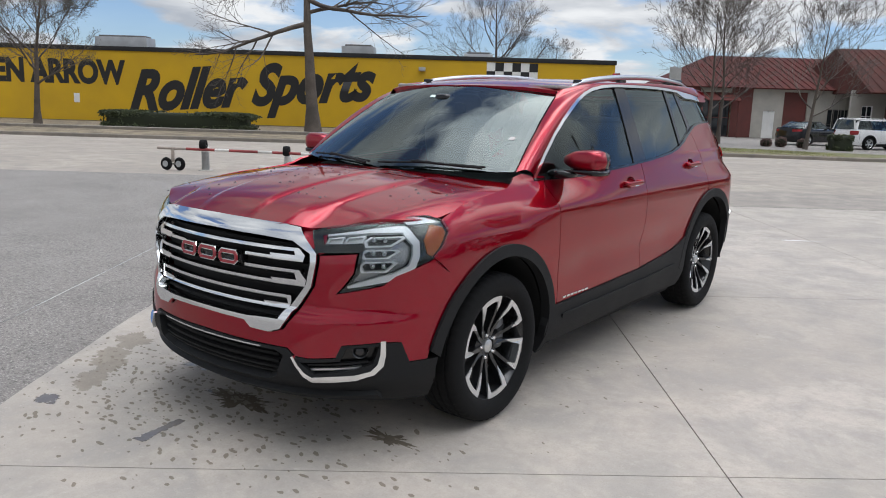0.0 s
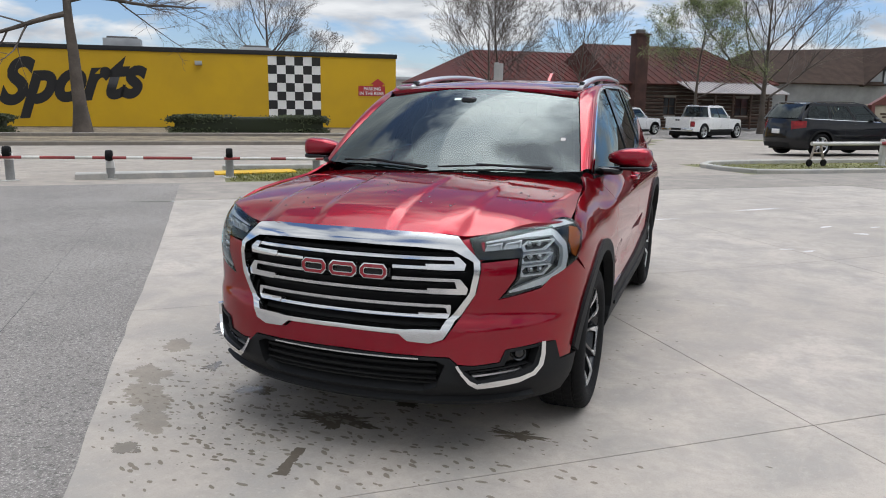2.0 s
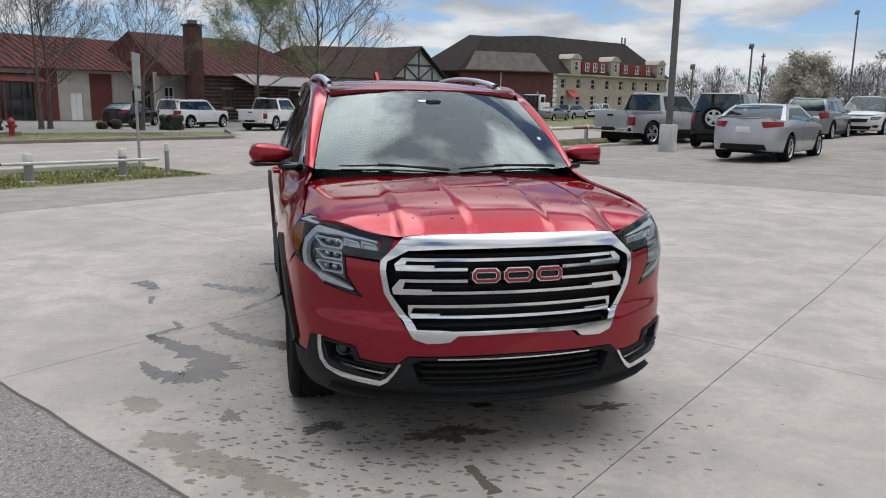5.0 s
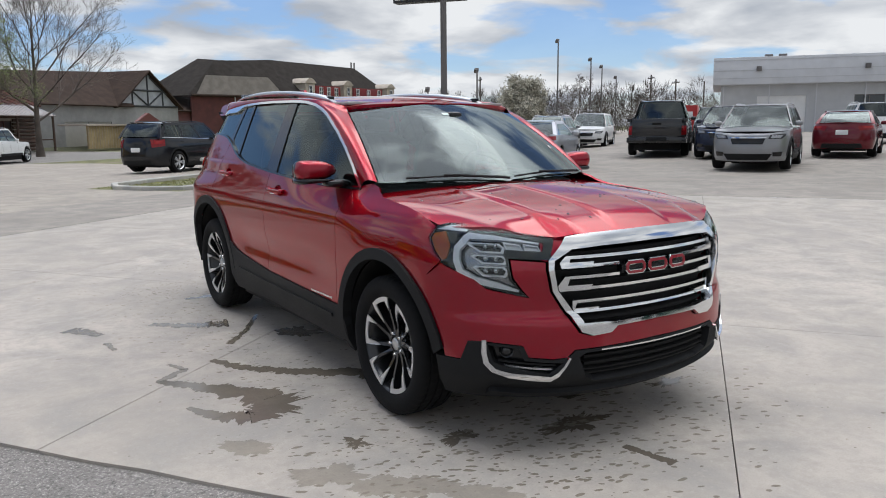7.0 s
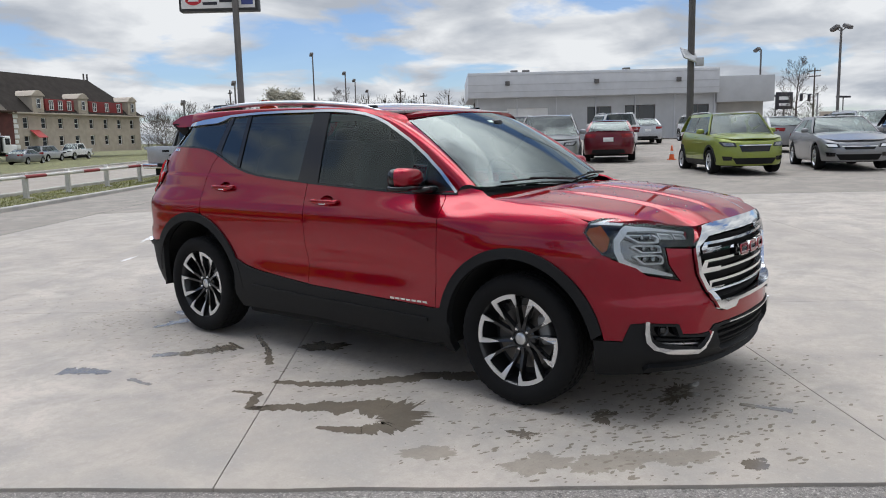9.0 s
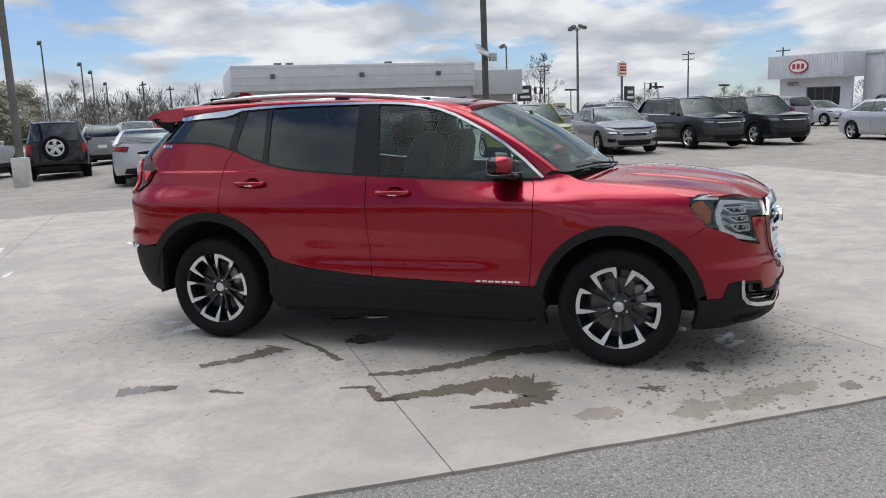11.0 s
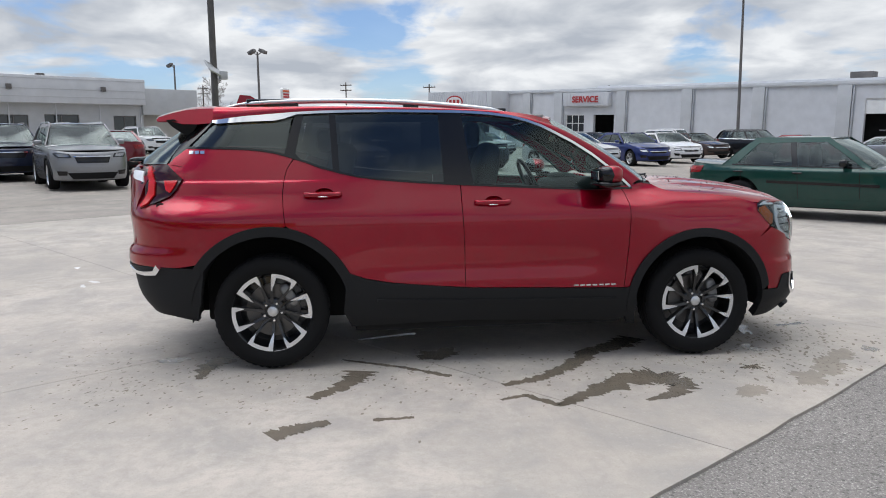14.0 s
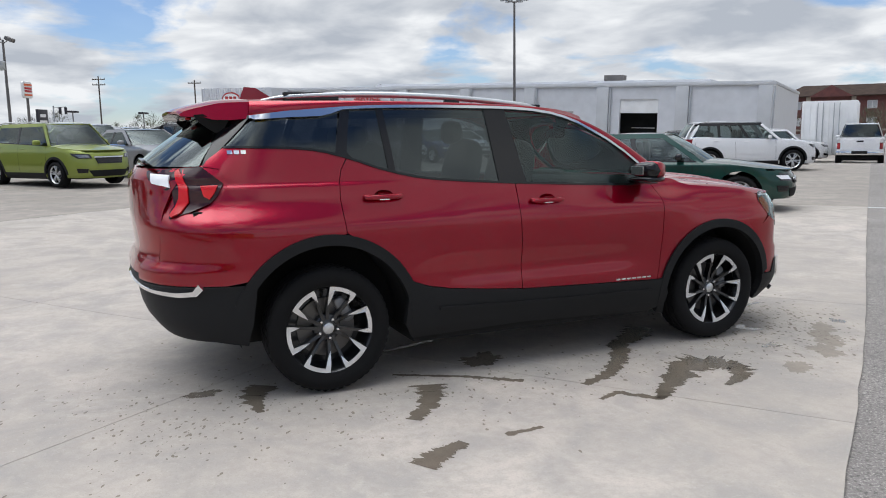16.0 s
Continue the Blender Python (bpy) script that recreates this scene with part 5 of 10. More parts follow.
def build_wheel(parent):
    rim = lathe("wheel", [(0.0, 0.045), (0.06, 0.045), (0.075, 0.035), (0.08, 0.0), (0.10, -0.02), (0.205, -0.03), (0.222, 0.03), (0.232, 0.075), (0.244, 0.092), (0.250, 0.096), (0.252, 0.090), (0.246, 0.05), (0.246, -0.09)], DARK_ALLOY, parent, 60, "black and machined alloy wheel with all-terrain tyre")
    lathe("tyre", TYRE, RUBBER, rim, 150, wobble=lambda k, j: -0.005 if k % 3 == 0 and (5 <= j <= 9 or 20 <= j <= 24) else (-0.004 if k % 3 == 1 and 10 <= j <= 19 else 0.0))
    lathe("brake_disc", [(0.03, 0.0), (0.165, 0.0), (0.165, -0.02), (0.03, -0.02)], STEEL, rim, 40)
    soft_box("brake_caliper", (0.0, 0.135, 0.03), (0.07, 0.07, 0.16), surface("caliper_grey", (0.3, 0.3, 0.3), 0.5, 0.5), rim, 4)
    lathe("center_cap", [(0.0, 0.064), (0.022, 0.063), (0.031, 0.058), (0.034, 0.045)], SATIN, rim, 28, "silver centre cap")
    for k in range(5):
        t = radians(90 + 72 * k + 14)
        nut = lathe("lug_nut", [(0.0, 0.062), (0.007, 0.061), (0.0105, 0.055), (0.011, 0.04)], CHROME, rim, 10)
        nut.matrix_basis = Matrix.Translation((0, 0.055 * math.cos(t), 0.055 * math.sin(t)))

    def polar(r, deg, x):
        return Vector((x, r * math.cos(radians(deg)), r * math.sin(radians(deg))))

    def plate(name, ring, x_of, thick, mat):
        top = [polar(r, d, x_of(r)) for r, d in ring]
        bot = [polar(r, d, x_of(r) - thick) for r, d in ring]
        bm = bmesh.new()
        a, b = [bm.verts.new(p) for p in top], [bm.verts.new(p) for p in bot]
        n = len(ring)
        for t3 in tessellate_polygon([[Vector((p.y, p.z, 0)) for p in top]]):
            bm.faces.new([a[i] for i in t3])
        for i in range(n):
            bm.faces.new((a[i], b[i], b[(i + 1) % n], a[(i + 1) % n]))
        bmesh.ops.recalc_face_normals(bm, faces=bm.faces)
        return part(name, bm, mat, rim)
    dish = lambda r: 0.052 + 0.040 * smoothstep(0.06, 0.24, r)
    for k in range(6):
        c = 60 * k + 39
        # two slim dark spokes and the bright bracket that joins them at the rim
        for d_hub, d_mid, d_out, w_hub, w_mid, w_out in ((25, 20, 17.0, 13.0, 6.5, 5.0), (-11, -17, -17.0, 13.0, 6.0, 5.0)):
            ring = [(0.050, c + d_hub - w_hub), (0.085, c + (d_hub + d_mid) / 2 - w_mid * 0.95), (0.15, c + d_mid - w_mid / 2), (0.236, c + d_out - w_out / 2), (0.236, c + d_out + w_out / 2), (0.15, c + d_mid + w_mid / 2), (0.085, c + (d_hub + d_mid) / 2 + w_mid * 0.95), (0.050, c + d_hub + w_hub)]
            plate("spoke", ring, dish, 0.040, DARK_ALLOY)
        outer = [(0.242, c + 19.5 - 38.5 * j / 12) for j in range(13)]
        u = outer + [(0.205, c - 19.6), (0.168, c - 18.2), (0.186, c - 15.6), (0.206, c - 13.6)] + [(0.219, c - 12.5 + 25 * j / 6) for j in range(7)] + [(0.200, c + 13.4), (0.168, c + 15.6), (0.128, c + 22.5), (0.160, c + 22.0), (0.20, c + 20.8)]
        plate("spoke_cap", u, lambda r: dish(r) + 0.004, 0.006, MACHINED)
    for j in range(6):
        # short ribs of the barrel seen between the spokes
        t = radians(60 * j)
        soft_box("barrel_rib", (0.035, 0.226 * math.cos(t), 0.226 * math.sin(t)), (0.07, 0.012, 0.012), DARK_ALLOY, rim, 3, n=(8, 6))
    return rim


first = build_wheel(suv)
first.matrix_basis = pose(0.782, FRONT_AXLE, FZ)
for x, y, z, turn, spin in ((0.782, REAR_AXLE, RZ, 0, 31), (-0.782, FRONT_AXLE, FZ, 180, 12), (-0.782, REAR_AXLE, RZ, 180, 30)):
    copy_thing(first, pose(x, y, z, 0, 0, turn) @ pose(0, 0, 0, spin))

# ---- the lot and the ground round it ----
LOT = pose(0, 0, 0, 0, 0, 37)
C37, S37 = math.cos(radians(37)), math.sin(radians(37))


def pq(x, y):
    return x * C37 + y * S37, -x * S37 + y * C37


def xy(p, q):
    return p * C37 - q * S37, p * S37 + q * C37


def ground_pq(p, q):
    x, y = xy(p, q)
    z = 0.028 * math.tanh(y / 3.0) * smoothstep(14, 5, math.hypot(x, y))
    z += 0.017 * min(max(0.0, p - 3), 45) * smoothstep(10, -2, q) * (1 - 0.35 * smoothstep(-10, -30, q))
    z -= 0.13 * smoothstep(13, 21, q) * (1 - smoothstep(25.4, 30, q)) * smoothstep(60, 35, p)
    z -= smoothstep(16, 34, q) * (0.13 + 0.27 * smoothstep(3, 28, p))
    z -= 0.55 * smoothstep(-26, -50, q) * smoothstep(25, 0, p)
    return z


def ground_xy(x, y):
    return ground_pq(*pq(x, y))


def zone(p, q):
    if q < 9.4:
        return 1 if -9.2 < p < -2.45 else 0
    if q < 12.2:
        return 2 if (-1.6 < p < 4.9 or 9.6 < p < 40) else 3
    if q < 25.2:
        return 3
    if q < 33.0:
        if 17 + 0.62 * (q - 25.2) < p < 27:
            return 3
        return 4 if (p < 7 or 27.9 < q < 28.6) else 2
    if p < 10.4:
        return 4
    if p < 46:
        return 1
    return 2


def spread(marks, lo, hi):
    """Grid lines from lo to hi, close near the middle, through all marks."""
    lines, v = set(marks), 0.0
    for sgn in (1, -1):
        v, stepw = 0.0, 1.5
        while abs(v) < max(abs(lo), abs(hi)):
            if lo <= v <= hi:
                lines.add(round(v, 3))
            v += sgn * stepw
            stepw *= 1.09
    lines |= {lo, hi}
    out = sorted(lines)
    return [a for a, b in zip(out, out[1:] + [1e9]) if b - a > 0.02]


SLAB = 2.98
P0, Q0 = 0.81, -2.12           # one crossing of the joints
NEAR_P = (P0 - SLAB - 0.18, P0 + 3 * SLAB)
NEAR_Q = (Q0 - 3 * SLAB, Q0 + 3 * SLAB)
ps = spread([-9.2, -3.2, -2.45, -1.6, 4.9, 7, 9.6, 10.4, 12, 17, 18, 19, 20, 21, 22, 27, 40, 46, NEAR_P[1]], -900, 900)
qs = spread([9.4, 12.2, 25.2, 26.5, 27.9, 28.6, 30.2, 31.6, 33.0, NEAR_Q[0], NEAR_Q[1]], -900, 900)
EDGE = curve([(-40, -2.34), (-25, -2.36), (-6, -2.42), (-1.2, -2.455), (0.7, -2.435), (1.6, -2.412), (4.5, -2.378), (9.4, -2.370)])
edge_at = lambda p, q: EDGE(q) if p == -2.45 else p
verts = [(*xy(edge_at(p, q), q), ground_pq(p, q)) for q in qs for p in ps]
faces, mats = [], []
n = len(ps)
for j in range(len(qs) - 1):
    for i in range(n - 1):
        cp, cq = (ps[i] + ps[i + 1]) / 2, (qs[j] + qs[j + 1]) / 2
        if -3.2 < cp < NEAR_P[1] and NEAR_Q[0] < cq < NEAR_Q[1]:
            continue
        faces.append((j * n + i, j * n + i + 1, (j + 1) * n + i + 1, (j + 1) * n + i))
        mats.append(zone(cp, cq))
ground = mesh_object("ground", verts, faces, [FAR_CONCRETE, ASPHALT, GRASS_SOIL, OLD_CONCRETE, DRY_SOIL], kind="structure", label="concrete car lot, road, verges and open ground")
ground.data.polygons.foreach_set("material_index", mats)

# bed under the near slabs, seen in the joints
bed = [(*xy(p, q), ground_pq(p, q) - 0.03) for q in np.linspace(*NEAR_Q, 14) for p in np.linspace(NEAR_P[0] - 0.2, NEAR_P[1], 12)]
mesh_object("slab_bed", bed, [(j * 12 + i, j * 12 + i + 1, (j + 1) * 12 + i + 1, (j + 1) * 12 + i) for j in range(13) for i in range(11)], JOINT_DIRT, kind="structure", label="dark dirt in the slab joints")
def skew(p, q):
    """The cross joints run slightly askew to the lane."""
    return q + 0.028 * (p - P0) * smoothstep(NEAR_Q[1], NEAR_Q[1] - 1.5, q) * smoothstep(NEAR_Q[0], NEAR_Q[0] + 1.5, q)


pavement = thing("pavement", "pale concrete slabs with dark joints and water stains", "pavement", kind="structure")
for i in range(-1, 3):
    for j in range(-3, 3):
        p0, p1, q0, q1 = P0 + i * SLAB, P0 + (i + 1) * SLAB, Q0 + j * SLAB, Q0 + (j + 1) * SLAB
        g = 0.0028
        verts, faces, m = [], [], 10
        for b in range(m + 1):
            for a in range(m + 1):
                q = q0 + g + (q1 - q0 - 2 * g) * b / m
                lo, hi = p0 + g, p1 - g
                if i == -1:
                    lo = EDGE(q) + 0.012 * noise.noise((q * 2.3, 0, 0)) + 0.008 * noise.noise((q * 9.0, 1, 0))
                p = lo + (hi - lo) * a / m
                verts.append((*xy(p, skew(p, q)), ground_pq(p, q)))
        for b in range(m):
            for a in range(m):
                k = b * (m + 1) + a
                faces.append((k, k + 1, k + m + 2, k + m + 1))
        ring = [a for a in range(m + 1)] + [b * (m + 1) + m for b in range(1, m + 1)] + [m * (m + 1) + a for a in range(m - 1, -1, -1)] + [b * (m + 1) for b in range(m - 1, 0, -1)]
        k0 = len(verts)
        verts += [(v[0], v[1], v[2] - 0.03) for v in (verts[r] for r in ring)]
        faces += [(ring[k], k0 + k, k0 + (k + 1) % len(ring), ring[(k + 1) % len(ring)]) for k in range(len(ring))]
        mesh_object("slab", verts, faces, CONCRETE, pavement, smooth=False)
# asphalt lane edge strip that meets the slabs, slightly lower
verts, faces = [], []
for k in range(80):
    q = NEAR_Q[0] + (NEAR_Q[1] - NEAR_Q[0]) * k / 79
    hi = EDGE(q) + 0.05
    for p in (-3.2, -3.0, -2.75, hi):
        verts.append((*xy(p, q), ground_pq(p, q) - 0.012 * (p > -2.9) - 0.003))
    if k:
        b = (k - 1) * 4
        faces += [(b + a, b + a + 1, b + a + 5, b + a + 4) for a in range(3)]
mesh_object("lane_edge", verts, faces, ASPHALT, kind="structure", label="worn asphalt edge of the lane")

# long joint lines further out, as narrow grooves of dirt
for k, (a, b, along) in enumerate([(P0 + i * SLAB, 0, "q") for i in range(3, 12)] + [(Q0 + j * SLAB, 0, "p") for j in list(range(-12, -3)) + [3]]):
    verts, faces = [], []
    for s in range(40):
        t = -34 + s * (43.0 / 39) if along == "q" else -2.0 + s * 36.0 / 39
        for w in (-0.008, 0.008):
            p, q = (a + w, t) if along == "q" else (t, a + w)
            verts.append((*xy(p, q), ground_pq(p, q) + 0.004))
        if s:
            faces.append((2 * s - 2, 2 * s - 1, 2 * s + 1, 2 * s))
    mesh_object("joint_line", verts, faces, JOINT_DIRT, kind="structure", label="dark joint between far slabs")


def stain(name, cx, cy, rx, ry, turn, mat, seed, rough=0.45, lift=0.0014, n=260, label="dark water stain on the concrete"):
    """A thin patch of wet with a ragged outline."""
    verts, faces = [], []
    for k in range(n):
        a = 2 * math.pi * k / n
        r = 1 + rough * noise.noise((math.cos(a) * 1.3 + seed, math.sin(a) * 1.3, seed * 2.7)) + rough * 0.8 * noise.noise((math.cos(a) * 4 + seed, math.sin(a) * 4, 5.1 + seed)) + 0.4 * rough * noise.noise((math.cos(a) * 9, math.sin(a) * 9, seed)) + 0.3 * rough * noise.noise((math.cos(a) * 22, math.sin(a) * 22, seed)) + 0.2 * rough * noise.noise((math.cos(a) * 50, math.sin(a) * 50, seed))
        u, v = rx * r * math.cos(a), ry * r * math.sin(a)
        c, s = math.cos(radians(turn)), math.sin(radians(turn))
        verts.append((cx + u * c - v * s, cy + u * s + v * c))
    verts = [(x, y, ground_xy(x, y) + lift) for x, y in verts] + [(cx, cy, ground_xy(cx, cy) + lift)]
    faces = [(k, (k + 1) % n, n) for k in range(n)]
    return tagged(mesh_object(name, verts, faces, mat), label, "stain", "stains on the slabs")


def trickle(path, width, seed):
    """A ragged run of water along a path."""
    pts = [Vector((*p, 0)) for p in path]
    dense, n = [], 48
    for a, b in zip(pts, pts[1:]):
        dense += [a.lerp(b, k / n) for k in range(n)]
    dense.append(pts[-1])
    verts, faces = [], []
    for k, p in enumerate(dense):
        d = (dense[min(k + 1, len(dense) - 1)] - dense[max(k - 1, 0)]).normalized()
        s = Vector((-d.y, d.x, 0))
        t = k / (len(dense) - 1)
        wk = (width[0] + (width[1] - width[0]) * t) / 2
        for sg in (1, -1):
            q = p + s * sg * wk * (1 + 0.7 * noise.noise((k * 0.085 + seed, sg * 3.1, seed)) + 0.45 * noise.noise((k * 0.25, sg, seed)) + 0.35 * noise.noise((k * 0.7, sg, seed)) + 0.2 * noise.noise((k * 1.7, sg, seed)))
            verts.append((q.x, q.y, ground_xy(q.x, q.y) + 0.0018))
        if k:
            faces.append((2 * k - 2, 2 * k - 1, 2 * k + 1, 2 * k))
    return tagged(mesh_object("water_trickle", verts, faces, WET), "dark trickle of water on the concrete", "stain", "stains on the slabs")

# ---- water on the slabs ----
trickle([(-1.72, -0.22), (-1.50, -0.50), (-1.30, -0.80), (-1.27, -0.95)], (0.05, 0.30), 1.0)
trickle([(-1.27, -0.92), (-1.45, -1.02), (-1.60, -0.93), (-1.70, -0.71)], (0.26, 0.03), 2.0)
trickle([(-1.60, 0.08), (-1.54, -0.07), (-1.72, -0.22), (-1.62, -0.34)], (0.03, 0.07), 3.0)
trickle([(-1.35, 0.02), (-1.27, -0.19), (-1.07, -0.43), (-0.72, -0.70), (-0.57, -0.95), (-0.4, -1.1)], (0.05, 0.20), 4.0)
trickle([(-0.98, 0.83), (-1.10, 0.86), (-1.28, 0.95), (-1.46, 1.11)], (0.18, 0.07), 5.0)
trickle([(-1.82, 1.00), (-1.89, 1.14), (-1.98, 1.28)], (0.07, 0.15), 6.0)
trickle([(-1.82, 0.78), (-1.81, 0.57)], (0.04, 0.03), 7.0)
trickle([(-0.60, 1.68), (-0.75, 1.78), (-1.03, 1.79)], (0.20, 0.04), 8.0)
trickle([(-0.72, 0.95), (-0.95, 0.55), (-1.15, 0.30)], (0.03, 0.05), 9.0)
trickle([(-0.23, 0.84), (-0.16, 0.6), (-0.10, 0.43)], (0.03, 0.05), 10.0)
trickle([(-0.2, -2.3), (-0.16, -2.55)], (0.04, 0.06), 11.0)
stain("puddle_stain", -0.65, 0.32, 0.11, 0.14, 20, WET, 1.3)
stain("puddle_stain", -0.60, 2.02, 0.06, 0.10, 10, WET, 2.1)
stain("puddle_stain", -1.42, -1.82, 0.16, 0.10, -35, SEEP, 3.4, 0.42)
stain("puddle_stain", -1.18, -2.10, 0.13, 0.09, -40, SEEP, 4.2, 0.42)
stain("puddle_stain", -1.00, -2.30, 0.14, 0.08, -40, SEEP, 5.7, 0.42)
stain("puddle_stain", -0.19, -1.98, 0.16, 0.07, 10, WET, 6.3, 0.8)
stain("puddle_stain", -0.74, -1.79, 0.09, 0.05, 20, WET, 7.9, 0.8)
stain("puddle_stain", -1.18, -1.59, 0.05, 0.06, 20, WET, 8.2, 0.7)
stain("puddle_stain", 0.64, -1.83, 0.12, 0.05, 8, WET, 9.1, 0.8)
stain("puddle_stain", -1.30, -2.02, 0.10, 0.08, 8, SEEP, 10.4, 0.42)
stain("puddle_stain", -0.90, -2.58, 0.07, 0.05, 8, WET, 11.8, 0.42)
stain("puddle_stain", -1.62, -1.35, 0.13, 0.07, -50, SEEP, 12.5, 0.42)
stain("puddle_stain", 0.04, -1.68, 0.06, 0.05, 8, WET, 13.1, 0.6)
random.seed(5)
# rows of drops, too many to count
verts, faces = [], []


def drop(x, y, r):
    k0, n = len(verts), 7
    r, st, tn = r * 0.50, random.uniform(1.2, 2.8), random.uniform(-0.8, 0.1)
    for k in range(n):
        a = 2 * math.pi * k / n
        u, v = r * st * math.cos(a) * random.uniform(0.75, 1.2), r * math.sin(a) * random.uniform(0.75, 1.2)
        px, py = x + u * math.cos(tn) - v * math.sin(tn), y + u * math.sin(tn) + v * math.cos(tn)
        verts.append((px, py, ground_xy(px, py) + 0.0016))
    faces.append(tuple(range(k0, k0 + n)))


for _ in range(1000):
    x, y = random.gauss(-0.55, 0.75), random.gauss(-2.05, 0.38)
    if pq(x, y)[0] > -2.42:
        drop(x, y, random.choice((0.005, 0.008, 0.012, 0.018, 0.022)))
for _ in range(900):
    x, y = random.gauss(-1.15, 0.28), random.uniform(-1.7, 2.6)
    if pq(x, y)[0] > -2.42:
        drop(x, y, random.choice((0.004, 0.006, 0.009, 0.015)))
for _ in range(260):
    drop(random.gauss(-0.6, 0.5), random.uniform(1.6, 3.8), random.choice((0.006, 0.01, 0.014)))
for _ in range(50):
    drop(random.gauss(1.0, 0.2), random.uniform(-1.2, 1.0), random.choice((0.006, 0.01, 0.014)))
tagged(mesh_object("water_drops", verts, faces, DROP_WET, smooth=False), "scattered dark water drops on concrete", "water drops", kind="stuff")
# thin ragged white patches on the slabs behind the SUV
for k, (x, y, rx, ry) in enumerate([(0.7, 5.1, 0.25, 0.04), (2.64, 5.19, 0.16, 0.04), (2.98, 4.77, 0.12, 0.05), (3.2, 5.38, 0.10, 0.04), (3.62, 5.47, 0.12, 0.04), (2.1, 3.48, 0.10, 0.03), (2.31, 3.44, 0.10, 0.04), (3.14, 3.88, 0.09, 0.04), (3.2, 7.6, 0.5, 0.05), (1.9, 6.6, 0.6, 0.06)]):
    stain("white_mark", x, y, rx * 0.7, ry * 0.7, 35 + 20 * math.sin(k * 2.4), PALE_MARK, 20.0 + k, 0.6, label="white residue mark on the concrete")

# kerbs
def kerb(name, path, mat=KERB_MAT, w=0.16, h=0.13, label="pale concrete kerb"):
    """path in lot coordinates."""
    bm = bmesh.new()
    rows = []
    pts = [Vector((*p, 0)) for p in path]
    for k, p in enumerate(pts):
        d = (pts[min(k + 1, len(pts) - 1)] - pts[max(k - 1, 0)]).normalized()
        s = Vector((-d.y, d.x, 0)) * w / 2
        row = []
        for off, z in ((s, -0.05), (s, h - 0.02), (s * 0.75, h), (-s * 0.75, h), (-s, h - 0.02), (-s, -0.05)):
            q = p + off
            row.append(bm.verts.new((*xy(q.x, q.y), ground_pq(p.x, p.y) + z)))
        rows.append(row)
    for a, b in zip(rows, rows[1:]):
        for k in range(5):
            bm.faces.new((a[k], a[k + 1], b[k + 1], b[k]))
    bm.faces.new(rows[0]); bm.faces.new(rows[-1])
    bmesh.ops.recalc_face_normals(bm, faces=bm.faces)
    return part(name, bm, mat, None, label, 40, "structure")


def line(a, b, n=12):
    return [(a[0] + (b[0] - a[0]) * k / n, a[1] + (b[1] - a[1]) * k / n) for k in range(n + 1)]


kerb("kerb", line((-60, 25.2), (15.4, 25.2), 20) + [(16.4, 25.5), (17.3, 26.3), (18.6, 28.2), (20.4, 31.0), (21.6, 33.0)], DARK_KERB, h=0.14, label="weathered concrete kerb")
kerb("kerb", line((27, 25.2), (90, 25.2), 20), h=0.14)
kerb("kerb", line((-60, 31.0), (10, 31.0), 20), DARK_KERB, h=0.14, w=0.4, label="weathered concrete kerb")
kerb("kerb", [(40, 12.2), (12, 12.2), (10.4, 12.0), (9.7, 11.3), (9.6, 10.4), (9.9, 9.6), (11, 9.4), (40, 9.4)], h=0.10)
kerb("kerb", line((-1.6, 12.2), (4.9, 12.2), 6), h=0.10)
kerb("kerb", line((-4.2, 10.4), (-1.8, 10.6), 4), h=0.12, w=0.30)
kerb("yellow_kerb", line((-1.8, 11.1), (-0.2, 11.4), 4), YELLOW_WALL, h=0.05, w=0.5, label="kerb end with yellow paint")

# grass on the verges
verts, faces = [], []
random.seed(8)
for _ in range(21000):
    pick = random.random()
    if pick < 0.35:
        p, q = random.uniform(-1.5, 4.8), random.uniform(9.5, 12.0)
    elif pick < 0.60:
        p, q = random.uniform(7.2, 16.8), random.uniform(25.5, 32.8)
    else:
        p, q = random.uniform(9.8, 34), random.uniform(9.6, 12.0)
    x, y = xy(p, q)
    z, a, h = ground_pq(p, q), random.uniform(0, 6.28), random.uniform(0.015, 0.055)
    k = len(verts)
    dx, dy = 0.012 * math.cos(a), 0.012 * math.sin(a)
    verts += [(x - dx, y - dy, z), (x + dx, y + dy, z), (x + random.uniform(-.04, .04), y + random.uniform(-.04, .04), z + h)]
    faces.append((k, k + 1, k + 2))
tagged(mesh_object("grass", verts, faces, surface("grass_blade", (0.21, 0.215, 0.070), 0.85, vary=0.45, spec=0.15)), "patchy spring grass on the verge", "grass", kind="stuff")

# ---- other cars ----
def paint_of(name, c, metal=0.3):
    return car_paint(name, c, metal, 0.35)


PAINTS = {
    "silver": paint_of("silver_paint", (0.47, 0.48, 0.505), 0.5), "white": paint_of("white_paint", (0.72, 0.72, 0.72), 0.0), "black": paint_of("black_paint", (0.012, 0.013, 0.016), 0.2),
    "navy": paint_of("navy_paint", (0.016, 0.022, 0.045), 0.3), "grey": paint_of("grey_paint", (0.25, 0.255, 0.265), 0.5), "dark": paint_of("charcoal_paint", (0.035, 0.036, 0.038), 0.5),
    "lime": paint_of("lime_paint", (0.23, 0.275, 0.055), 0.3), "maroon": paint_of("maroon_paint", (0.13, 0.012, 0.02), 0.4), "green": paint_of("dark_green_paint", (0.010, 0.045, 0.036), 0.3),
    "blue": paint_of("blue_paint", (0.02, 0.035, 0.14), 0.4), "brown": paint_of("brown_paint", (0.055, 0.035, 0.03), 0.4)}
CAR_GLASS = glass("parked_car_glass", (0.55, 0.63, 0.62), 0.72, 1.62)
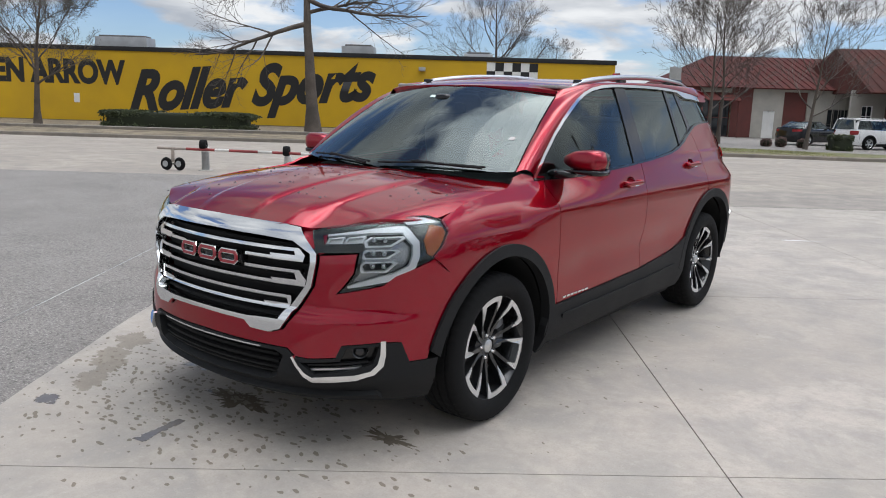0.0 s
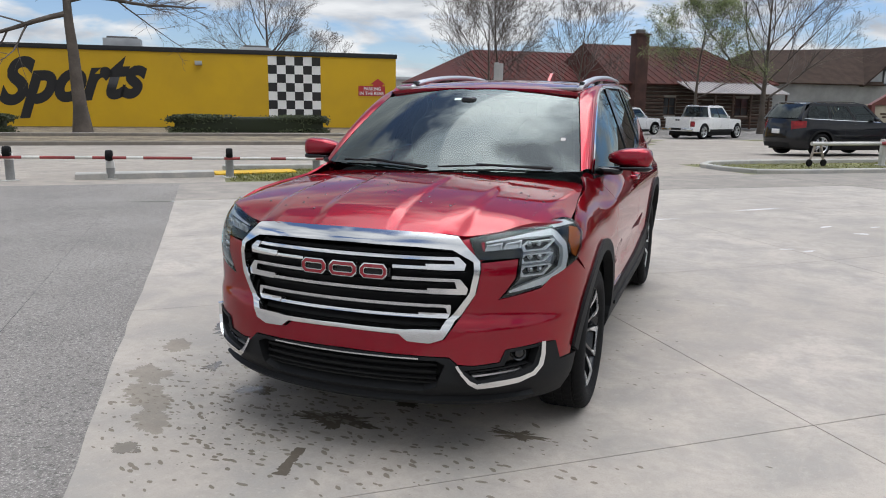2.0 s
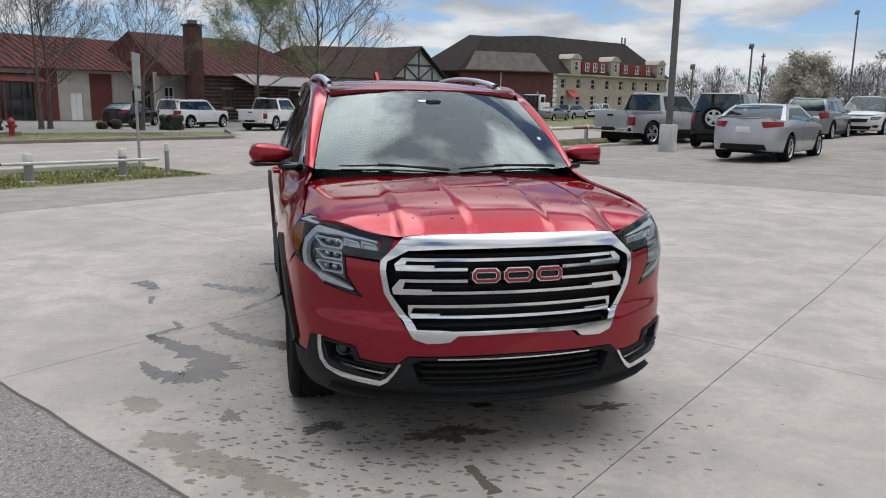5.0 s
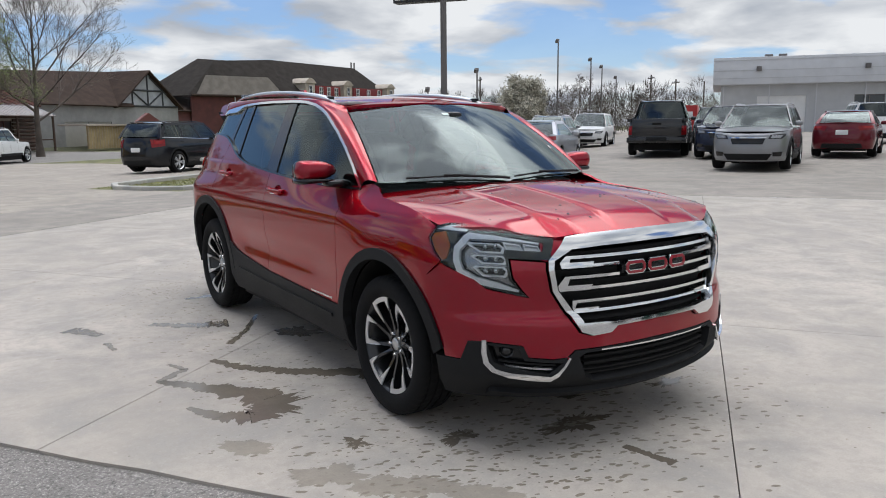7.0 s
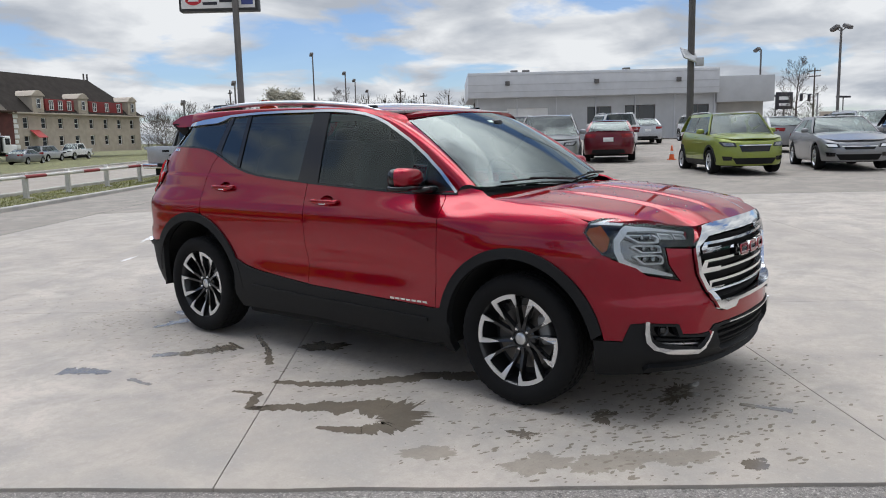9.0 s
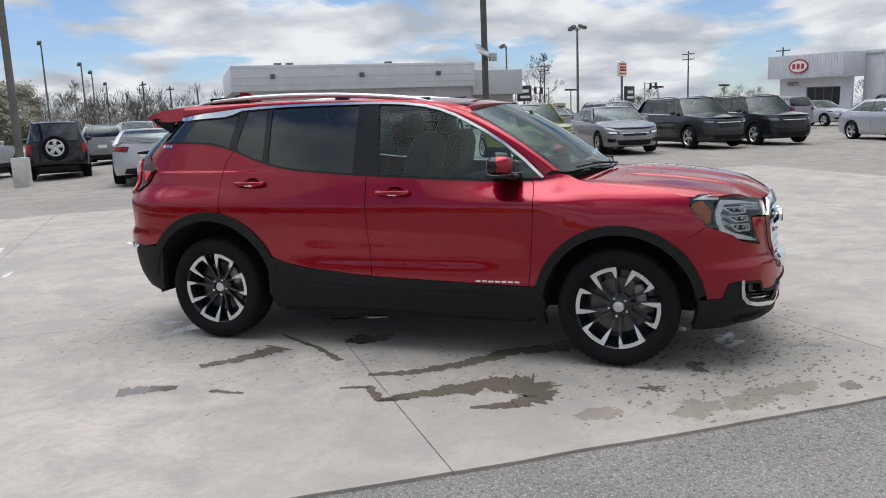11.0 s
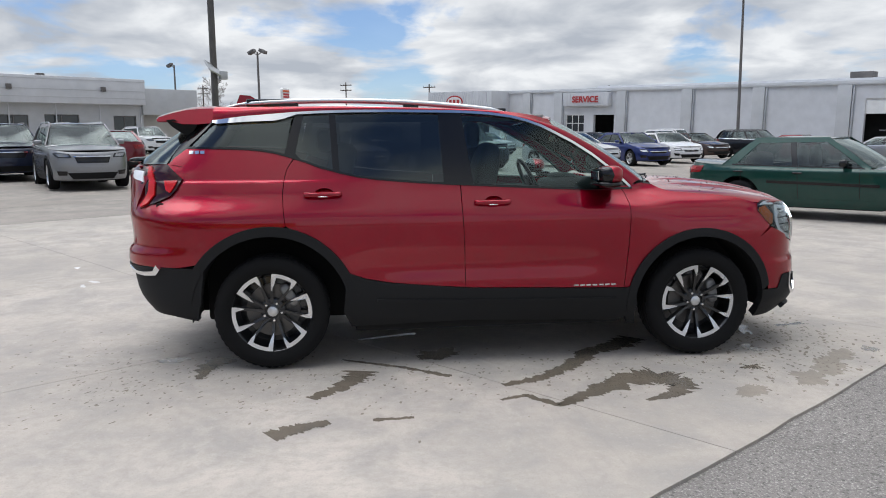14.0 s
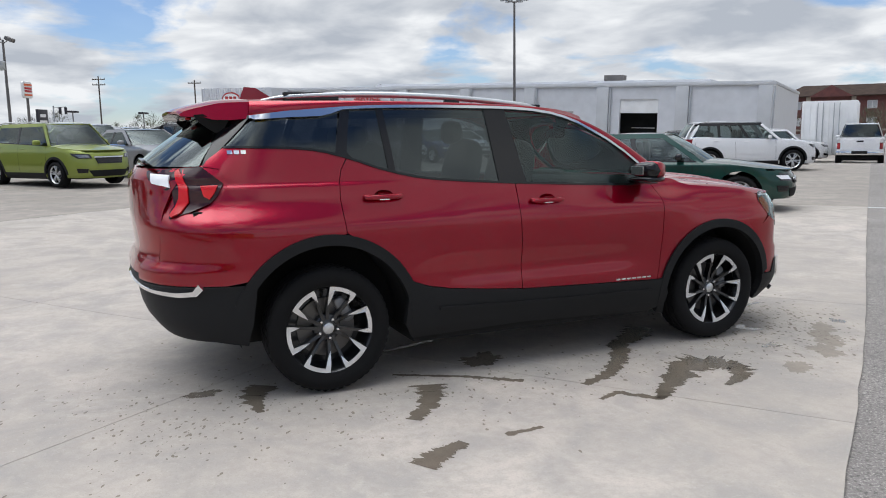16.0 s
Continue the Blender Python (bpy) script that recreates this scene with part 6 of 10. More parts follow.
PARKED_RED = glowless_lens("parked_tail_window", (0.30, 0.008, 0.010), 0.12, 0.0)
PARKED_TAIL = glowless_lens("parked_tail_lamp", (0.20, 0.008, 0.010), 0.1, 0.0)
STYLES = {  # length, half width, height, wheelbase, tyre radius, hood at nose and cowl, belt front and rear, cowl, screen top, roof end, cabin end, tail top
    "sedan": (4.75, 0.91, 1.45, 2.75, 0.33, 0.74, 0.97, 0.96, 1.01, -0.98, -0.18, 0.85, 1.65, 1.04),
    "coupe": (4.5, 0.88, 1.39, 2.62, 0.33, 0.72, 0.95, 0.94, 1.00, -0.85, -0.05, 0.98, 1.72, 1.04),
    "old_sedan": (4.75, 0.88, 1.39, 2.74, 0.32, 0.70, 0.89, 0.87, 0.90, -0.88, -0.16, 0.98, 1.56, 0.95),
    "suv": (4.70, 0.93, 1.66, 2.75, 0.36, 0.93, 1.08, 1.07, 1.16, -1.02, -0.40, 1.75, 2.16, 1.16),
    "hatch": (4.14, 0.90, 1.60, 2.57, 0.32, 0.86, 1.03, 1.02, 1.12, -0.98, -0.50, 1.50, 1.88, 1.12),
    "van": (5.15, 0.99, 1.74, 3.0, 0.35, 0.86, 1.06, 1.03, 1.10, -1.45, -0.55, 2.10, 2.42, 1.10),
    "box": (4.75, 0.93, 1.80, 2.9, 0.39, 1.10, 1.16, 1.14, 1.18, -0.80, -0.55, 2.05, 2.20, 1.18),
    "wagon": (5.1, 0.96, 1.72, 2.99, 0.36, 1.02, 1.10, 1.09, 1.12, -0.95, -0.40, 2.20, 2.40, 1.12),
    "pickup": (5.80, 1.00, 1.90, 3.6, 0.43, 1.08, 1.20, 1.19, 1.24, -1.12, -0.55, 0.90, 1.12, 1.24)}


def low_wheel(parent, x, y, r, sg, cache={}):
    """A tyre with a five-spoked rim; all share their meshes."""
    if not cache:
        t = lathe("tyre", [(0.68, 0.10), (0.80, 0.13), (0.92, 0.125), (0.99, 0.09), (1.0, 0.0), (0.99, -0.09), (0.92, -0.125), (0.68, -0.10)], RUBBER, None, 28)
        b = lathe("rim_barrel", [(0.70, 0.10), (0.67, 0.08), (0.64, -0.02), (0.0, -0.03)], DARK_ALLOY, None, 24)
        bm = bmesh.new()
        for k in range(10):
            a = 2 * math.pi * (k // 2) / 5 + (0.17 if k % 2 else -0.17)
            add_box(bm, (0.04, -0.050, 0.10), (0.095, 0.050, 0.66), 0.012, Matrix.Rotation(a, 4, "X"))
        for k in range(24):
            q4 = [bm.verts.new((x, r * math.sin(a), r * math.cos(a))) for a in (math.pi * k / 12, math.pi * (k + 1) / 12) for x, r in ((0.085, 0.63), (0.112, 0.70))]
            bm.faces.new((q4[0], q4[1], q4[3], q4[2]))
        add_box(bm, (0.03, -0.14, -0.14), (0.085, 0.14, 0.14), 0.03)
        s = part("spokes", bm, SATIN, None, smooth=40)
        cache.update(t=t.data, b=b.data, s=s.data)
        for o in (t, b, s):
            bpy.data.objects.remove(o)
    w = new("wheel", cache["t"]); w.parent = parent
    w.matrix_basis = pose(sg * x, y, r, random.uniform(0, 70), 0, 0 if sg > 0 else 180) @ Matrix.Diagonal((1.0, r, r, 1))
    for key, nm in (("b", "rim_barrel"), ("s", "spokes")):
        o = new(nm, cache[key]); o.parent = w


def parked_car(name, style, paint, x, y, heading, label, step=0.16, tail_red=True, roof_paint=None, plate=True):
    """heading: degrees of the way the nose points, from +x."""
    L, W, H, wb, r, hf, hc, bf, br, yA, yB, yC, yD, tail = STYLES[style]
    root = thing(name, label, "pickup" if style == "pickup" else "car", pose(x, y, ground_xy(x, y) + 0.0, 0, 0, heading + 90))
    mat = PAINTS[paint]
    h2 = L / 2
    wz = curve([(0.15, W * 0.88), (0.30, W * 0.965), (0.55, W), (0.80, W * 0.995), (bf, W * 0.955), (bf + 0.12, W * 0.90), (H, W * 0.70), (H + 0.2, W * 0.6)])
    width = lambda yy, z: wz(z) * (1 - 0.05 * smoothstep(h2 * 0.45, h2, abs(yy)))
    up = H > 1.55
    nose = curve([(0.15, 0.62), (0.30, 0.74), (0.50, 0.76), (hf - 0.08, 0.72), (hf, 0.66), (hf + 0.15, 0.45), (H, 0.3)])
    rear = curve([(0.15, 0.50), (0.32, 0.66), (0.55, 0.70), (0.80, 0.68), (tail, 0.62 if not up else 0.60), (H, 0.15)])
    sh = Shell(width, nose, rear, -h2 + 0.76, h2 - 0.70, 2.6, 3.2 if not style in ("pickup", "box") else 5)
    fa, ra = -h2 + 0.90 + (0.05 if up else 0), -h2 + 0.90 + (0.05 if up else 0) + wb
    bed = style == "pickup"
    gb = 0.44 if style in ("pickup", "box") else 0.24

    def top(yy):
        if yy < yA:
            return hf + (hc - hf) * smoothstep(-h2 - 0.2, yA, yy) ** 0.8 - 0.03
        if yy < yD:
            return bf + (br - bf) * (yy - yA) / (yD - yA)
        return br + (tail - br) * min(1, (yy - yD) / max(0.2, h2 - yD)) 
    A = lambda yy, z: sh.y(yy, z)
    R = r + 0.075
    for sg in (1, -1):
        bottom = [(0.0, gb - 0.02)]
        for c in (fa, ra):
            ring = arc(c, r, R, 195, -15, 16)
            bottom += [(A(yy, 0.5), max(gb, z)) for yy, z in ring if z > 0.2]
        bottom += [(sh.end, gb + 0.06)]
        tops = [(sh.end, top(h2) )] + [(A(yy, 0.9), top(yy)) for yy in np.linspace(h2 - 0.12, -h2 + 0.14, 26)] + [(0.0, top(-h2))]
        panel("body_side", [(sg * a, z) for a, z in bottom + tops], sh, mat, root, step=step, depth=0.03)
        # lamps
        lamp_o = [(sg * sh.x(W * 0.50), hf - 0.15), (sg * sh.x(W * 0.80), hf - 0.15), (sg * A(-h2 + 0.40, 0.8), hf - 0.06), (sg * A(-h2 + 0.40, 0.8), hf - 0.02), (sg * sh.x(W * 0.55), hf - 0.05)]
        unit = panel("headlamp", lamp_o, sh, DARK_ALLOY, root, step=step, off=0.008, depth=0.02)
        panel("reflector", [(sg * sh.x(W * 0.56), hf - 0.13), (sg * sh.x(W * 0.78), hf - 0.125), (sg * sh.x(W * 0.84), hf - 0.055), (sg * sh.x(W * 0.60), hf - 0.065)], sh, LAMP_INNER if up else LAMP_GUIDE, unit, step=step, off=0.013, depth=0.01)
        panel("fog_recess", [(sg * sh.x(W * 0.62), 0.46), (sg * sh.x(W * 0.84), 0.47), (sg * sh.x(W * 0.82), 0.36), (sg * sh.x(W * 0.64), 0.36)], sh, GLOSS_BLACK, root, step=step, off=0.008, depth=0.02)
        tz = tail - 0.06 if not bed else 1.02
        if up or bed:
            tl = [(sh.end - W * 0.62, tz), (A(h2 - 0.42, 0.9), tz + 0.0), (A(h2 - 0.40, 0.9), tz - 0.20), (sh.end - W * 0.68, tz - 0.26)]
            if style in ("box", "pickup"):
                tl = [(sh.end - W * 0.80, tz), (A(h2 - 0.30, 0.9), tz), (A(h2 - 0.30, 0.9), tz - 0.30), (sh.end - W * 0.80, tz - 0.30)]
        else:
            tl = [(sh.end - W * 0.50, tz - 0.02), (A(h2 - 0.45, 0.9), tz - 0.01), (A(h2 - 0.42, 0.9), tz - 0.12), (sh.end - W * 0.55, tz - 0.16)]
        back_lamp = panel("tail_lamp", [(sg * a, z) for a, z in tl], sh, PARKED_TAIL, root, step=step, off=0.012, depth=0.02)
        ca, cz = sum(p[0] for p in tl) / len(tl), sum(p[1] for p in tl) / len(tl)
        panel("lamp_window", [(sg * (ca + (a - ca) * 0.55), cz + (z - cz) * 0.42 + 0.02) for a, z in tl], sh, PARKED_RED, back_lamp, step=step, off=0.017, depth=0.01)
        # windows on the flank
        zr = H - 0.085
        lo = lambda yy: top(yy) + 0.02
        glass_out = [(yA + 0.16, lo(yA)), (yB + 0.05, zr), (yC - 0.02, zr), (yD - 0.18, lo(yD) + 0.02)]
        n = 3 if (style in ("suv", "van", "wagon", "box")) else (1 if style == "coupe" else 2)
        cuts = np.linspace(0, 1, n + 1)
        for k in range(n):
            def pt(t, hi):
                t0 = (glass_out[0][0] * (1 - t) + glass_out[3][0] * t, 0)
                t1 = (glass_out[1][0] * (1 - t) + glass_out[2][0] * t, zr)
                return t1 if hi else (t0[0], lo(t0[0]))
            g = 0.012
            a0, a1 = cuts[k] + g, cuts[k + 1] - g
            poly = [pt(a0, False), pt(a0, True), pt((a0 + a1) / 2, True), pt(a1, True), pt(a1, False), pt((a0 + a1) / 2, False)]
            panel("window_pane", [(sg * A(yy, 0.9), z) for yy, z in poly], sh, CAR_GLASS, root, step=step, off=-0.004, depth=0)
            if k:
                c0, c1 = pt(cuts[k], False), pt(cuts[k], True)
                panel("window_post", [(sg * A(yy, 0.9), z) for yy, z in ribbon([c0, c1], 0.09)], sh, GLOSS_BLACK, root, step=step, off=0.0, depth=0.01)
        # painted pillars and cant rail
        wA = 0.08
        panel("pillar", [(sg * A(yy, 0.9), z) for yy, z in ribbon([(yA + 0.06, lo(yA) - 0.03), ((yA + yB) / 2 + 0.08, (lo(yA) + zr) / 2 + 0.03), (yB + 0.02, zr + 0.02)], wA)], sh, mat, root, step=step, off=0.002, depth=0.02)
        rear_w = 0.16 if style in ("sedan", "coupe", "old_sedan", "pickup") else 0.14
        panel("pillar", [(sg * A(yy, 0.9), z) for yy, z in [(yC - 0.03, zr + 0.02), (yC + rear_w, zr - 0.01), (yD + 0.05, lo(yD) - 0.03), (yD - 0.20, lo(yD) - 0.03)]], sh, mat, root, step=step, off=0.002, depth=0.02)
        panel("cant_rail", [(sg * A(yy, 0.9), z) for yy, z in [(yB - 0.06, zr - 0.005), (yC + 0.14, zr - 0.02), (yC + 0.10, H - 0.01), (yB + 0.02, H - 0.01)]], sh, PAINTS[roof_paint or paint], root, step=step, off=0.0, depth=0.02)
        panel("door_gap", [(sg * A(yy, 0.9), z) for yy, z in ribbon([((yA + yD) / 2 - 0.1, 0.36), ((yA + yD) / 2 - 0.06, lo((yA + yD) / 2) - 0.03)], 0.012)], sh, VOID_BLACK, root, step=step, off=0.002, depth=0)
        panel("sill_trim", [(sg * A(yy, 0.5), z) for yy, z in [(fa + R + 0.02, gb - 0.02), (ra - R - 0.02, gb - 0.02), (ra - R - 0.04, gb + 0.12), (fa + R + 0.04, gb + 0.12)]], sh, PLASTIC if (up or bed) else mat, root, step=step, off=0.008, depth=0.02)
        if up or bed:
            for c in (fa, ra):
                panel("arch_trim", [(sg * A(yy, 0.5), z) for yy, z in arc(c, r, R + 0.05, 0, 180, 14) + arc(c, r, R - 0.01, 180, 0, 14)], sh, PLASTIC if style != "pickup" else mat, root, step=step, off=0.012, depth=0.03)
        for gy in ((yA + 0.18,) if style == "coupe" else (yA + 0.18, yD - 0.35)):
            panel("door_gap", [(sg * A(yy, 0.9), z) for yy, z in ribbon([(gy, 0.40), (gy + 0.02, lo(gy) - 0.04)], 0.012)], sh, VOID_BLACK, root, step=step, off=0.002, depth=0)
        panel("side_moulding", [(sg * A(yy, 0.6), z) for yy, z in ribbon([(fa + R + 0.10, 0.60), ((fa + ra) / 2, 0.615), (ra - R - 0.10, 0.63)], 0.045)], sh, GLOSS_BLACK if style == "old_sedan" else mat, root, step=step, off=0.010, depth=0.012)
        panel("belt_strip", [(sg * A(yy, 0.9), z) for yy, z in ribbon([(yA + 0.14, lo(yA) - 0.012), ((yA + yD) / 2, lo((yA + yD) / 2) - 0.012), (yD - 0.16, lo(yD) - 0.005)], 0.018)], sh, GLOSS_BLACK if style in ("old_sedan", "hatch", "box") else CHROME, root, step=step, off=0.006, depth=0.01)
        hx = wz(top(0.0) - 0.10)
        for hy in (yA + 1.15, yA + 2.15)[: 1 if style == "coupe" else 2]:
            if hy < yD - 0.2:
                soft_box("door_handle", (sg * (hx + 0.004), hy, top(hy) - 0.10), (0.03, 0.18, 0.03), mat if style != "old_sedan" else GLOSS_BLACK, root, 3, n=(10, 6))
        mir = soft_box("door_mirror", (sg * (wz(bf) + 0.10), yA + 0.42, bf + 0.09), (0.20, 0.12, 0.13), mat if style != "old_sedan" else GLOSS_BLACK, root, 3.2, n=(14, 8))
        for c in (fa, ra):
            low_wheel(root, W - 0.125, c, r, sg)
    # hood and rear deck
    def cap(name, y0, y1, crown, material_, zoff=0.0):
        half = [(sh(A(yy, top(yy)), top(yy))[0] - 0.004, yy) for yy in np.linspace(y0, y1, 12)]
        poly = [(0, y0 if y0 > -h2 + 0.3 else -h2 + 0.06)] + half + [(0, y1 if y1 < h2 - 0.3 else h2 - 0.03)]
        if y0 < -h2 + 0.3:
            poly = [(0, -h2 + 0.07), (W * 0.35, -h2 + 0.09), (W * 0.6, -h2 + 0.17)] + half[1:] + [(0, y1)]
        f = lambda xx, yy: (xx, yy, top(yy) + crown * (1 - min(1, abs(xx) / (W * 0.95)) ** 2.4) + zoff)
        return panel(name, poly + [(-a, b) for a, b in poly[::-1] if a > 1e-6], f, material_, root, step=step, depth=0.02)
    cap("hood", -h2 + 0.22, yA + 0.12, 0.055, mat)
    if not up and not bed:
        cap("trunk_lid", yD - 0.10, h2 - 0.14, 0.035, mat)
    elif bed:
        bm = bmesh.new()
        add_box(bm, (-W + 0.12, yD + 0.10, 0.62), (W - 0.12, h2 - 0.16, 0.66))
        part("bed_floor", bm, VOID_BLACK, root)
        for sg in (1, -1):
            box("bed_rail", (sg * (W - 0.16), yD, top(2) - 0.09), (sg * (W - 0.03), h2 - 0.06, top(2) + 0.012), mat, root, 0.012)
        box("tailgate", (-W + 0.21, h2 - 0.10, 0.68), (W - 0.21, h2 + 0.012, top(h2) + 0.012), mat, root, 0.02)
        box("step_bumper", (-W + 0.04, h2 - 0.10, 0.46), (W - 0.04, h2 + 0.10, 0.64), CHROME if paint != "dark" else DARK_ALLOY, root, 0.03)
        box("tailgate_handle", (-0.14, h2 + 0.008, 1.05), (0.14, h2 + 0.022, 1.12), VOID_BLACK, root, 0.004)
        box("bumper_pad", (-0.32, h2 + 0.09, 0.52), (0.32, h2 + 0.112, 0.65), PLASTIC, root, 0.006)
        box("cab_back", (-W + 0.17, yD - 0.14, 1.0), (W - 0.17, yD - 0.04, top(yD) + 0.03), mat, root, 0.02)
    # roof, screens
    rw = wz(H - 0.01)
    rf = lambda xx, yy: (xx, yy, H - 0.012 + 0.022 * (1 - min(1, abs(xx) / rw) ** 2.2) - 0.03 * smoothstep(yB + 0.35, yB - 0.05, yy) - 0.035 * smoothstep(yC - 0.4, yC + 0.15, yy))
    panel("roof", [(-rw, yB + 0.02), (0, yB - 0.03), (rw, yB + 0.02), (rw, yC + 0.10), (0, yC + 0.14), (-rw, yC + 0.10)], rf, PAINTS[roof_paint or paint], root, step=step, depth=0.02)

    def sheet(y0, z0, y1, z1, bow0, bow1):
        def f(xx, v):
            w0, w1 = wz(z0) * 0.965, rw * 0.985
            w = w0 + (w1 - w0) * v
            s = xx
            return (s * w, y0 + (y1 - y0) * v + s * s * (bow0 + (bow1 - bow0) * v), z0 + (z1 - z0) * v + 0.03 * 4 * v * (1 - v))
        return f
    panel("windscreen", [(-0.97, 0), (0.97, 0), (0.95, 1), (-0.95, 1)], sheet(yA - 0.10, hc + 0.0, yB - 0.02, H - 0.04, 0.16, 0.05), CAR_GLASS, root, step=0.2, depth=0)
    zb = lo(yD) - 0.01
    panel("rear_screen", [(-0.92, 0.03), (0.92, 0.03), (0.92, 1), (-0.92, 1)], sheet(yD + (0.06 if up or bed else 0.10), zb, yC + 0.14, H - 0.05, -0.10, -0.04), CAR_GLASS if not up else PRIVACY_GLASS, root, step=0.2, depth=0)
    for sg in (1, -1):
        if not bed and style != "box":
            panel("screen_surround", [(sg * 0.90, -0.05), (sg * 1.03, -0.05), (sg * 1.03, 1.02), (sg * 0.90, 1.02)], sheet(yD + (0.06 if up else 0.10), zb, yC + 0.14, H - 0.05, -0.10, -0.04), mat, root, step=0.2, off=0.006, depth=0.02)
    # face: grille, intake, plates
    gz = hf - 0.10
    panel("grille", [(sh.x(-W * 0.45), gz), (sh.x(W * 0.45), gz), (sh.x(W * 0.38), gz - (0.10 if not up else 0.18)), (sh.x(-W * 0.38), gz - (0.10 if not up else 0.18))], sh, GLOSS_BLACK, root, step=step, off=0.010, depth=0.02)
    panel("grille_bar", ribbon([(sh.x(-W * 0.46), gz - 0.02), (0, gz - 0.02), (sh.x(W * 0.46), gz - 0.02)], 0.025), sh, CHROME, root, step=step, off=0.018, depth=0.01)
    panel("lower_intake", [(sh.x(-W * 0.62), 0.42), (sh.x(W * 0.62), 0.42), (sh.x(W * 0.52), 0.27), (sh.x(-W * 0.52), 0.27)], sh, VOID_BLACK, root, step=step, off=0.010, depth=0.02)
    if plate and not bed:
        c = sh(sh.end, 0.78)
        box("plate", (-0.17, c[1] - 0.02, 0.70), (0.17, c[1] + 0.022, 0.84), WHITE_PAINT, root, 0.004)
        panel("bumper_insert", [((sh.end - W * 0.70), 0.30), (sh.end, 0.28), (sh.end, 0.43), ((sh.end - W * 0.62), 0.43)], sh, PLASTIC, root, step=step, off=0.012, depth=0.02)
        panel("bumper_insert", [(-(sh.end - W * 0.70), 0.30), (-sh.end, 0.28), (-sh.end, 0.43), (-(sh.end - W * 0.62), 0.43)], sh, PLASTIC, root, step=step, off=0.012, depth=0.02)
    if up and style != "van":
        for sg in (1, -1):
            tube("roof_rail", [(sg * (rw - 0.02), yy, H + 0.03 - 0.04 * (abs(t - 0.5) * 2) ** 6) for t, yy in zip(np.linspace(0, 1, 9), np.linspace(yB + 0.2, yC, 9))], 0.018, DARK_ALLOY if paint in ("navy", "dark", "black") else SATIN, root, 6)
    # dark insides: pan, seats
    bm = bmesh.new()
    add_box(bm, (-W + 0.26, -h2 + 0.35, 0.20), (W - 0.26, h2 - 0.35, min(hf, tail) - 0.12))
    add_box(bm, (-W + 0.10, fa + R + 0.06, 0.2), (W - 0.10, ra - R - 0.06, bf - 0.08))
    part("inner_body", bm, VOID_BLACK, root)
    for sx in (0.36, -0.36):
        soft_box("front_seat", (sx, yA + 1.25, bf + 0.10), (0.46, 0.16, 0.52), TRIM_CLOTH, root, 3, n=(12, 8))
    if not bed:
        soft_box("rear_seat", (0, min(yD - 0.35, yA + 2.2), bf + 0.06), (1.2, 0.16, 0.40), TRIM_CLOTH, root, 3, n=(12, 8))
    soft_box("dashboard", (0, yA + 0.35, bf - 0.04), (1.3, 0.5, 0.14), DASH_MAT, root, 3, n=(12, 8))
    return root


def at_lot(p, q):
    return xy(p, q)


ROW = 217
random.seed(3)
parked_car("sedan", "old_sedan", "green", *at_lot(1.12, -10.08), 221, "dark green older sedan parked on the lot")
parked_car("compact_crossover", "hatch", "lime", *at_lot(16.35, -8.0), 216, "lime green boxy compact car facing the lane")
parked_car("suv_car", "suv", "grey", *at_lot(17.9, -3.2), 207, "silver-grey SUV with dark grille facing the lane")
parked_car("sedan", "sedan", "grey", *at_lot(17.2, -11.4), 205, "grey mid-size sedan in the front row")
parked_car("suv_car", "suv", "dark", *at_lot(17.6, -14.7), 214, "charcoal SUV with roof rails in the front row")
parked_car("suv_car", "suv", "black", *at_lot(17.8, -17.6), 210, "black three-row SUV in the front row")
parked_car("sedan", "sedan", "silver", *at_lot(15.8, -22.1), 208, "silver compact sedan in the front row")
parked_car("sedan", "sedan", "blue", *at_lot(15.6, -26.2), 192, "dark blue compact sedan in the front row")
parked_car("sedan", "sedan", "white", *at_lot(16.3, -30.5), 188, "white sedan in the front row")
parked_car("sedan", "sedan", "brown", *at_lot(18.4, -37.2), 195, "dark brown sedan in the row")
parked_car("suv_car", "suv", "white", *at_lot(24.5, -22.2), 37, "white SUV seen from its tail", plate=False)
parked_car("sedan", "sedan", "maroon", *at_lot(23.7, -6.2), 24, "maroon sedan showing its tail")
parked_car("wagon_car", "suv", "navy", *at_lot(22.7, -2.6), 208, "dark blue wagon with roof rails")
parked_car("pickup", "pickup", "dark", *at_lot(24.6, -0.2), 37, "charcoal pickup truck with closed tailgate")
parked_car("pickup", "pickup", "silver", *at_lot(25.2, 9.3), 22, "silver crew-cab pickup with chrome bumper")
jeep = parked_car("off_roader", "box", "black", *at_lot(23.6, 6.0), 45, "black boxy off-roader with spare wheel")
coupe = parked_car("coupe", "coupe", "silver", *at_lot(17.3, 2.75), 37, "silver coupe with rear spoiler")
parked_car("minivan", "van", "white", *at_lot(37.0, 4.2), ROW, "white minivan facing the lane")
parked_car("suv_car", "suv", "grey", *at_lot(32.0, 5.2), 37, "grey SUV between the white van and the pickup")
parked_car("suv_car", "suv", "dark", *at_lot(33.5, -2.0), ROW, "dark SUV facing the lane beyond the pickup")
parked_car("sedan", "sedan", "silver", *at_lot(41.2, -11.7), 31, "silver sedan parked before the showroom")
parked_car("suv_car", "wagon", "white", *at_lot(34.5, -8.4), 37, "white large SUV behind the maroon sedan")
parked_car("suv_car", "suv", "white", *at_lot(1.6, -24.1), 240, "white SUV with black wheels by the lane", roof_paint="black")
parked_car("suv_car", "suv", "white", *at_lot(1.9, -38.0), 228, "white crossover beyond the other white SUV")
parked_car("pickup", "pickup", "white", *at_lot(-1.86, -38.0), 307, "white pickup truck showing its tail")
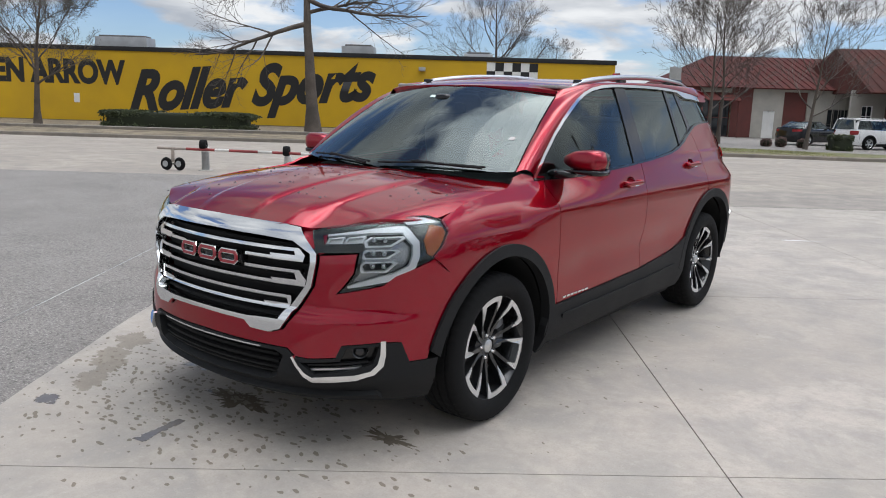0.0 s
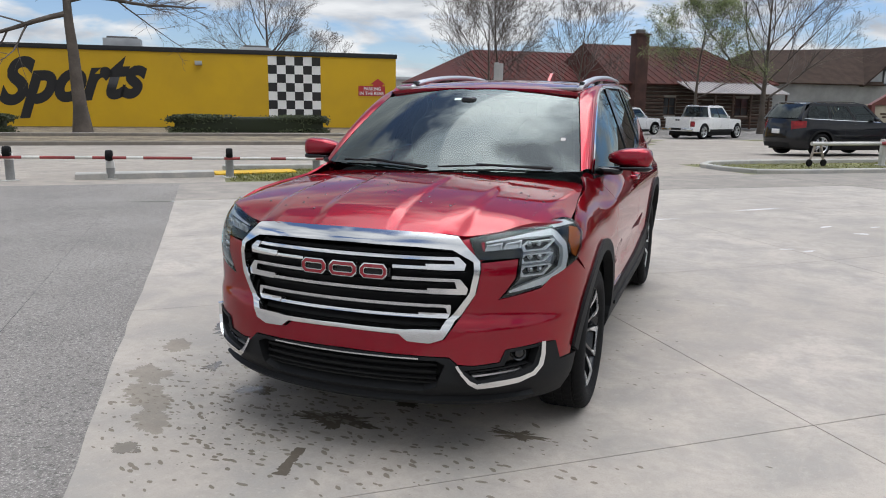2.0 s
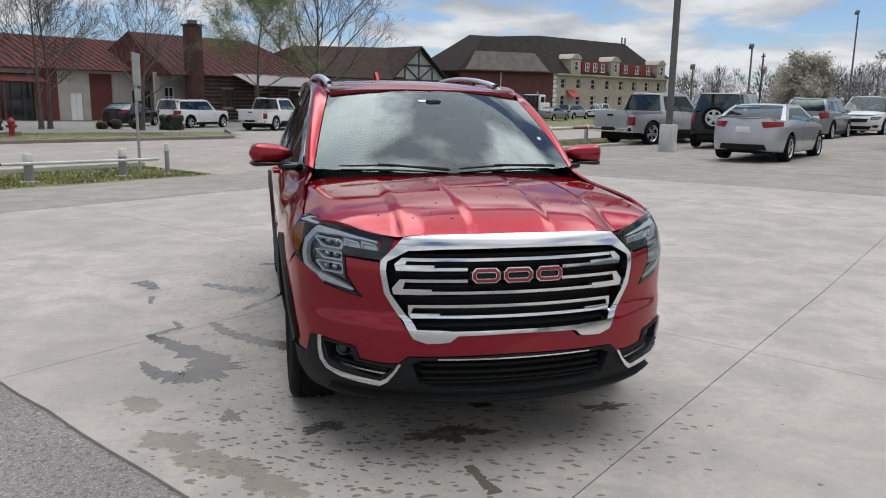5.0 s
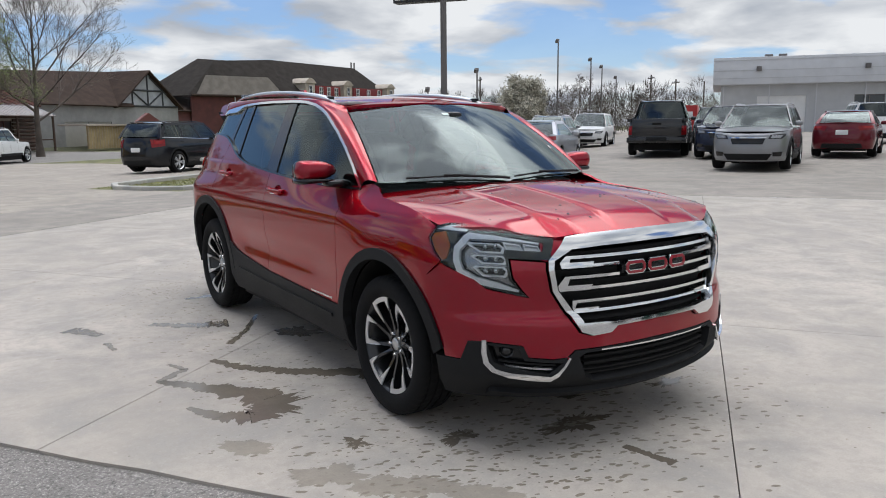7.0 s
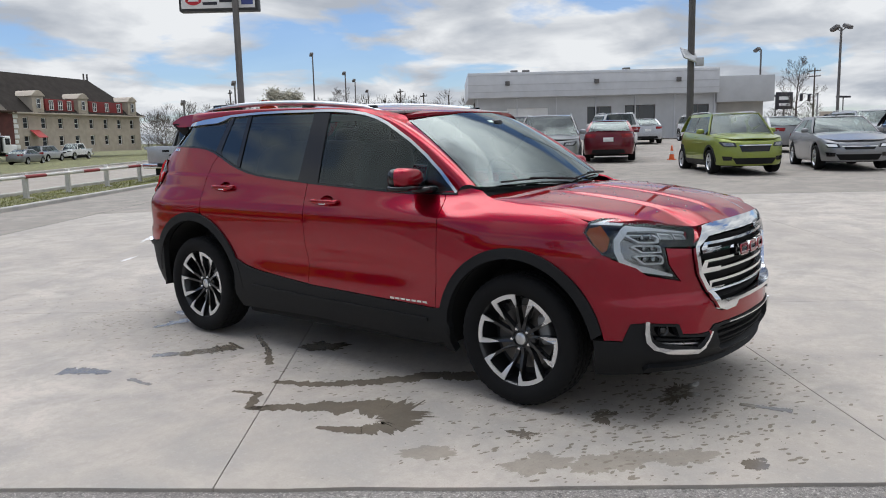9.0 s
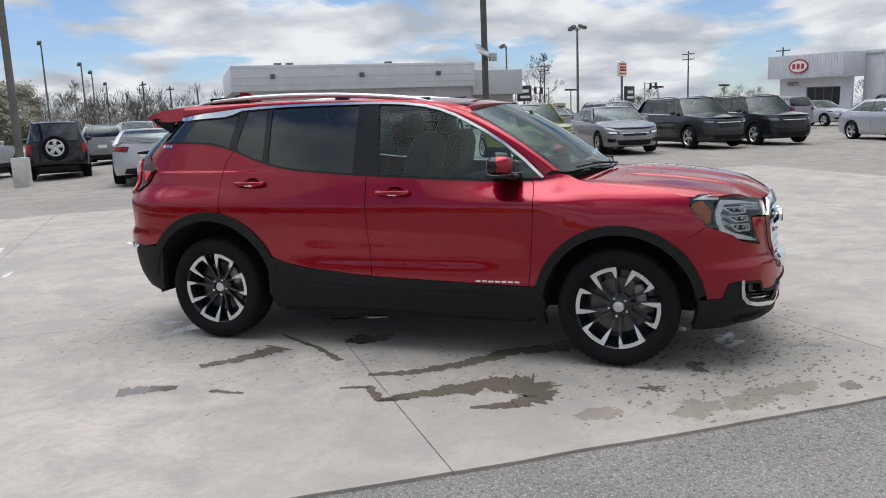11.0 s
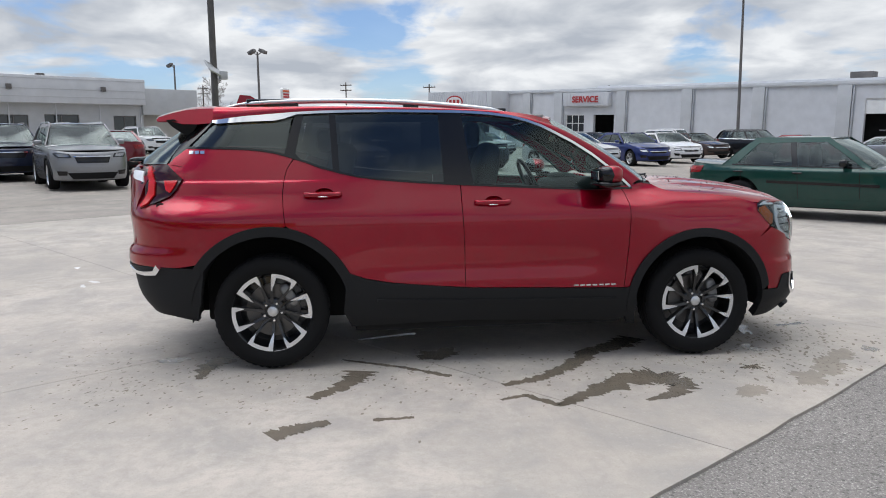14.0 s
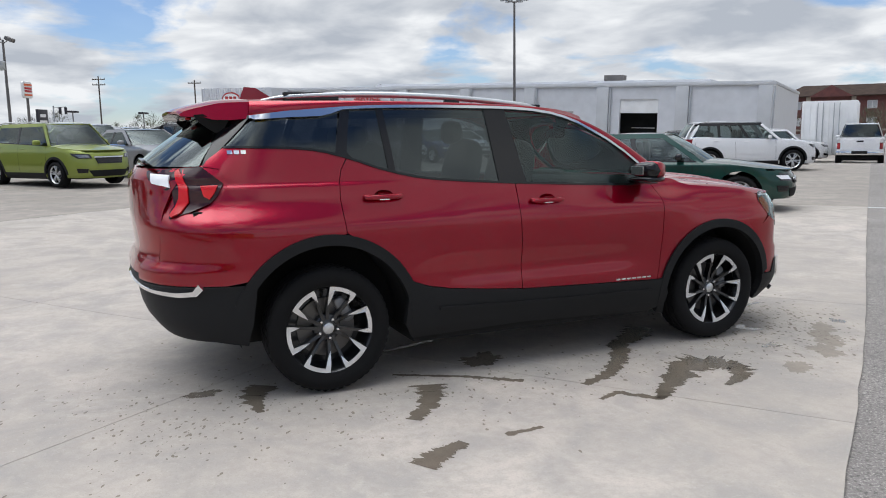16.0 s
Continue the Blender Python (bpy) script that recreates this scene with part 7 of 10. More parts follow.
parked_car("suv_car", "suv", "dark", *at_lot(-4.2, -20.4), 300, "dark SUV parked beside the lane")
parked_car("suv_car", "suv", "black", *at_lot(17.7, 15.6), 37, "black wagon with roof rails waiting on the road", plate=True)
parked_car("wagon_car", "wagon", "white", *at_lot(24.3, 40.1), 52, "white boxy wagon parked by the log building", plate=False)
parked_car("pickup", "pickup", "white", *at_lot(26.6, 35.0), 60, "white older pickup truck across the road")
parked_car("sedan", "sedan", "black", *at_lot(21.8, 43.4), 70, "black sedan by the bare trees", plate=False)
for k, (p, q, st, c) in enumerate([(28, -14.0, "sedan", "grey"), (29, -18.5, "suv", "silver"), (30, -25, "suv", "dark"), (30, -29, "suv", "grey"), (31, -33, "sedan", "silver"), (29, -38, "suv", "dark"), (23, -41, "hatch", "white"), (17, -42, "suv", "black"), (14, -41.5, "sedan", "maroon"), (24, -35, "sedan", "dark"), (44, -16, "suv", "white"), (46, -24, "sedan", "grey"), (40, -28, "suv", "silver"), (52, -32, "suv", "maroon"), (58, -36, "pickup", "white"), (10, -42, "sedan", "grey"), (6.5, -42, "suv", "dark"), (46, 1, "sedan", "white"), (80, 44.8, "van", "silver"), (88, 45.5, "pickup", "white"), (40, 6, "sedan", "dark"), (70, 41.5, "sedan", "grey")]):
    parked_car({"suv": "suv_car", "hatch": "hatchback", "van": "minivan"}.get(st, st), st, c, *at_lot(p, q), ROW if k % 3 else 37, f"{c} {st if st != 'suv' else 'SUV'} in a far row of the lot", step=0.3, plate=False)
# spare wheel and spoiler
bm = bmesh.new()
rows = []
for k in range(17):
    x = 0.70 * (k / 8 - 1)
    z = 1.085 - 0.075 * abs(x / 0.70) ** 7
    rows.append([bm.verts.new((x, y + 0.06 * (x / 0.7) ** 2 * -1, z + dz)) for y, dz in ((1.93, -0.012), (1.96, 0.006), (2.06, 0.012), (2.12, 0.016), (2.12, 0.004), (2.02, -0.016))])
for a, b in zip(rows, rows[1:]):
    for k in range(6):
        bm.faces.new((a[k], b[k], b[(k + 1) % 6], a[(k + 1) % 6]))
bm.faces.new(rows[0]); bm.faces.new(rows[-1][::-1])
bmesh.ops.recalc_face_normals(bm, faces=bm.faces)
part("rear_spoiler", bm, PAINTS["silver"], coupe, smooth=40)
sp = lathe("spare_wheel", [(0.0, 0.10), (0.24, 0.09), (0.27, 0.11), (0.36, 0.12), (0.40, 0.06), (0.40, -0.06), (0.3, -0.1)], RUBBER, jeep, 28, "spare wheel on the tailgate")
sp.matrix_basis = Matrix.Translation((0.05, 2.44, 1.0)) @ Matrix.Rotation(radians(90), 4, "Z")
lathe("spare_rim", [(0.0, 0.10), (0.23, 0.09), (0.25, 0.115)], DARK_ALLOY, sp, 20)
lathe("spare_lip", [(0.215, 0.118), (0.25, 0.124), (0.262, 0.118)], SATIN, sp, 24)
for k in range(5):
    spoke = soft_box("spare_spoke", (0.115, 0, 0.125), (0.03, 0.125, 0.24), SATIN, sp, 3, n=(10, 8))
    spoke.matrix_basis = Matrix.Rotation(radians(72 * k), 4, "X")

# ---- building helpers, in the lot's own axes ----
def lot_thing(name, label, category, p=0.0, q=0.0, z=0.0, turn=0.0, group="", tilt=0.0):
    return thing(name, label, category, LOT @ pose(p, q, z, 0, tilt, turn), group)


def wall_panel(name, parent, x0, x1, z0, z1, y, thick, mat, openings=(), label="", m=None):
    """An upright wall in the plane y (its face), with real openings (x0, x1, z0, z1) through it."""
    xs = sorted({x0, x1, *[v for o in openings for v in o[:2]]})
    zs = sorted({z0, z1, *[v for o in openings for v in o[2:4]]})
    bm = bmesh.new()
    for a, b in zip(xs, xs[1:]):
        for c, d in zip(zs, zs[1:]):
            if any(o[0] - 1e-6 <= a and b <= o[1] + 1e-6 and o[2] - 1e-6 <= c and d <= o[3] + 1e-6 for o in openings):
                continue
            add_box(bm, (a, y, c), (b, y + thick, d))
    bmesh.ops.remove_doubles(bm, verts=bm.verts, dist=1e-4)
    if m is not None:
        bmesh.ops.transform(bm, matrix=m, verts=bm.verts)
    return part(name, bm, mat, parent, label)


def window_in(parent, x0, x1, z0, z1, y, bars=(1, 1), frame_mat=None, m=None, name="window", glass_mat=None, fw=0.06):
    """A framed pane set back in an opening."""
    bm = bmesh.new()
    fm = frame_mat or WHITE_PAINT
    add_box(bm, (x0, y, z0), (x1, y + 0.05, z0 + fw)); add_box(bm, (x0, y, z1 - fw), (x1, y + 0.05, z1))
    add_box(bm, (x0, y, z0), (x0 + fw, y + 0.05, z1)); add_box(bm, (x1 - fw, y, z0), (x1, y + 0.05, z1))
    if m is not None:
        bmesh.ops.transform(bm, matrix=m, verts=bm.verts)
    w = part(name, bm, fm, parent)
    spans = [((x0 + (x1 - x0) * k / bars[0] - fw / 2, y + 0.002, z0 + fw), (x0 + (x1 - x0) * k / bars[0] + fw / 2, y + 0.048, z1 - fw)) for k in range(1, bars[0])]
    spans += [((x0 + fw, y + 0.004, z0 + (z1 - z0) * k / bars[1] - fw / 2), (x1 - fw, y + 0.046, z0 + (z1 - z0) * k / bars[1] + fw / 2)) for k in range(1, bars[1])]
    for lo, hi in spans:
        bm = bmesh.new()
        add_box(bm, lo, hi)
        if m is not None:
            bmesh.ops.transform(bm, matrix=m, verts=bm.verts)
        part("glazing_bar", bm, fm, w)
    bm = bmesh.new()
    add_box(bm, (x0 + 0.02, y + 0.06, z0 + 0.02), (x1 - 0.02, y + 0.08, z1 - 0.02))
    if m is not None:
        bmesh.ops.transform(bm, matrix=m, verts=bm.verts)
    part("pane", bm, glass_mat or DARK_GLASS, w)
    return w


def solid(name, faces_pts, mat, parent, label="", thick=0.0):
    """A mesh from polygons given by their corners."""
    verts, faces = [], []
    for poly in faces_pts:
        k = len(verts)
        verts += poly
        faces.append(tuple(range(k, k + len(poly))))
    bm = bmesh.new()
    vs = [bm.verts.new(v) for v in verts]
    for f in faces:
        bm.faces.new([vs[i] for i in f])
    bmesh.ops.remove_doubles(bm, verts=bm.verts, dist=1e-4)
    bmesh.ops.recalc_face_normals(bm, faces=bm.faces)
    if thick:
        bmesh.ops.solidify(bm, geom=bm.faces[:], thickness=thick)
    return part(name, bm, mat, parent, label)


def lettering(name, text, height, mat, parent, m, width=None, shear=0.0, depth=0.01, bold=0.0, label=""):
    """Words in the built-in font as a mesh, standing in the local xz plane and facing -y."""
    cu = bpy.data.curves.new(name, "FONT")
    cu.body, cu.size, cu.shear, cu.offset, cu.extrude = text, 1.0, shear, bold, 0.0
    cu.resolution_u = 5
    tmp = new(name + "_line", cu)
    bpy.context.view_layer.update()
    me = bpy.data.meshes.new_from_object(tmp.evaluated_get(bpy.context.evaluated_depsgraph_get()))
    bpy.data.objects.remove(tmp)
    co = np.array([v.co[:] for v in me.vertices])
    lo, hi = co.min(0), co.max(0)
    caps = 0.70
    sx = (width / (hi[0] - lo[0])) if width else height / caps
    sz = height / caps
    for v in me.vertices:
        v.co = ((v.co.x - lo[0]) * sx, -depth, v.co.y * sz)
    me.materials.append(mat)
    ob = new(name, me)
    ob.parent = parent
    ob.matrix_basis = m
    return tagged(ob, label) if label else ob


def ribs(name, x0, x1, z0, z1, y, pitch, mat, parent, depth=0.03, w=0.04, m=None):
    bm = bmesh.new()
    n = int((x1 - x0) / pitch)
    for k in range(n + 1):
        x = x0 + k * (x1 - x0) / max(1, n)
        add_box(bm, (x - w / 2, y - depth, z0), (x + w / 2, y, z1))
    if m is not None:
        bmesh.ops.transform(bm, matrix=m, verts=bm.verts)
    return part(name, bm, mat, parent, kind="stuff")


# ---- trees ----
def bare_tree(name, p, q, height, trunk_r, label, seed, clear=0.22, width=0.42, rise=0.55, limbs=11, fine=1.0, stems=1, droop=0.0, extra=(), leaves=None, leaf_n=0, leaf_size=0.10, puff=0.22, crown_mat=TWIG, dome=False):
    """A tree in spring: a tapered leader, limbs that leave it all the way up, and three further orders of ever finer twigs.
    clear: share of the height below the lowest limb; width: length of the longest limb by height; rise: how steeply limbs climb."""
    rng = random.Random(seed)
    x, y = xy(p, q)
    root = thing(name, label, "tree", pose(x, y, ground_pq(p, q) - 0.05, 0, 0, 37))
    segs, tips = {0: [], 1: []}, []

    def run(pos, d, length, r, bend, lift, n):
        pts, rad = [pos], [r]
        for k in range(n):
            d = (d + Vector((rng.gauss(0, bend), rng.gauss(0, bend), rng.gauss(lift, bend * 0.7)))).normalized()
            pos = pos + d * length / n
            pts.append(pos)
            rad.append(r * (1 - 0.80 * (k + 1) / n))
        return pts, rad

    def branch(pos, d, length, r, order):
        n = (8, 6, 4, 3)[order]
        pts, rad = run(pos, d, length, r, (0.11, 0.12, 0.13, 0.13)[order], (0.06 - droop, 0.07 - droop, 0.06 - droop * 0.6, 0.04)[order], n)
        segs[0 if r > 0.06 else 1].append((pts, rad))
        if order >= 1:
            tips.append(pts)
        if order == 3:
            return
        count = int((9, 7, 4)[order] * fine * rng.uniform(0.8, 1.2))
        for k in range(count):
            t = 0.22 + 0.76 * (k + rng.random()) / count
            j = min(int(t * n), n - 1)
            at = pts[j].lerp(pts[j + 1], t * n - j)
            along = (pts[j + 1] - pts[j]).normalized()
            side = Matrix.Rotation(2.4 * k + rng.uniform(-0.7, 0.7), 3, along) @ along.orthogonal().normalized()
            nd = (along * rng.uniform(0.75, 1.0) + side * rng.uniform(0.55, 0.85) + Vector((0, 0, 0.10 - droop))).normalized()
            branch(at, nd, length * (0.62 - 0.36 * t) * rng.uniform(0.7, 1.25), max(rad[j] * 0.55, 0.004), order + 1)

    for s in range(stems):
        off = Vector((rng.uniform(-0.25, 0.25), rng.uniform(-0.25, 0.25), 0)) if stems > 1 else Vector()
        n = 10
        pts, rad = run(off, Vector((off.x * 0.5, off.y * 0.5, 1)).normalized(), height * (1.0 if s == 0 else rng.uniform(0.7, 0.95)), trunk_r, 0.035, 0.03, n)
        rad = [trunk_r * (1 - 0.93 * (k / n) ** 0.8) for k in range(n + 1)]
        segs[0].append((pts, rad))
        for k in range(limbs):
            t = clear + (0.97 - clear) * (k + rng.random() * 0.8) / limbs
            j = min(int(t * n), n - 1)
            at = pts[j].lerp(pts[j + 1], t * n - j)
            a = 2.4 * k + rng.uniform(-0.5, 0.5)
            u = (t - clear) / (1 - clear)
            reach = height * width * (0.80 + 0.5 * u - 1.15 * u * u) * rng.uniform(0.8, 1.15)
            branch(at, Vector((math.cos(a), math.sin(a), rise * (0.8 + 1.2 * u))).normalized(), reach, max(0.012, rad[j] * 0.5), 0)
    for h, a, el, length, r in extra:
        # single heavy limbs: height, bearing in the lot's axes, slope, length, thickness
        j = min(int(h / height * n), n - 1)
        branch(Vector((0, 0, h)) * 0.0 + pts[j].lerp(pts[j + 1], h / height * n - j), Vector((math.cos(radians(a)), math.sin(radians(a)), math.tan(radians(el)))).normalized(), length, r, 0)
    for key, nm, mat, sides in ((0, "trunk", BARK, 8), (1, "crown", crown_mat, 3)):
        verts, faces = [], []
        for pts, rad in segs[key]:
            k0 = len(verts)
            for k, pnt in enumerate(pts):
                d = (pts[min(k + 1, len(pts) - 1)] - pts[max(k - 1, 0)]).normalized()
                u = d.orthogonal().normalized()
                w = d.cross(u)
                rr = max(rad[k], 0.0062)
                if key == 0 and pnt.z < 0.4:
                    rr *= 1 + 0.8 * (0.4 - pnt.z)
                for j in range(sides):
                    a = 6.28319 * j / sides
                    verts.append(pnt + u * rr * math.cos(a) + w * rr * math.sin(a))
            for k in range(len(pts) - 1):
                for j in range(sides):
                    a, b = k0 + k * sides + j, k0 + k * sides + (j + 1) % sides
                    faces.append((a, b, b + sides, a + sides))
        mesh_object(nm, verts, faces, mat, root)
    if leaves and leaf_n:
        verts, faces = [], []
        for _ in range(leaf_n):
            pts = rng.choice(tips)
            c = pts[rng.randint(0, len(pts) - 1)] + Vector((rng.gauss(0, puff), rng.gauss(0, puff), rng.gauss(0, puff * 0.8)))
            if dome and rng.random() < 0.6:
                # a close rounded head, knobbly at its edge
                u = Vector((rng.gauss(0, 1), rng.gauss(0, 1), rng.gauss(0, 1))).normalized()
                knob = 0.90 + 0.22 * noise.noise(u * 3.1 + Vector((seed, 0, 0))) + 0.10 * noise.noise(u * 9.0)
                c = Vector((0, 0, height * 0.54)) + Vector((u.x * 0.50, u.y * 0.50, u.z * 0.44)) * height * knob * rng.uniform(0.72, 1.0)
            s = leaf_size * rng.uniform(0.6, 1.5)
            u = Vector((rng.gauss(0, 1), rng.gauss(0, 1), rng.gauss(0, 1))).normalized()
            w = u.orthogonal().normalized()
            k = len(verts)
            verts += [c - u * s, c + w * s * 0.5, c + u * s, c - w * s * 0.5]
            faces.append((k, k + 1, k + 2, k + 3))
        mesh_object("leaves", verts, faces, leaves, root, kind="stuff")
    return root


def leaf_mass(name, p0, p1, q0, q1, z0, z1, n, mat, label, size=0.07, seed=1, category="hedge", dome=False, kind=""):
    """A clipped hedge or bush made of many small leaves over a dark core."""
    rng = random.Random(seed)
    cx, cy = xy((p0 + p1) / 2, (q0 + q1) / 2)
    zg = ground_pq((p0 + p1) / 2, (q0 + q1) / 2)
    root = thing(name, label, category, LOT @ pose((p0 + p1) / 2, (q0 + q1) / 2, zg))
    hx, hy, h = (p1 - p0) / 2, (q1 - q0) / 2, z1
    core = soft_box("core", (0, 0, h * 0.46), (hx * 1.9, hy * 1.9, h * 0.94), surface(name + "_core", (0.02, 0.026, 0.012), 0.95), root, 2.3 if dome else 7)
    verts, faces = [], []
    e = 2.0 / (2.3 if dome else 7)
    for _ in range(n):
        u, v = rng.uniform(-1, 1), rng.uniform(0, 6.283)
        cphi, sphi = math.sqrt(1 - u * u), u
        sp = lambda t: math.copysign(abs(t) ** e, t)
        wob = 1 + 0.05 * noise.noise((math.cos(v) * 3 * hx, math.sin(v) * 3 * hy, u * 2 + seed)) + rng.gauss(0, 0.03)
        c = Vector((sp(cphi) * sp(math.cos(v)) * hx * wob, sp(cphi) * sp(math.sin(v)) * hy * wob, h * 0.48 + sp(sphi) * h * 0.52 * wob))
        s = size * rng.uniform(0.6, 1.5)
        a = Vector((rng.gauss(0, 1), rng.gauss(0, 1), rng.gauss(0, 1))).normalized()
        b = a.orthogonal().normalized()
        k = len(verts)
        verts += [c - a * s, c + b * s * 0.6, c + a * s, c - b * s * 0.6]
        faces.append((k, k + 1, k + 2, k + 3))
    mesh_object("leaves", verts, faces, mat, root, kind="stuff")
    return root
HOTEL_Z, SHOW_Z, WARE_Z = 0.35, 0.75, 0.1

# ---- across the road: yellow hall, metal hall, log building, half-timbered hall, hotel ----
yh = lot_thing("yellow_hall", "long yellow block building with black painted lettering and roof edge", "building", 0, 0, -0.25)
YQ = 42.0
wall_panel("front_wall", yh, -46, 9.3, 0, 4.30, YQ, 0.3, YELLOW_WALL)
wall_panel("side_wall", yh, -0.3, 0, 0, 4.30, 0, 20, YELLOW_WALL, m=Matrix.Translation((9.3, YQ + 0.30, 0)))
box("roof_slab", (-46, YQ + 0.3, 4.10), (9.0, YQ + 20, 4.25), DARK_SHINGLE, yh)
box("roof_edge", (-46, YQ - 0.06, 4.30), (9.36, YQ + 0.36, 4.56), BLACK_PAINT, yh, 0.01, "black metal roof edge")
box("plinth", (-46, YQ - 0.03, 0.0), (9.33, YQ - 0.001, 0.16), DRY_SOIL, yh)
sq = 0.509
chk = wall_panel("check_panel", yh, 1.65, 1.65 + 6 * sq, 0.72, 0.72 + 7 * 0.505, YQ - 0.006, 0.005, WHITE_PAINT, label="black and white painted check panel")
for i in range(6):
    for j in range(7):
        if (i + j) % 2 == 1:
            box("black_square", (1.65 + i * sq, YQ - 0.011, 0.72 + (6 - j) * 0.505), (1.65 + (i + 1) * sq, YQ - 0.007, 0.72 + (7 - j) * 0.505), BLACK_PAINT, chk)
lettering("painted_words", "Roller Sports", 2.25, BLACK_PAINT, yh, Matrix.Translation((-19.9, YQ, 0.85)) @ Matrix.Rotation(radians(-4.2), 4, "Y"), width=15.1, shear=0.5, bold=0.045, label="black painted script lettering")
lettering("painted_words", "BROKEN ARROW", 1.30, BLACK_PAINT, yh, Matrix.Translation((-31.9, YQ, 2.40)), width=11.9, bold=0.05, label="black painted capital lettering")
sgn = wall_panel("parking_sign", yh, 6.98, 8.62, 2.06, 2.66, YQ - 0.03, 0.03, SIGN_RED, label="red parking sign with white words")
solid("arrow", [[(7.88, YQ - 0.032, 2.66), (8.46, YQ - 0.032, 2.66), (8.46, YQ - 0.032, 2.76), (8.64, YQ - 0.032, 2.76), (8.17, YQ - 0.032, 3.10), (7.70, YQ - 0.032, 2.76), (7.88, YQ - 0.032, 2.76)]], SIGN_RED, sgn)
lettering("words", "PARKING", 0.19, WHITE_PAINT, sgn, Matrix.Translation((7.30, YQ - 0.034, 2.40)), width=1.05, bold=0.02)
lettering("words", "IN THE REAR", 0.19, WHITE_PAINT, sgn, Matrix.Translation((7.05, YQ - 0.034, 2.13)), width=1.5, bold=0.02)
box("wall_lamp", (-2.4, YQ - 0.22, 3.62), (-2.0, YQ, 3.86), GREY_METAL, yh, 0.03)
box("notice", (-23.2, YQ - 0.02, 1.2), (-22.85, YQ, 1.75), WHITE_PAINT, yh, 0.004)
for p0, p1, top, q0 in ((-7.6, -5.5, 5.25, 46), (0.3, 2.2, 4.98, 46), (-24.5, -21.0, 5.55, 48), (-12.0, -10.8, 4.9, 50)):
    unit = lot_thing("roof_unit", "grey rooftop air unit", "roof unit", 0, 0, -0.25, group="roof units")
    box("housing", (p0, q0, 4.25), (p1, q0 + 1.6, top), PALE_METAL if p0 > -1 else GREY_METAL, unit, 0.03)
    box("cowl", (p0 + 0.2, q0 + 0.2, top), (p1 - 0.2, q0 + 1.4, top + 0.12), POLE_GREY, unit, 0.03)

bg_hall = lot_thing("beige_hall", "beige metal hall with white doors", "building", 0, 0, -0.4)
wall_panel("front_wall", bg_hall, 14, 26, 0, 4.2, 75, 0.2, BEIGE, [(16.2, 18.6, 0, 2.9), (20.0, 22.8, 0, 2.9)])
box("roof", (14, 75.2, 4.0), (26, 95, 4.2), PALE_METAL, bg_hall)
box("roof_edge", (13.9, 74.9, 4.2), (26.1, 75.3, 4.5), WHITE_CLAD, bg_hall, 0.01)
for a, b in ((16.2, 18.6), (20.0, 22.8)):
    wall_panel("roll_door", bg_hall, a, b, 0, 2.9, 75.08, 0.05, WHITE_PAINT)
wall_panel("side_wall", bg_hall, -0.2, 0, 0, 4.2, 0, 20, BEIGE, m=Matrix.Translation((14.2, 75.2, 0)))
pods = lot_thing("white_cabinets", "two white storage cabinets beside the yellow hall", "cabinet", 0, 0, -0.3)
for k, (a, b, h) in enumerate(((10.2, 11.7, 1.75), (11.8, 13.3, 1.70))):
    box("cabinet_body", (a, 45.5, 0), (b, 46.9, h), WHITE_PAINT, pods, 0.03)
    box("cabinet_top", (a - 0.05, 45.4, h), (b + 0.05, 47.0, h + 0.08), GREY_METAL, pods, 0.01)

RQ = 55.0
rh = lot_thing("red_roofed_hall", "pale metal hall with red ribbed roof and maroon doors", "building", 0, 0, -0.35)
wall_panel("front_wall", rh, 17.2, 33.5, 0, 3.75, RQ, 0.25, BEIGE, [(18.6, 21.0, 0, 2.9), (25.0, 26.8, 0, 3.5), (23.5, 24.4, 0, 2.05), (28.4, 30.0, 0, 2.3)])
wall_panel("maroon_panel", rh, 17.2, 18.6, 0, 3.75, RQ - 0.04, 0.04, MAROON)
wall_panel("maroon_panel", rh, 21.0, 22.6, 0, 3.75, RQ - 0.04, 0.04, MAROON)
wall_panel("roll_door", rh, 25.0, 26.8, 0, 3.5, RQ + 0.12, 0.05, MAROON)
wall_panel("door_leaf", rh, 23.5, 23.94, 0, 2.05, RQ + 0.06, 0.05, WHITE_PAINT)
wall_panel("door_leaf", rh, 23.96, 24.4, 0, 2.05, RQ + 0.06, 0.05, WHITE_PAINT)
window_in(rh, 28.4, 30.0, 0, 2.3, RQ + 0.08, (3, 2), POLE_GREY)
window_in(rh, 18.6, 21.0, 0, 2.9, RQ + 0.2, (3, 2), MAROON)
ribs("wall_ribs", 26.9, 33.4, 0, 3.75, RQ, 0.45, BEIGE, rh)
ridge, ez = 6.6, 3.75
solid("roof", [[(16.9, RQ - 0.5, ez), (33.9, RQ - 0.5, ez), (33.9, RQ + 8, ridge), (21.5, RQ + 8, ridge)], [(16.9, RQ - 0.5, ez), (21.5, RQ + 8, ridge), (16.9, RQ + 16.5, ez)], [(16.9, RQ + 16.5, ez), (21.5, RQ + 8, ridge), (33.9, RQ + 8, ridge), (33.9, RQ + 16.5, ez)], [(33.9, RQ - 0.5, ez), (33.9, RQ + 16.5, ez), (33.9, RQ + 8, ridge)]], RED_ROOF, rh, thick=0.08)
bm = bmesh.new()
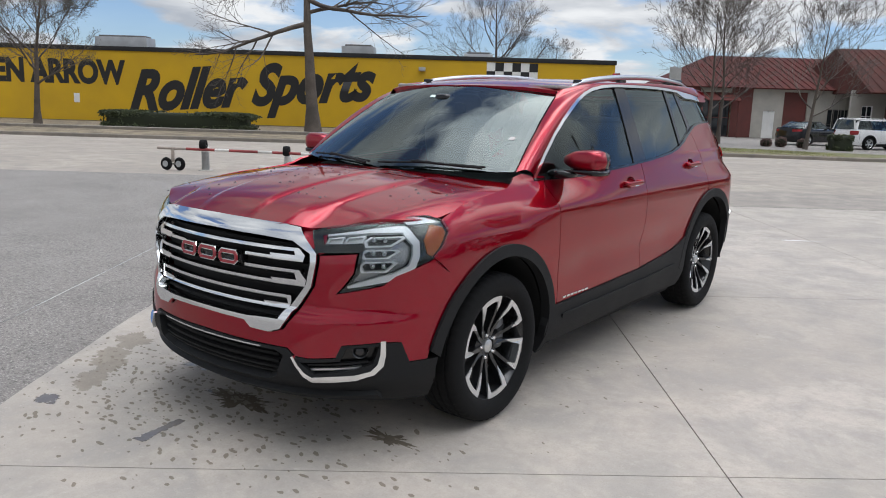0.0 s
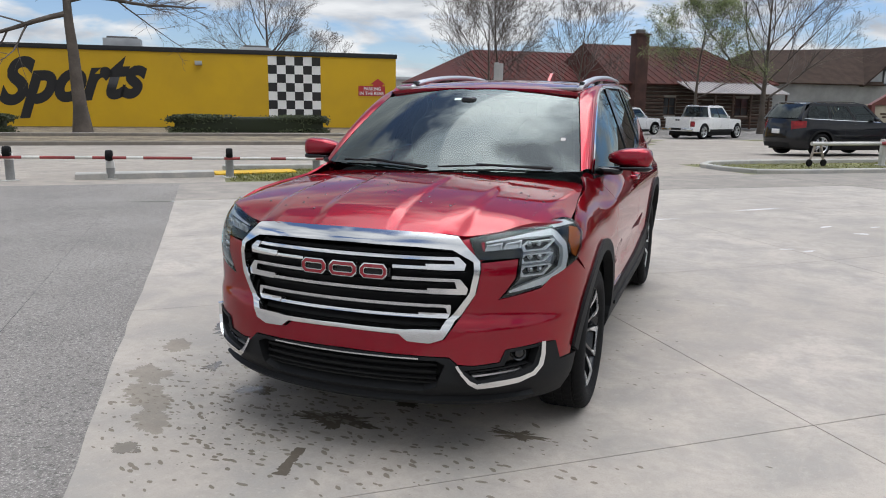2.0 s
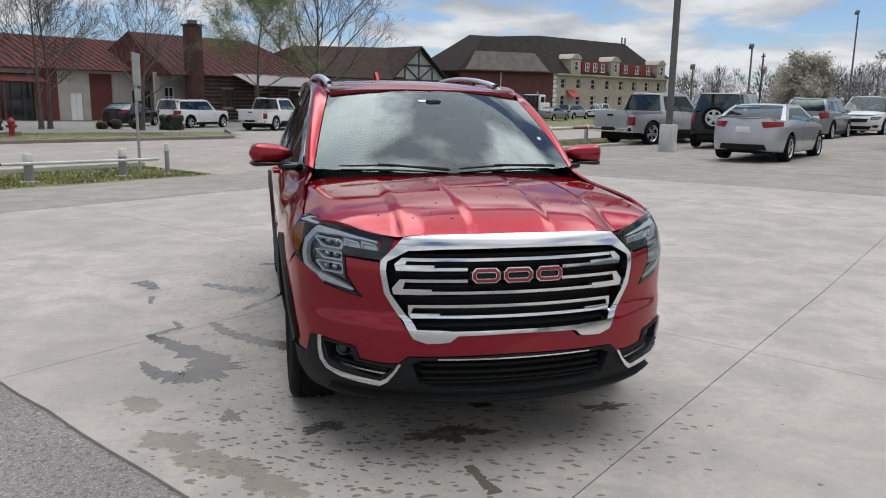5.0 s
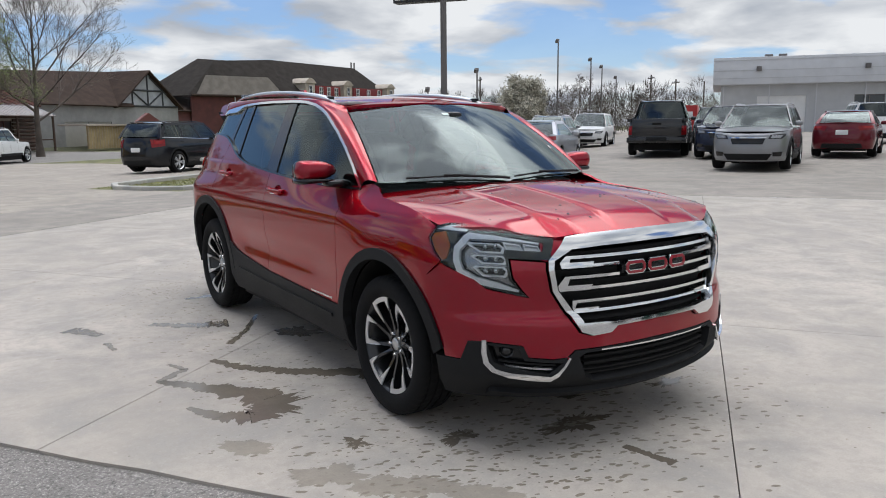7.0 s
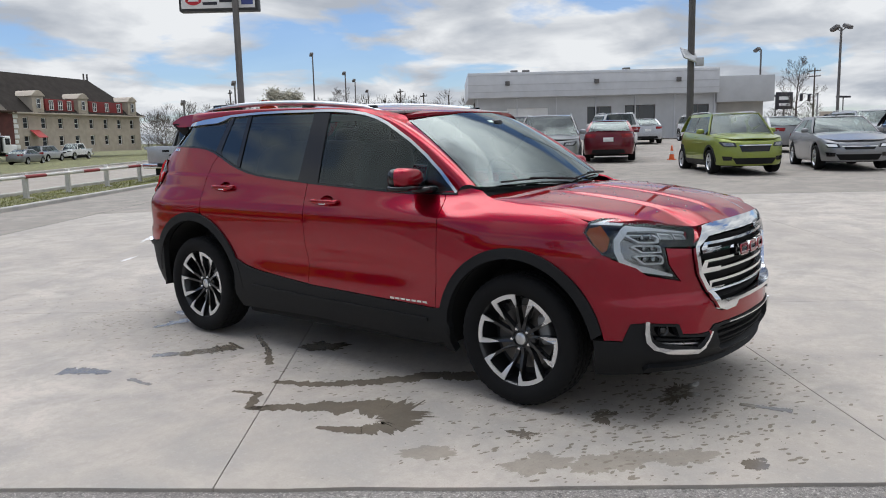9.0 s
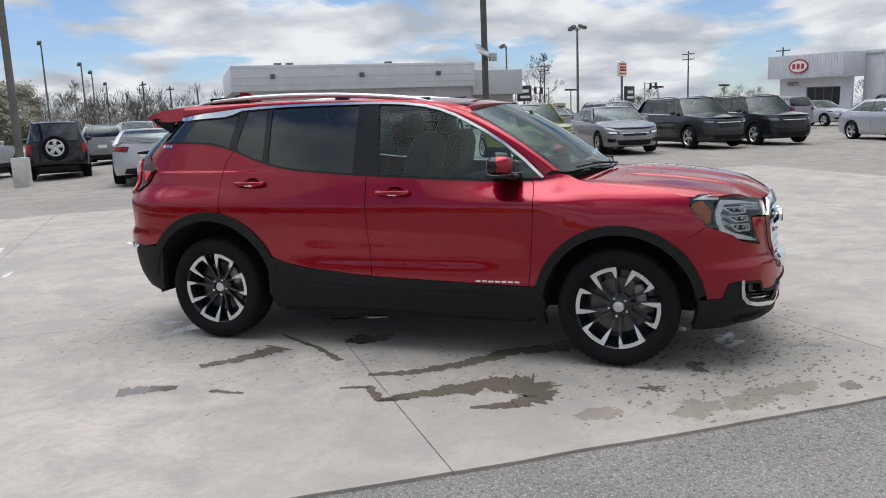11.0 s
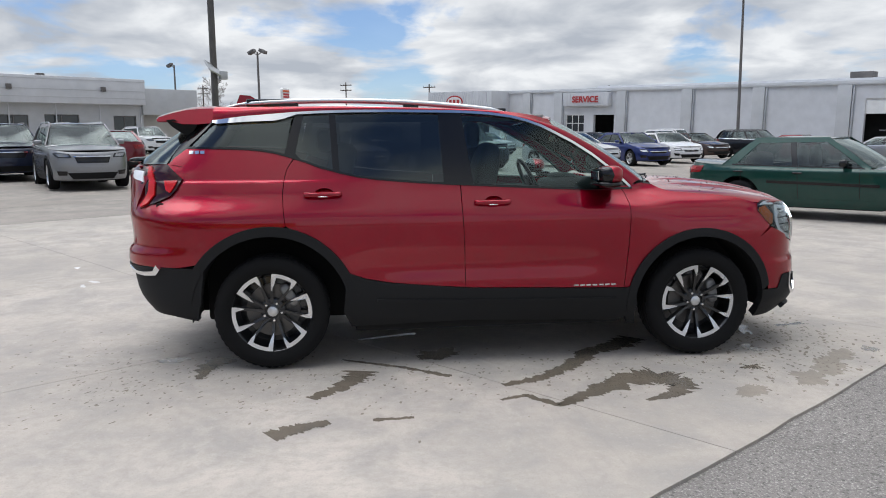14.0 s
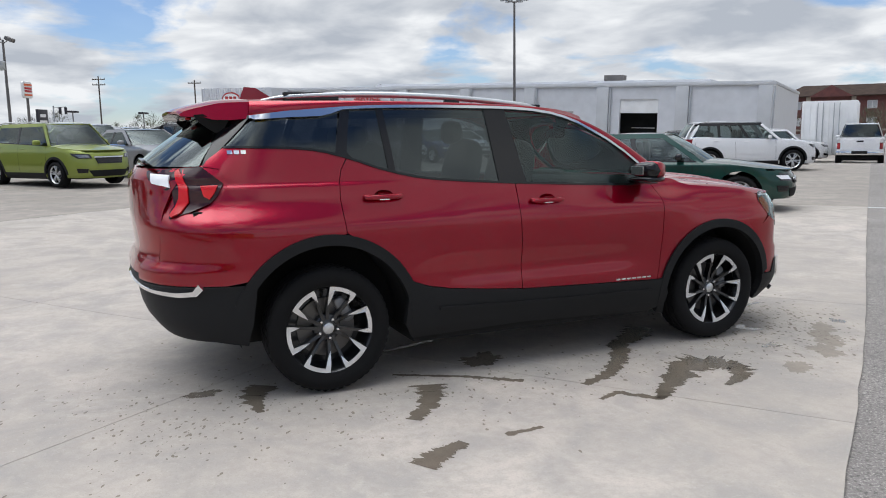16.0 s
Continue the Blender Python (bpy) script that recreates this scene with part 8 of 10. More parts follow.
for k in range(30):
    t = k / 29
    a, b = Vector((17.3 + 16.4 * t, RQ - 0.5, ez + 0.03)), Vector((max(21.6, 17.3 + 16.4 * t), RQ + 8, ridge + 0.03))
    if a.x < 21.6:
        f = (a.x - 16.9) / 4.7
        b = Vector((16.9 + 4.6 * f + 0.0, RQ - 0.5 + 8.5 * f, ez + (ridge - ez) * f + 0.03))
        a = Vector((a.x, RQ - 0.5, ez + 0.03)); b = Vector((a.x, b.y, b.z))
    d = b - a
    if d.length > 0.3:
        r4 = bmesh.ops.create_cube(bm, size=1.0)
        bmesh.ops.transform(bm, matrix=Matrix.Translation((a + b) / 2) @ d.to_track_quat("Y", "Z").to_matrix().to_4x4() @ Matrix.Diagonal((0.05, d.length, 0.05, 1)), verts=r4["verts"])
part("roof_ribs", bm, RED_ROOF, rh, kind="stuff")
solid("awning", [[(18.3, RQ - 1.3, 2.75), (21.3, RQ - 1.3, 2.75), (21.3, RQ, 3.35), (18.3, RQ, 3.35)]], RED_ROOF, rh, thick=0.06)
for a in (18.4, 21.2):
    box("awning_post", (a - 0.06, RQ - 1.26, 0), (a + 0.06, RQ - 1.14, 2.75), MAROON, rh)

CQ = 50.0
RUSSET_ROOF = surface("brown_red_metal_roof", (0.085, 0.032, 0.026), 0.8, vary=0.25, spec=0.15)
DARK_BRICK = surface("sooty_brown_brick", (0.085, 0.042, 0.034), 0.9, vary=0.35, fine=16)
lc = lot_thing("log_building", "dark log building with tall brick chimney and metal porch roof", "building", 0, 0, -0.25)
logs = wall_panel("log_wall", lc, 31.4, 43.4, 0, 3.4, CQ, 0.25, CHINK, [(33.2, 34.4, 1.0, 2.4), (36.8, 38.0, 0, 2.2), (40.0, 41.4, 1.0, 2.4)])
for k in range(12):
    z = 0.14 + k * 0.285
    spans = [(31.2, 43.6)]
    for o in ((33.2, 34.4, 1.0, 2.4), (36.8, 38.0, 0, 2.2), (40.0, 41.4, 1.0, 2.4)):
        if o[2] - 0.1 < z < o[3] + 0.1:
            spans = [s2 for s in spans for s2 in ((s[0], min(s[1], o[0])), (max(s[0], o[1]), s[1])) if s2[1] - s2[0] > 0.05]
    for a, b in spans:
        tube("log", [(a, CQ - 0.02, z), (b, CQ - 0.02, z)], 0.125, LOG, lc, 7)
for o in ((33.2, 34.4, 1.0, 2.4), (40.0, 41.4, 1.0, 2.4)):
    window_in(lc, *o, CQ + 0.05, (2, 2), LOG)
wall_panel("door_leaf", lc, 36.8, 38.0, 0, 2.2, CQ + 0.08, 0.05, LOG)
wall_panel("gable_wall", lc, 28.4, 31.3, 0, 3.6, CQ + 1.6, 0.25, BEIGE, [(29.2, 30.0, 1.0, 2.5)])
window_in(lc, 29.2, 30.0, 1.0, 2.5, CQ + 1.66, (2, 2), WHITE_PAINT)
solid("roof", [[(28.6, CQ - 0.5, 3.4), (43.9, CQ - 0.5, 3.6), (41.0, CQ + 7, 6.9), (29.4, CQ + 7, 6.9)], [(28.6, CQ - 0.5, 3.4), (29.4, CQ + 7, 6.9), (28.6, CQ + 14, 3.4)], [(43.9, CQ - 0.5, 3.6), (43.9, CQ + 14, 3.6), (41.0, CQ + 7, 6.9)]], RUSSET_ROOF, lc, thick=0.1)
for k in range(22):
    t = k / 21
    tube("roof_rib", [(28.8 + 14.9 * t, CQ - 0.5, 3.47 + 0.2 * t), (29.5 + 11.4 * t, CQ + 6.9, 6.93)], 0.03, RUSSET_ROOF, lc, 4)
ch = box("chimney", (30.05, CQ - 0.9, 0), (31.1, CQ + 0.1, 7.05), DARK_BRICK, lc, 0.03, "tall brick chimney")
box("chimney_cap", (29.95, CQ - 1.0, 7.05), (31.2, CQ + 0.2, 7.18), DARK_BRICK, ch, 0.02)
box("flue", (30.3, CQ - 0.6, 7.2), (30.9, CQ - 0.1, 7.5), POLE_GREY, ch, 0.02)
solid("porch_roof", [[(34.2, CQ - 3.0, 2.75), (42.9, CQ - 3.0, 2.75), (42.9, CQ - 0.2, 3.65), (34.2, CQ - 0.2, 3.65)]], surface("dull_tin_roof", (0.30, 0.26, 0.24), 0.5, 0.4, vary=0.25), lc, thick=0.06)
for a in np.linspace(34.4, 42.7, 6):
    tube("porch_post", [(a, CQ - 2.8, 0), (a, CQ - 2.8, 2.8)], 0.09, LOG, lc, 7)
for a in np.linspace(34.3, 42.8, 24):
    tube("tin_rib", [(a, CQ - 3.0, 2.80), (a, CQ - 0.2, 3.70)], 0.02, GREY_METAL, lc, 4)
box("porch_rail", (34.4, CQ - 2.86, 0.85), (42.7, CQ - 2.76, 0.95), LOG, lc)

TQ = 52.0
th = lot_thing("half_timbered_hall", "grey stucco hall with brown roof and half-timbered gable", "building", 0, 0, -0.1)
wall_panel("front_wall", th, 44.0, 64.0, 0, 3.7, TQ, 0.25, STUCCO, [(48.6, 54.3, 0, 2.2)])
wall_panel("garage_door", th, 48.6, 51.4, 0, 2.2, TQ + 0.1, 0.06, BEIGE)
wall_panel("garage_door", th, 51.5, 54.3, 0, 2.2, TQ + 0.1, 0.06, BEIGE)
solid("roof", [[(43.6, TQ - 0.4, 3.6), (57.0, TQ - 0.4, 3.6), (59.4, TQ + 5, 7.2), (46.5, TQ + 5, 6.6)], [(43.6, TQ - 0.4, 3.6), (46.5, TQ + 5, 6.6), (43.6, TQ + 14, 3.6)], [(59.4, TQ - 0.5, 7.3), (59.4, TQ + 12, 7.3), (64.4, TQ + 12, 3.6), (64.4, TQ - 0.5, 3.6)], [(59.4, TQ - 0.5, 7.3), (54.6, TQ - 0.5, 3.6), (54.6, TQ + 12, 3.6), (59.4, TQ + 12, 7.3)]], BROWN_ROOF, th, thick=0.12)
solid("gable", [[(55.0, TQ - 0.02, 3.65), (63.9, TQ - 0.02, 3.65), (59.4, TQ - 0.02, 7.1)]], surface("pale_gable", (0.36, 0.38, 0.40), 0.85), th)
for a, b in (((55.0, 3.75), (63.9, 3.75)), ((59.4, 3.7), (59.4, 7.0)), ((57.2, 3.7), (57.2, 5.3)), ((61.6, 3.7), (61.6, 5.3)), ((57.2, 5.2), (59.4, 3.8)), ((61.6, 5.2), (59.4, 3.8)), ((56.6, 5.0), (59.0, 6.6)), ((62.2, 5.0), (59.8, 6.6)), ((57.2, 5.3), (61.6, 5.3))):
    tube("timber", [(a[0], TQ - 0.06, a[1]), (b[0], TQ - 0.06, b[1])], 0.10, surface("dark_timber", (0.05, 0.055, 0.06), 0.8) if (a, b) == ((55.0, 3.75), (63.9, 3.75)) else bpy.data.materials["dark_timber"], th, 4)
wall_panel("side_wall", th, -0.25, 0, 0, 3.7, 0, 14, STUCCO, m=Matrix.Translation((64.0, TQ + 0.25, 0)))
link = lot_thing("low_wing", "low wing with brown roof between two halls", "building", 0, 0, 0)
wall_panel("front_wall", link, 62, 82, 0, 3.6, 58, 0.25, BRICK)
solid("roof", [[(60, 57.6, 3.5), (84, 57.6, 3.5), (84, 63, 6.2), (60, 63, 6.2)], [(60, 63, 6.2), (84, 63, 6.2), (84, 68, 3.5), (60, 68, 3.5)]], BROWN_ROOF, link, thick=0.1)

arch_sign = lot_thing("arched_sign", "maroon framed signboard with peaked top", "sign", 51.0, 45.0, -0.2)
box("board", (-1.5, 0.05, 0.3), (1.5, 0.15, 2.0), CREAM, arch_sign, 0.02)
for sgx in (-1, 1):
    box("post", (sgx * 1.75 - 0.18, -0.1, 0), (sgx * 1.75 + 0.18, 0.3, 2.0), MAROON, arch_sign, 0.02)
solid("peak", [[(-2.1, -0.1, 1.95), (2.1, -0.1, 1.95), (0, -0.1, 3.0)], [(-2.1, 0.3, 1.95), (2.1, 0.3, 1.95), (0, 0.3, 3.0)], [(-2.1, -0.1, 1.95), (-2.1, 0.3, 1.95), (0, 0.3, 3.0), (0, -0.1, 3.0)], [(2.1, -0.1, 1.95), (2.1, 0.3, 1.95), (0, 0.3, 3.0), (0, -0.1, 3.0)]], MAROON, arch_sign)
for w, z in ((0.7, 1.75), (1.7, 1.2), (1.3, 0.95)):
    box("word_bar", (-w / 2, 0.03, z), (w / 2, 0.05, z + 0.14), LOG, arch_sign)
sheds = lot_thing("low_shed", "low tan shed beside the signboard", "shed", 0, 0, -0.2)
wall_panel("front_wall", sheds, 46.0, 58.2, 0, 1.9, 47.0, 0.15, surface("tan_boards", (0.34, 0.26, 0.14), 0.8, vary=0.2))
box("roof", (45.8, 46.8, 1.9), (58.4, 50, 2.05), CREAM, sheds, 0.02)
ribs("board_ribs", 46.1, 58.1, 0, 1.9, 47.0, 0.3, CREAM, sheds, depth=0.02, w=0.02)

BAY_RED = surface("dull_red_boards", (0.20, 0.022, 0.022), 0.7, vary=0.2)
# hotel: brick end wing and long cream front with mansard and dormers
KX, KY = xy(85.6, 51.2)
RX, RY = xy(111.0, 46.5)
ang = math.degrees(math.atan2(RY - KY, RX - KX))
ho = thing("hotel", "cream hotel with dark mansard roof, red dormer bays and brick wing", "building", pose(KX, KY, HOTEL_Z, 0, 0, ang))
LEN = math.hypot(RX - KX, RY - KY)
cols = np.linspace(2.0, LEN - 2.0, 8)
ops = [(c - 0.45, c + 0.45, zz, zz + 1.3) for c in cols for zz in (0.9, 3.1)]
wall_panel("front_wall", ho, 0, LEN, 0, 4.9, 0, 0.3, CREAM, ops)
for o in ops:
    w = window_in(ho, *o, 0.12, (1, 2), WHITE_PAINT)
for k in range(8):
    box("quoin", (-0.05, -0.06, 0.1 + k * 0.6), (0.7 if k % 2 else 0.5, 0.0, 0.55 + k * 0.6), WHITE_PAINT, ho, 0.02)
box("eave", (-0.5, -0.5, 4.8), (LEN + 0.5, 0.5, 5.0), CREAM, ho, 0.03)
solid("mansard", [[(-0.4, -0.4, 5.0), (LEN + 0.4, -0.4, 5.0), (LEN - 4.5, 5, 10.2), (2.0, 5, 10.2)], [(LEN + 0.4, -0.4, 5.0), (LEN + 0.4, 14, 5.0), (LEN - 4.5, 9, 10.2), (LEN - 4.5, 5, 10.2)], [(-0.4, -0.4, 5.0), (-6.5, 6.5, 9.6), (2.0, 5, 10.2)], [(2.0, 5, 10.2), (LEN - 4.5, 5, 10.2), (LEN - 4.5, 9, 10.2), (-6.5, 9.5, 10.0), (-6.5, 6.5, 9.6)], [(-0.4, -0.4, 5.0), (-13.4, 4.0, 5.0), (-6.5, 6.5, 9.6)], [(-13.4, 4.0, 5.0), (-13.4, 14, 5.0), (-6.5, 9.5, 10.0), (-6.5, 6.5, 9.6)]], DARK_SHINGLE, ho, thick=0.1)
for k, c in enumerate((4.0, 12.5, LEN - 2.2)):
    d = box("dormer", (c - 1.0, -0.35, 5.0), (c + 1.0, 2.4, 7.0), CREAM, ho, 0.02)
    solid("dormer_top", [[(c - 1.2 + 2.4 * i / 8, -0.5, 7.0 + 0.7 * math.sin(math.pi * i / 8)) for i in range(9)], [(c - 1.2 + 2.4 * i / 8, 3.4, 7.0 + 0.7 * math.sin(math.pi * i / 8)) for i in range(9)]] + [[(c - 1.2 + 2.4 * i / 8, -0.5, 7.0 + 0.7 * math.sin(math.pi * i / 8)), (c - 1.2 + 2.4 * (i + 1) / 8, -0.5, 7.0 + 0.7 * math.sin(math.pi * (i + 1) / 8)), (c - 1.2 + 2.4 * (i + 1) / 8, 3.4, 7.0 + 0.7 * math.sin(math.pi * (i + 1) / 8)), (c - 1.2 + 2.4 * i / 8, 3.4, 7.0 + 0.7 * math.sin(math.pi * i / 8))] for i in range(8)], CREAM, d)
    window_in(d, c - 0.35, c + 0.35, 5.5, 6.7, -0.45, (1, 2), WHITE_PAINT)
for a, b in ((5.6, 11.0), (14.2, LEN - 4.2)):
    d = box("red_bay", (a, -0.1, 5.0), (b, 2.2, 6.75), BAY_RED, ho, 0.02)
    for c in np.linspace(a + 1.0, b - 1.0, 3):
        window_in(d, c - 0.4, c + 0.4, 5.4, 6.6, -0.18, (2, 2), WHITE_PAINT)
brick = wall_panel("brick_wing", ho, -13.5, 0, 0, 4.9, 0, 0.3, BRICK, m=Matrix.Rotation(radians(-18), 4, "Z"))
WING = lambda s, inward, z: (-s * 0.951 + 0.309 * inward, s * 0.309 + 0.951 * inward, z)
solid("wing_roof", [[WING(12.9, -0.35, 5.15), WING(0.8, -0.35, 5.15), WING(2.7, 0.55, 7.5), WING(11.2, 0.55, 7.5)]], surface("pale_shingle", (0.21, 0.19, 0.165), 0.9, spec=0.1), ho, thick=0.08)
tube("wing_eave", [WING(13.6, -0.45, 5.02), WING(-0.2, -0.45, 5.02)], 0.16, BROWN_ROOF, ho, 6)
tube("drain_pipe", [WING(7.8, -0.1, 0.0), WING(7.8, -0.1, 4.9)], 0.07, WHITE_PAINT, ho, 6)
for a in (22.0, 22.8):
    tube("flue_pipe", [(a, 6, 9.4), (a, 6, 11.2)], 0.12, POLE_GREY, ho, 6)
solid("door_awning", [[(2.6, -1.2, 2.0), (4.2, -1.2, 2.0), (4.2, 0, 2.9), (2.6, 0, 2.9)]], SIGN_RED, ho, thick=0.05)

# ---- showroom at the back of the lot ----
sh_b = lot_thing("showroom", "low pale showroom with deep flat fascia", "building", 58, 0, SHOW_Z)
TURNP = Matrix.Rotation(radians(-90), 4, "Z")   # wall axis runs along -q, face towards the lane
ops = [(3.2, 6.6, 0, 2.7), (9.8, 11.8, 1.3, 2.7), (12.9, 15.4, 0, 2.75), (18.0, 19.8, 1.3, 2.7)]
wall_panel("front_wall", sh_b, 0.6, 20.4, 0, 3.7, 0.9, 0.25, PALE_METAL, ops, m=TURNP @ Matrix.Translation((1.7, 0, 0)))
mm = TURNP @ Matrix.Translation((1.7, 0, 0))
wall_panel("roll_door", sh_b, 3.2, 6.6, 0, 2.7, 1.02, 0.06, WHITE_PAINT, m=mm)
for o, bars in ((ops[1], (2, 1)), (ops[2], (2, 1)), (ops[3], (2, 1))):
    window_in(sh_b, *o, 1.0, bars, POLE_GREY, m=mm)
for x in np.linspace(0.8, 20.2, 7):
    bm = bmesh.new(); add_box(bm, (x - 0.04, 0.82, 0), (x + 0.04, 0.9, 3.7)); bmesh.ops.transform(bm, matrix=mm, verts=bm.verts)
    part("wall_batten", bm, WHITE_CLAD, sh_b)
bm = bmesh.new(); add_box(bm, (0.0, 0.0, 3.55), (20.3, 14, 5.55), 0.04); bmesh.ops.transform(bm, matrix=mm, verts=bm.verts)
fas = part("fascia", bm, WHITE_CLAD, sh_b, smooth=40)
for z in (3.98, 4.55, 5.30):
    bm = bmesh.new(); add_box(bm, (-0.02, -0.02, z), (20.32, 0.0, z + 0.05)); bmesh.ops.transform(bm, matrix=mm, verts=bm.verts)
    part("fascia_line", bm, PALE_METAL, fas)
for x in (3.2, 10.4, 17.0):
    bm = bmesh.new(); add_box(bm, (x - 0.18, -0.2, 4.5), (x + 0.18, 0, 4.85), 0.02); bmesh.ops.transform(bm, matrix=mm, verts=bm.verts)
    part("flood_lamp", bm, POLE_GREY, sh_b, smooth=40)
for x in (4.0, 5.0, 13.5):
    bm = bmesh.new(); add_box(bm, (x - 0.3, 3, 5.5), (x + 0.3, 3.5, 5.95), 0.05); bmesh.ops.transform(bm, matrix=mm, verts=bm.verts)
    part("roof_lamp", bm, POLE_GREY, sh_b, smooth=40)
bm = bmesh.new(); add_box(bm, (20.3, 0.6, 2.8), (25.0, 12, 4.9), 0.03); bmesh.ops.transform(bm, matrix=mm, verts=bm.verts)
part("side_fascia", bm, PALE_METAL, sh_b, smooth=40)
bm = bmesh.new(); add_box(bm, (20.4, 1.4, 0), (24.4, 12, 2.8)); bmesh.ops.transform(bm, matrix=mm, verts=bm.verts)
part("side_wing", bm, BEIGE, sh_b)
bm = bmesh.new(); add_box(bm, (0.8, 1.16, 0), (20.2, 13, 3.55)); bmesh.ops.transform(bm, matrix=mm, verts=bm.verts)
part("inner_block", bm, VOID_BLACK, sh_b)
red_shop = lot_thing("red_shop", "low red shop with a white sign band", "shop", 76, -1.5, 0.7)
bm = bmesh.new(); add_box(bm, (-3.2, 0, 0), (1.8, 8, 2.5), 0.03); part("shop_block", bm, SIGN_RED, red_shop, smooth=40)
red_shop.matrix_basis = LOT @ pose(74, 1.5, 0.7, 0, 0, -90)
box("sign_band", (-2.8, -0.05, 1.3), (1.4, 0, 1.9), WHITE_PAINT, red_shop, 0.01)

# ---- service hall and long warehouse ----
SQ = -52.0
wh = thing("warehouse", "long pale metal warehouse with service bays and roll doors", "building", LOT @ pose(29, SQ, WARE_Z, 0, 1.6, 180))
# local x runs from the corner at the far right end back towards the sign box: x = 29 - p
X = lambda p: 29 - p
ops = [(X(14.3), X(11.5), 0, 4.05), (X(36.0), X(33.9), 0, 3.0), (X(39.0), X(37.0), 0, 3.0)]
wall_panel("front_wall", wh, X(46), X(3.9), 0, 5.05, 0, 0.3, WHITE_CLAD, ops)
wall_panel("side_wall", wh, 0, 0.3, 0, 5.05, 0.3, 20, WHITE_CLAD, m=Matrix.Translation((X(3.9) - 0.3, 0, 0)))
box("roof", (X(46), 0, 5.05), (X(3.8), 20, 5.25), PALE_METAL, wh, 0.02)
box("gutter", (X(46), -0.15, 4.95), (X(3.7), 0.0, 5.15), PALE_METAL, wh, 0.02)
box("ridge_roof", (X(40), 6, 5.25), (X(9), 18, 5.75), WHITE_CLAD, wh, 0.02)
for p in (43.5, 39.8, 33.2, 27.2, 21.5, 15.6, 9.8, 4.3):
    box("pilaster", (X(p) - 0.45, -0.16, 0), (X(p) + 0.45, 0.0, 4.95), PALE_METAL, wh, 0.02)
    box("downpipe", (X(p) + 0.5, -0.14, 0), (X(p) + 0.62, -0.02, 4.9), GREY_METAL, wh, 0.02)
box("roll_door", (X(14.3), 0.10, 3.05), (X(11.5), 0.18, 4.05), WHITE_PAINT, wh)
# black sheets stand in for the shade inside the open bays
box("dark_bay", (X(14.8), 1.5, 0), (X(11.0), 1.6, 4.3), VOID_BLACK, wh)
box("bay_inside", (X(40), 4.5, 0), (X(33), 4.6, 3.4), VOID_BLACK, wh)
box("strip_lamp", (X(13.7), 1.3, 1.95), (X(12.0), 1.4, 2.0), WHITE_PAINT, wh)
window_in(wh, X(39.0), X(37.0), 0, 3.0, 0.1, (3, 4), WHITE_PAINT)
box("service_header", (X(39.0), -0.5, 3.75), (X(34.2), 0.0, 4.85), WHITE_CLAD, wh, 0.02)
ribs("header_ribs", X(38.9), X(34.3), 3.75, 4.85, -0.5, 0.35, WHITE_CLAD, wh, depth=0.03, w=0.05)
lettering("service_lettering", "SERVICE", 0.50, SIGN_RED, wh, Matrix.Translation((X(37.95), -0.55, 4.06)), width=2.75, bold=0.04, depth=0.03, label="red capital letters on the header")
kb = box("sign_box", (X(54.6), -2.4, 3.2), (X(45.8), 3.0, 5.2), WHITE_CLAD, wh, 0.02)
ribs("sign_box_ribs", X(54.5), X(45.9), 3.2, 5.2, -2.4, 0.30, WHITE_CLAD, wh, depth=0.04, w=0.05)
wall_panel("shop_front", wh, X(54.3), X(46), 0, 3.2, -1.2, 0.2, WHITE_CLAD, [(X(51.0), X(47.2), 0.0, 2.4)])
window_in(wh, X(51.0), X(47.2), 0, 2.4, -1.1, (4, 1), POLE_GREY)
lettering("parts_lettering", "PARTS", 0.34, POLE_GREY, wh, Matrix.Translation((X(53.3), -1.24, 2.55)), width=1.4, bold=0.03)
oval = lambda a, b: [(X(50.7) + a * math.cos(t), 4.2 + b * math.sin(t)) for t in np.linspace(0, 2 * math.pi, 40, endpoint=False)]
solid("oval_rim", [[(x, -2.50, z) for x, z in oval(1.15, 0.62)]], SIGN_RED, kb)
solid("oval_face", [[(x, -2.52, z) for x, z in oval(0.98, 0.49)]], WHITE_PAINT, kb)
for a in (-0.52, 0.0, 0.52):
    box("oval_bar", (X(50.7) + a - 0.17, -2.55, 3.98), (X(50.7) + a + 0.17, -2.525, 4.42), SIGN_RED, kb)
box("roof_vent", (X(17.5), 6, 5.7), (X(15.9), 7, 6.2), POLE_GREY, wh, 0.03)
cont = lot_thing("shipping_container", "white ribbed shipping container", "container", 0.0, -39.5, -0.05)
bm = bmesh.new(); add_box(bm, (-1.6, -6, 0.1), (0.95, 0, 2.85), 0.02); part("box_body", bm, WHITE_PAINT, cont, smooth=40)
for k in range(9):
    x = -1.5 + k * 0.29
    box("rib", (x, 0.0, 0.2), (x + 0.08, 0.04, 2.75), WHITE_PAINT, cont, 0.01)
for x in (-0.8, -0.55, -0.05, 0.2):
    tube("lock_bar", [(x, 0.08, 0.2), (x, 0.08, 2.75)], 0.02, GREY_METAL, cont, 5)
inn = lot_thing("far_inn", "far brick inn with red and cream storeys", "building", -2, -145, -3)
ops = [(a, a + 1.5, z, z + 1.4) for a in np.arange(-12.6, 13, 2.9) for z in (2.0, 4.8, 7.6)]
turned = Matrix.Rotation(math.pi, 4, "Z")
wall_panel("front_wall", inn, -13.6, 14, 0, 10.0, 0, 0.4, BRICK, ops, m=turned)
for o in ops:
    window_in(inn, *o, 0.15, (2, 1), WHITE_PAINT, m=turned, glass_mat=PALE_METAL)
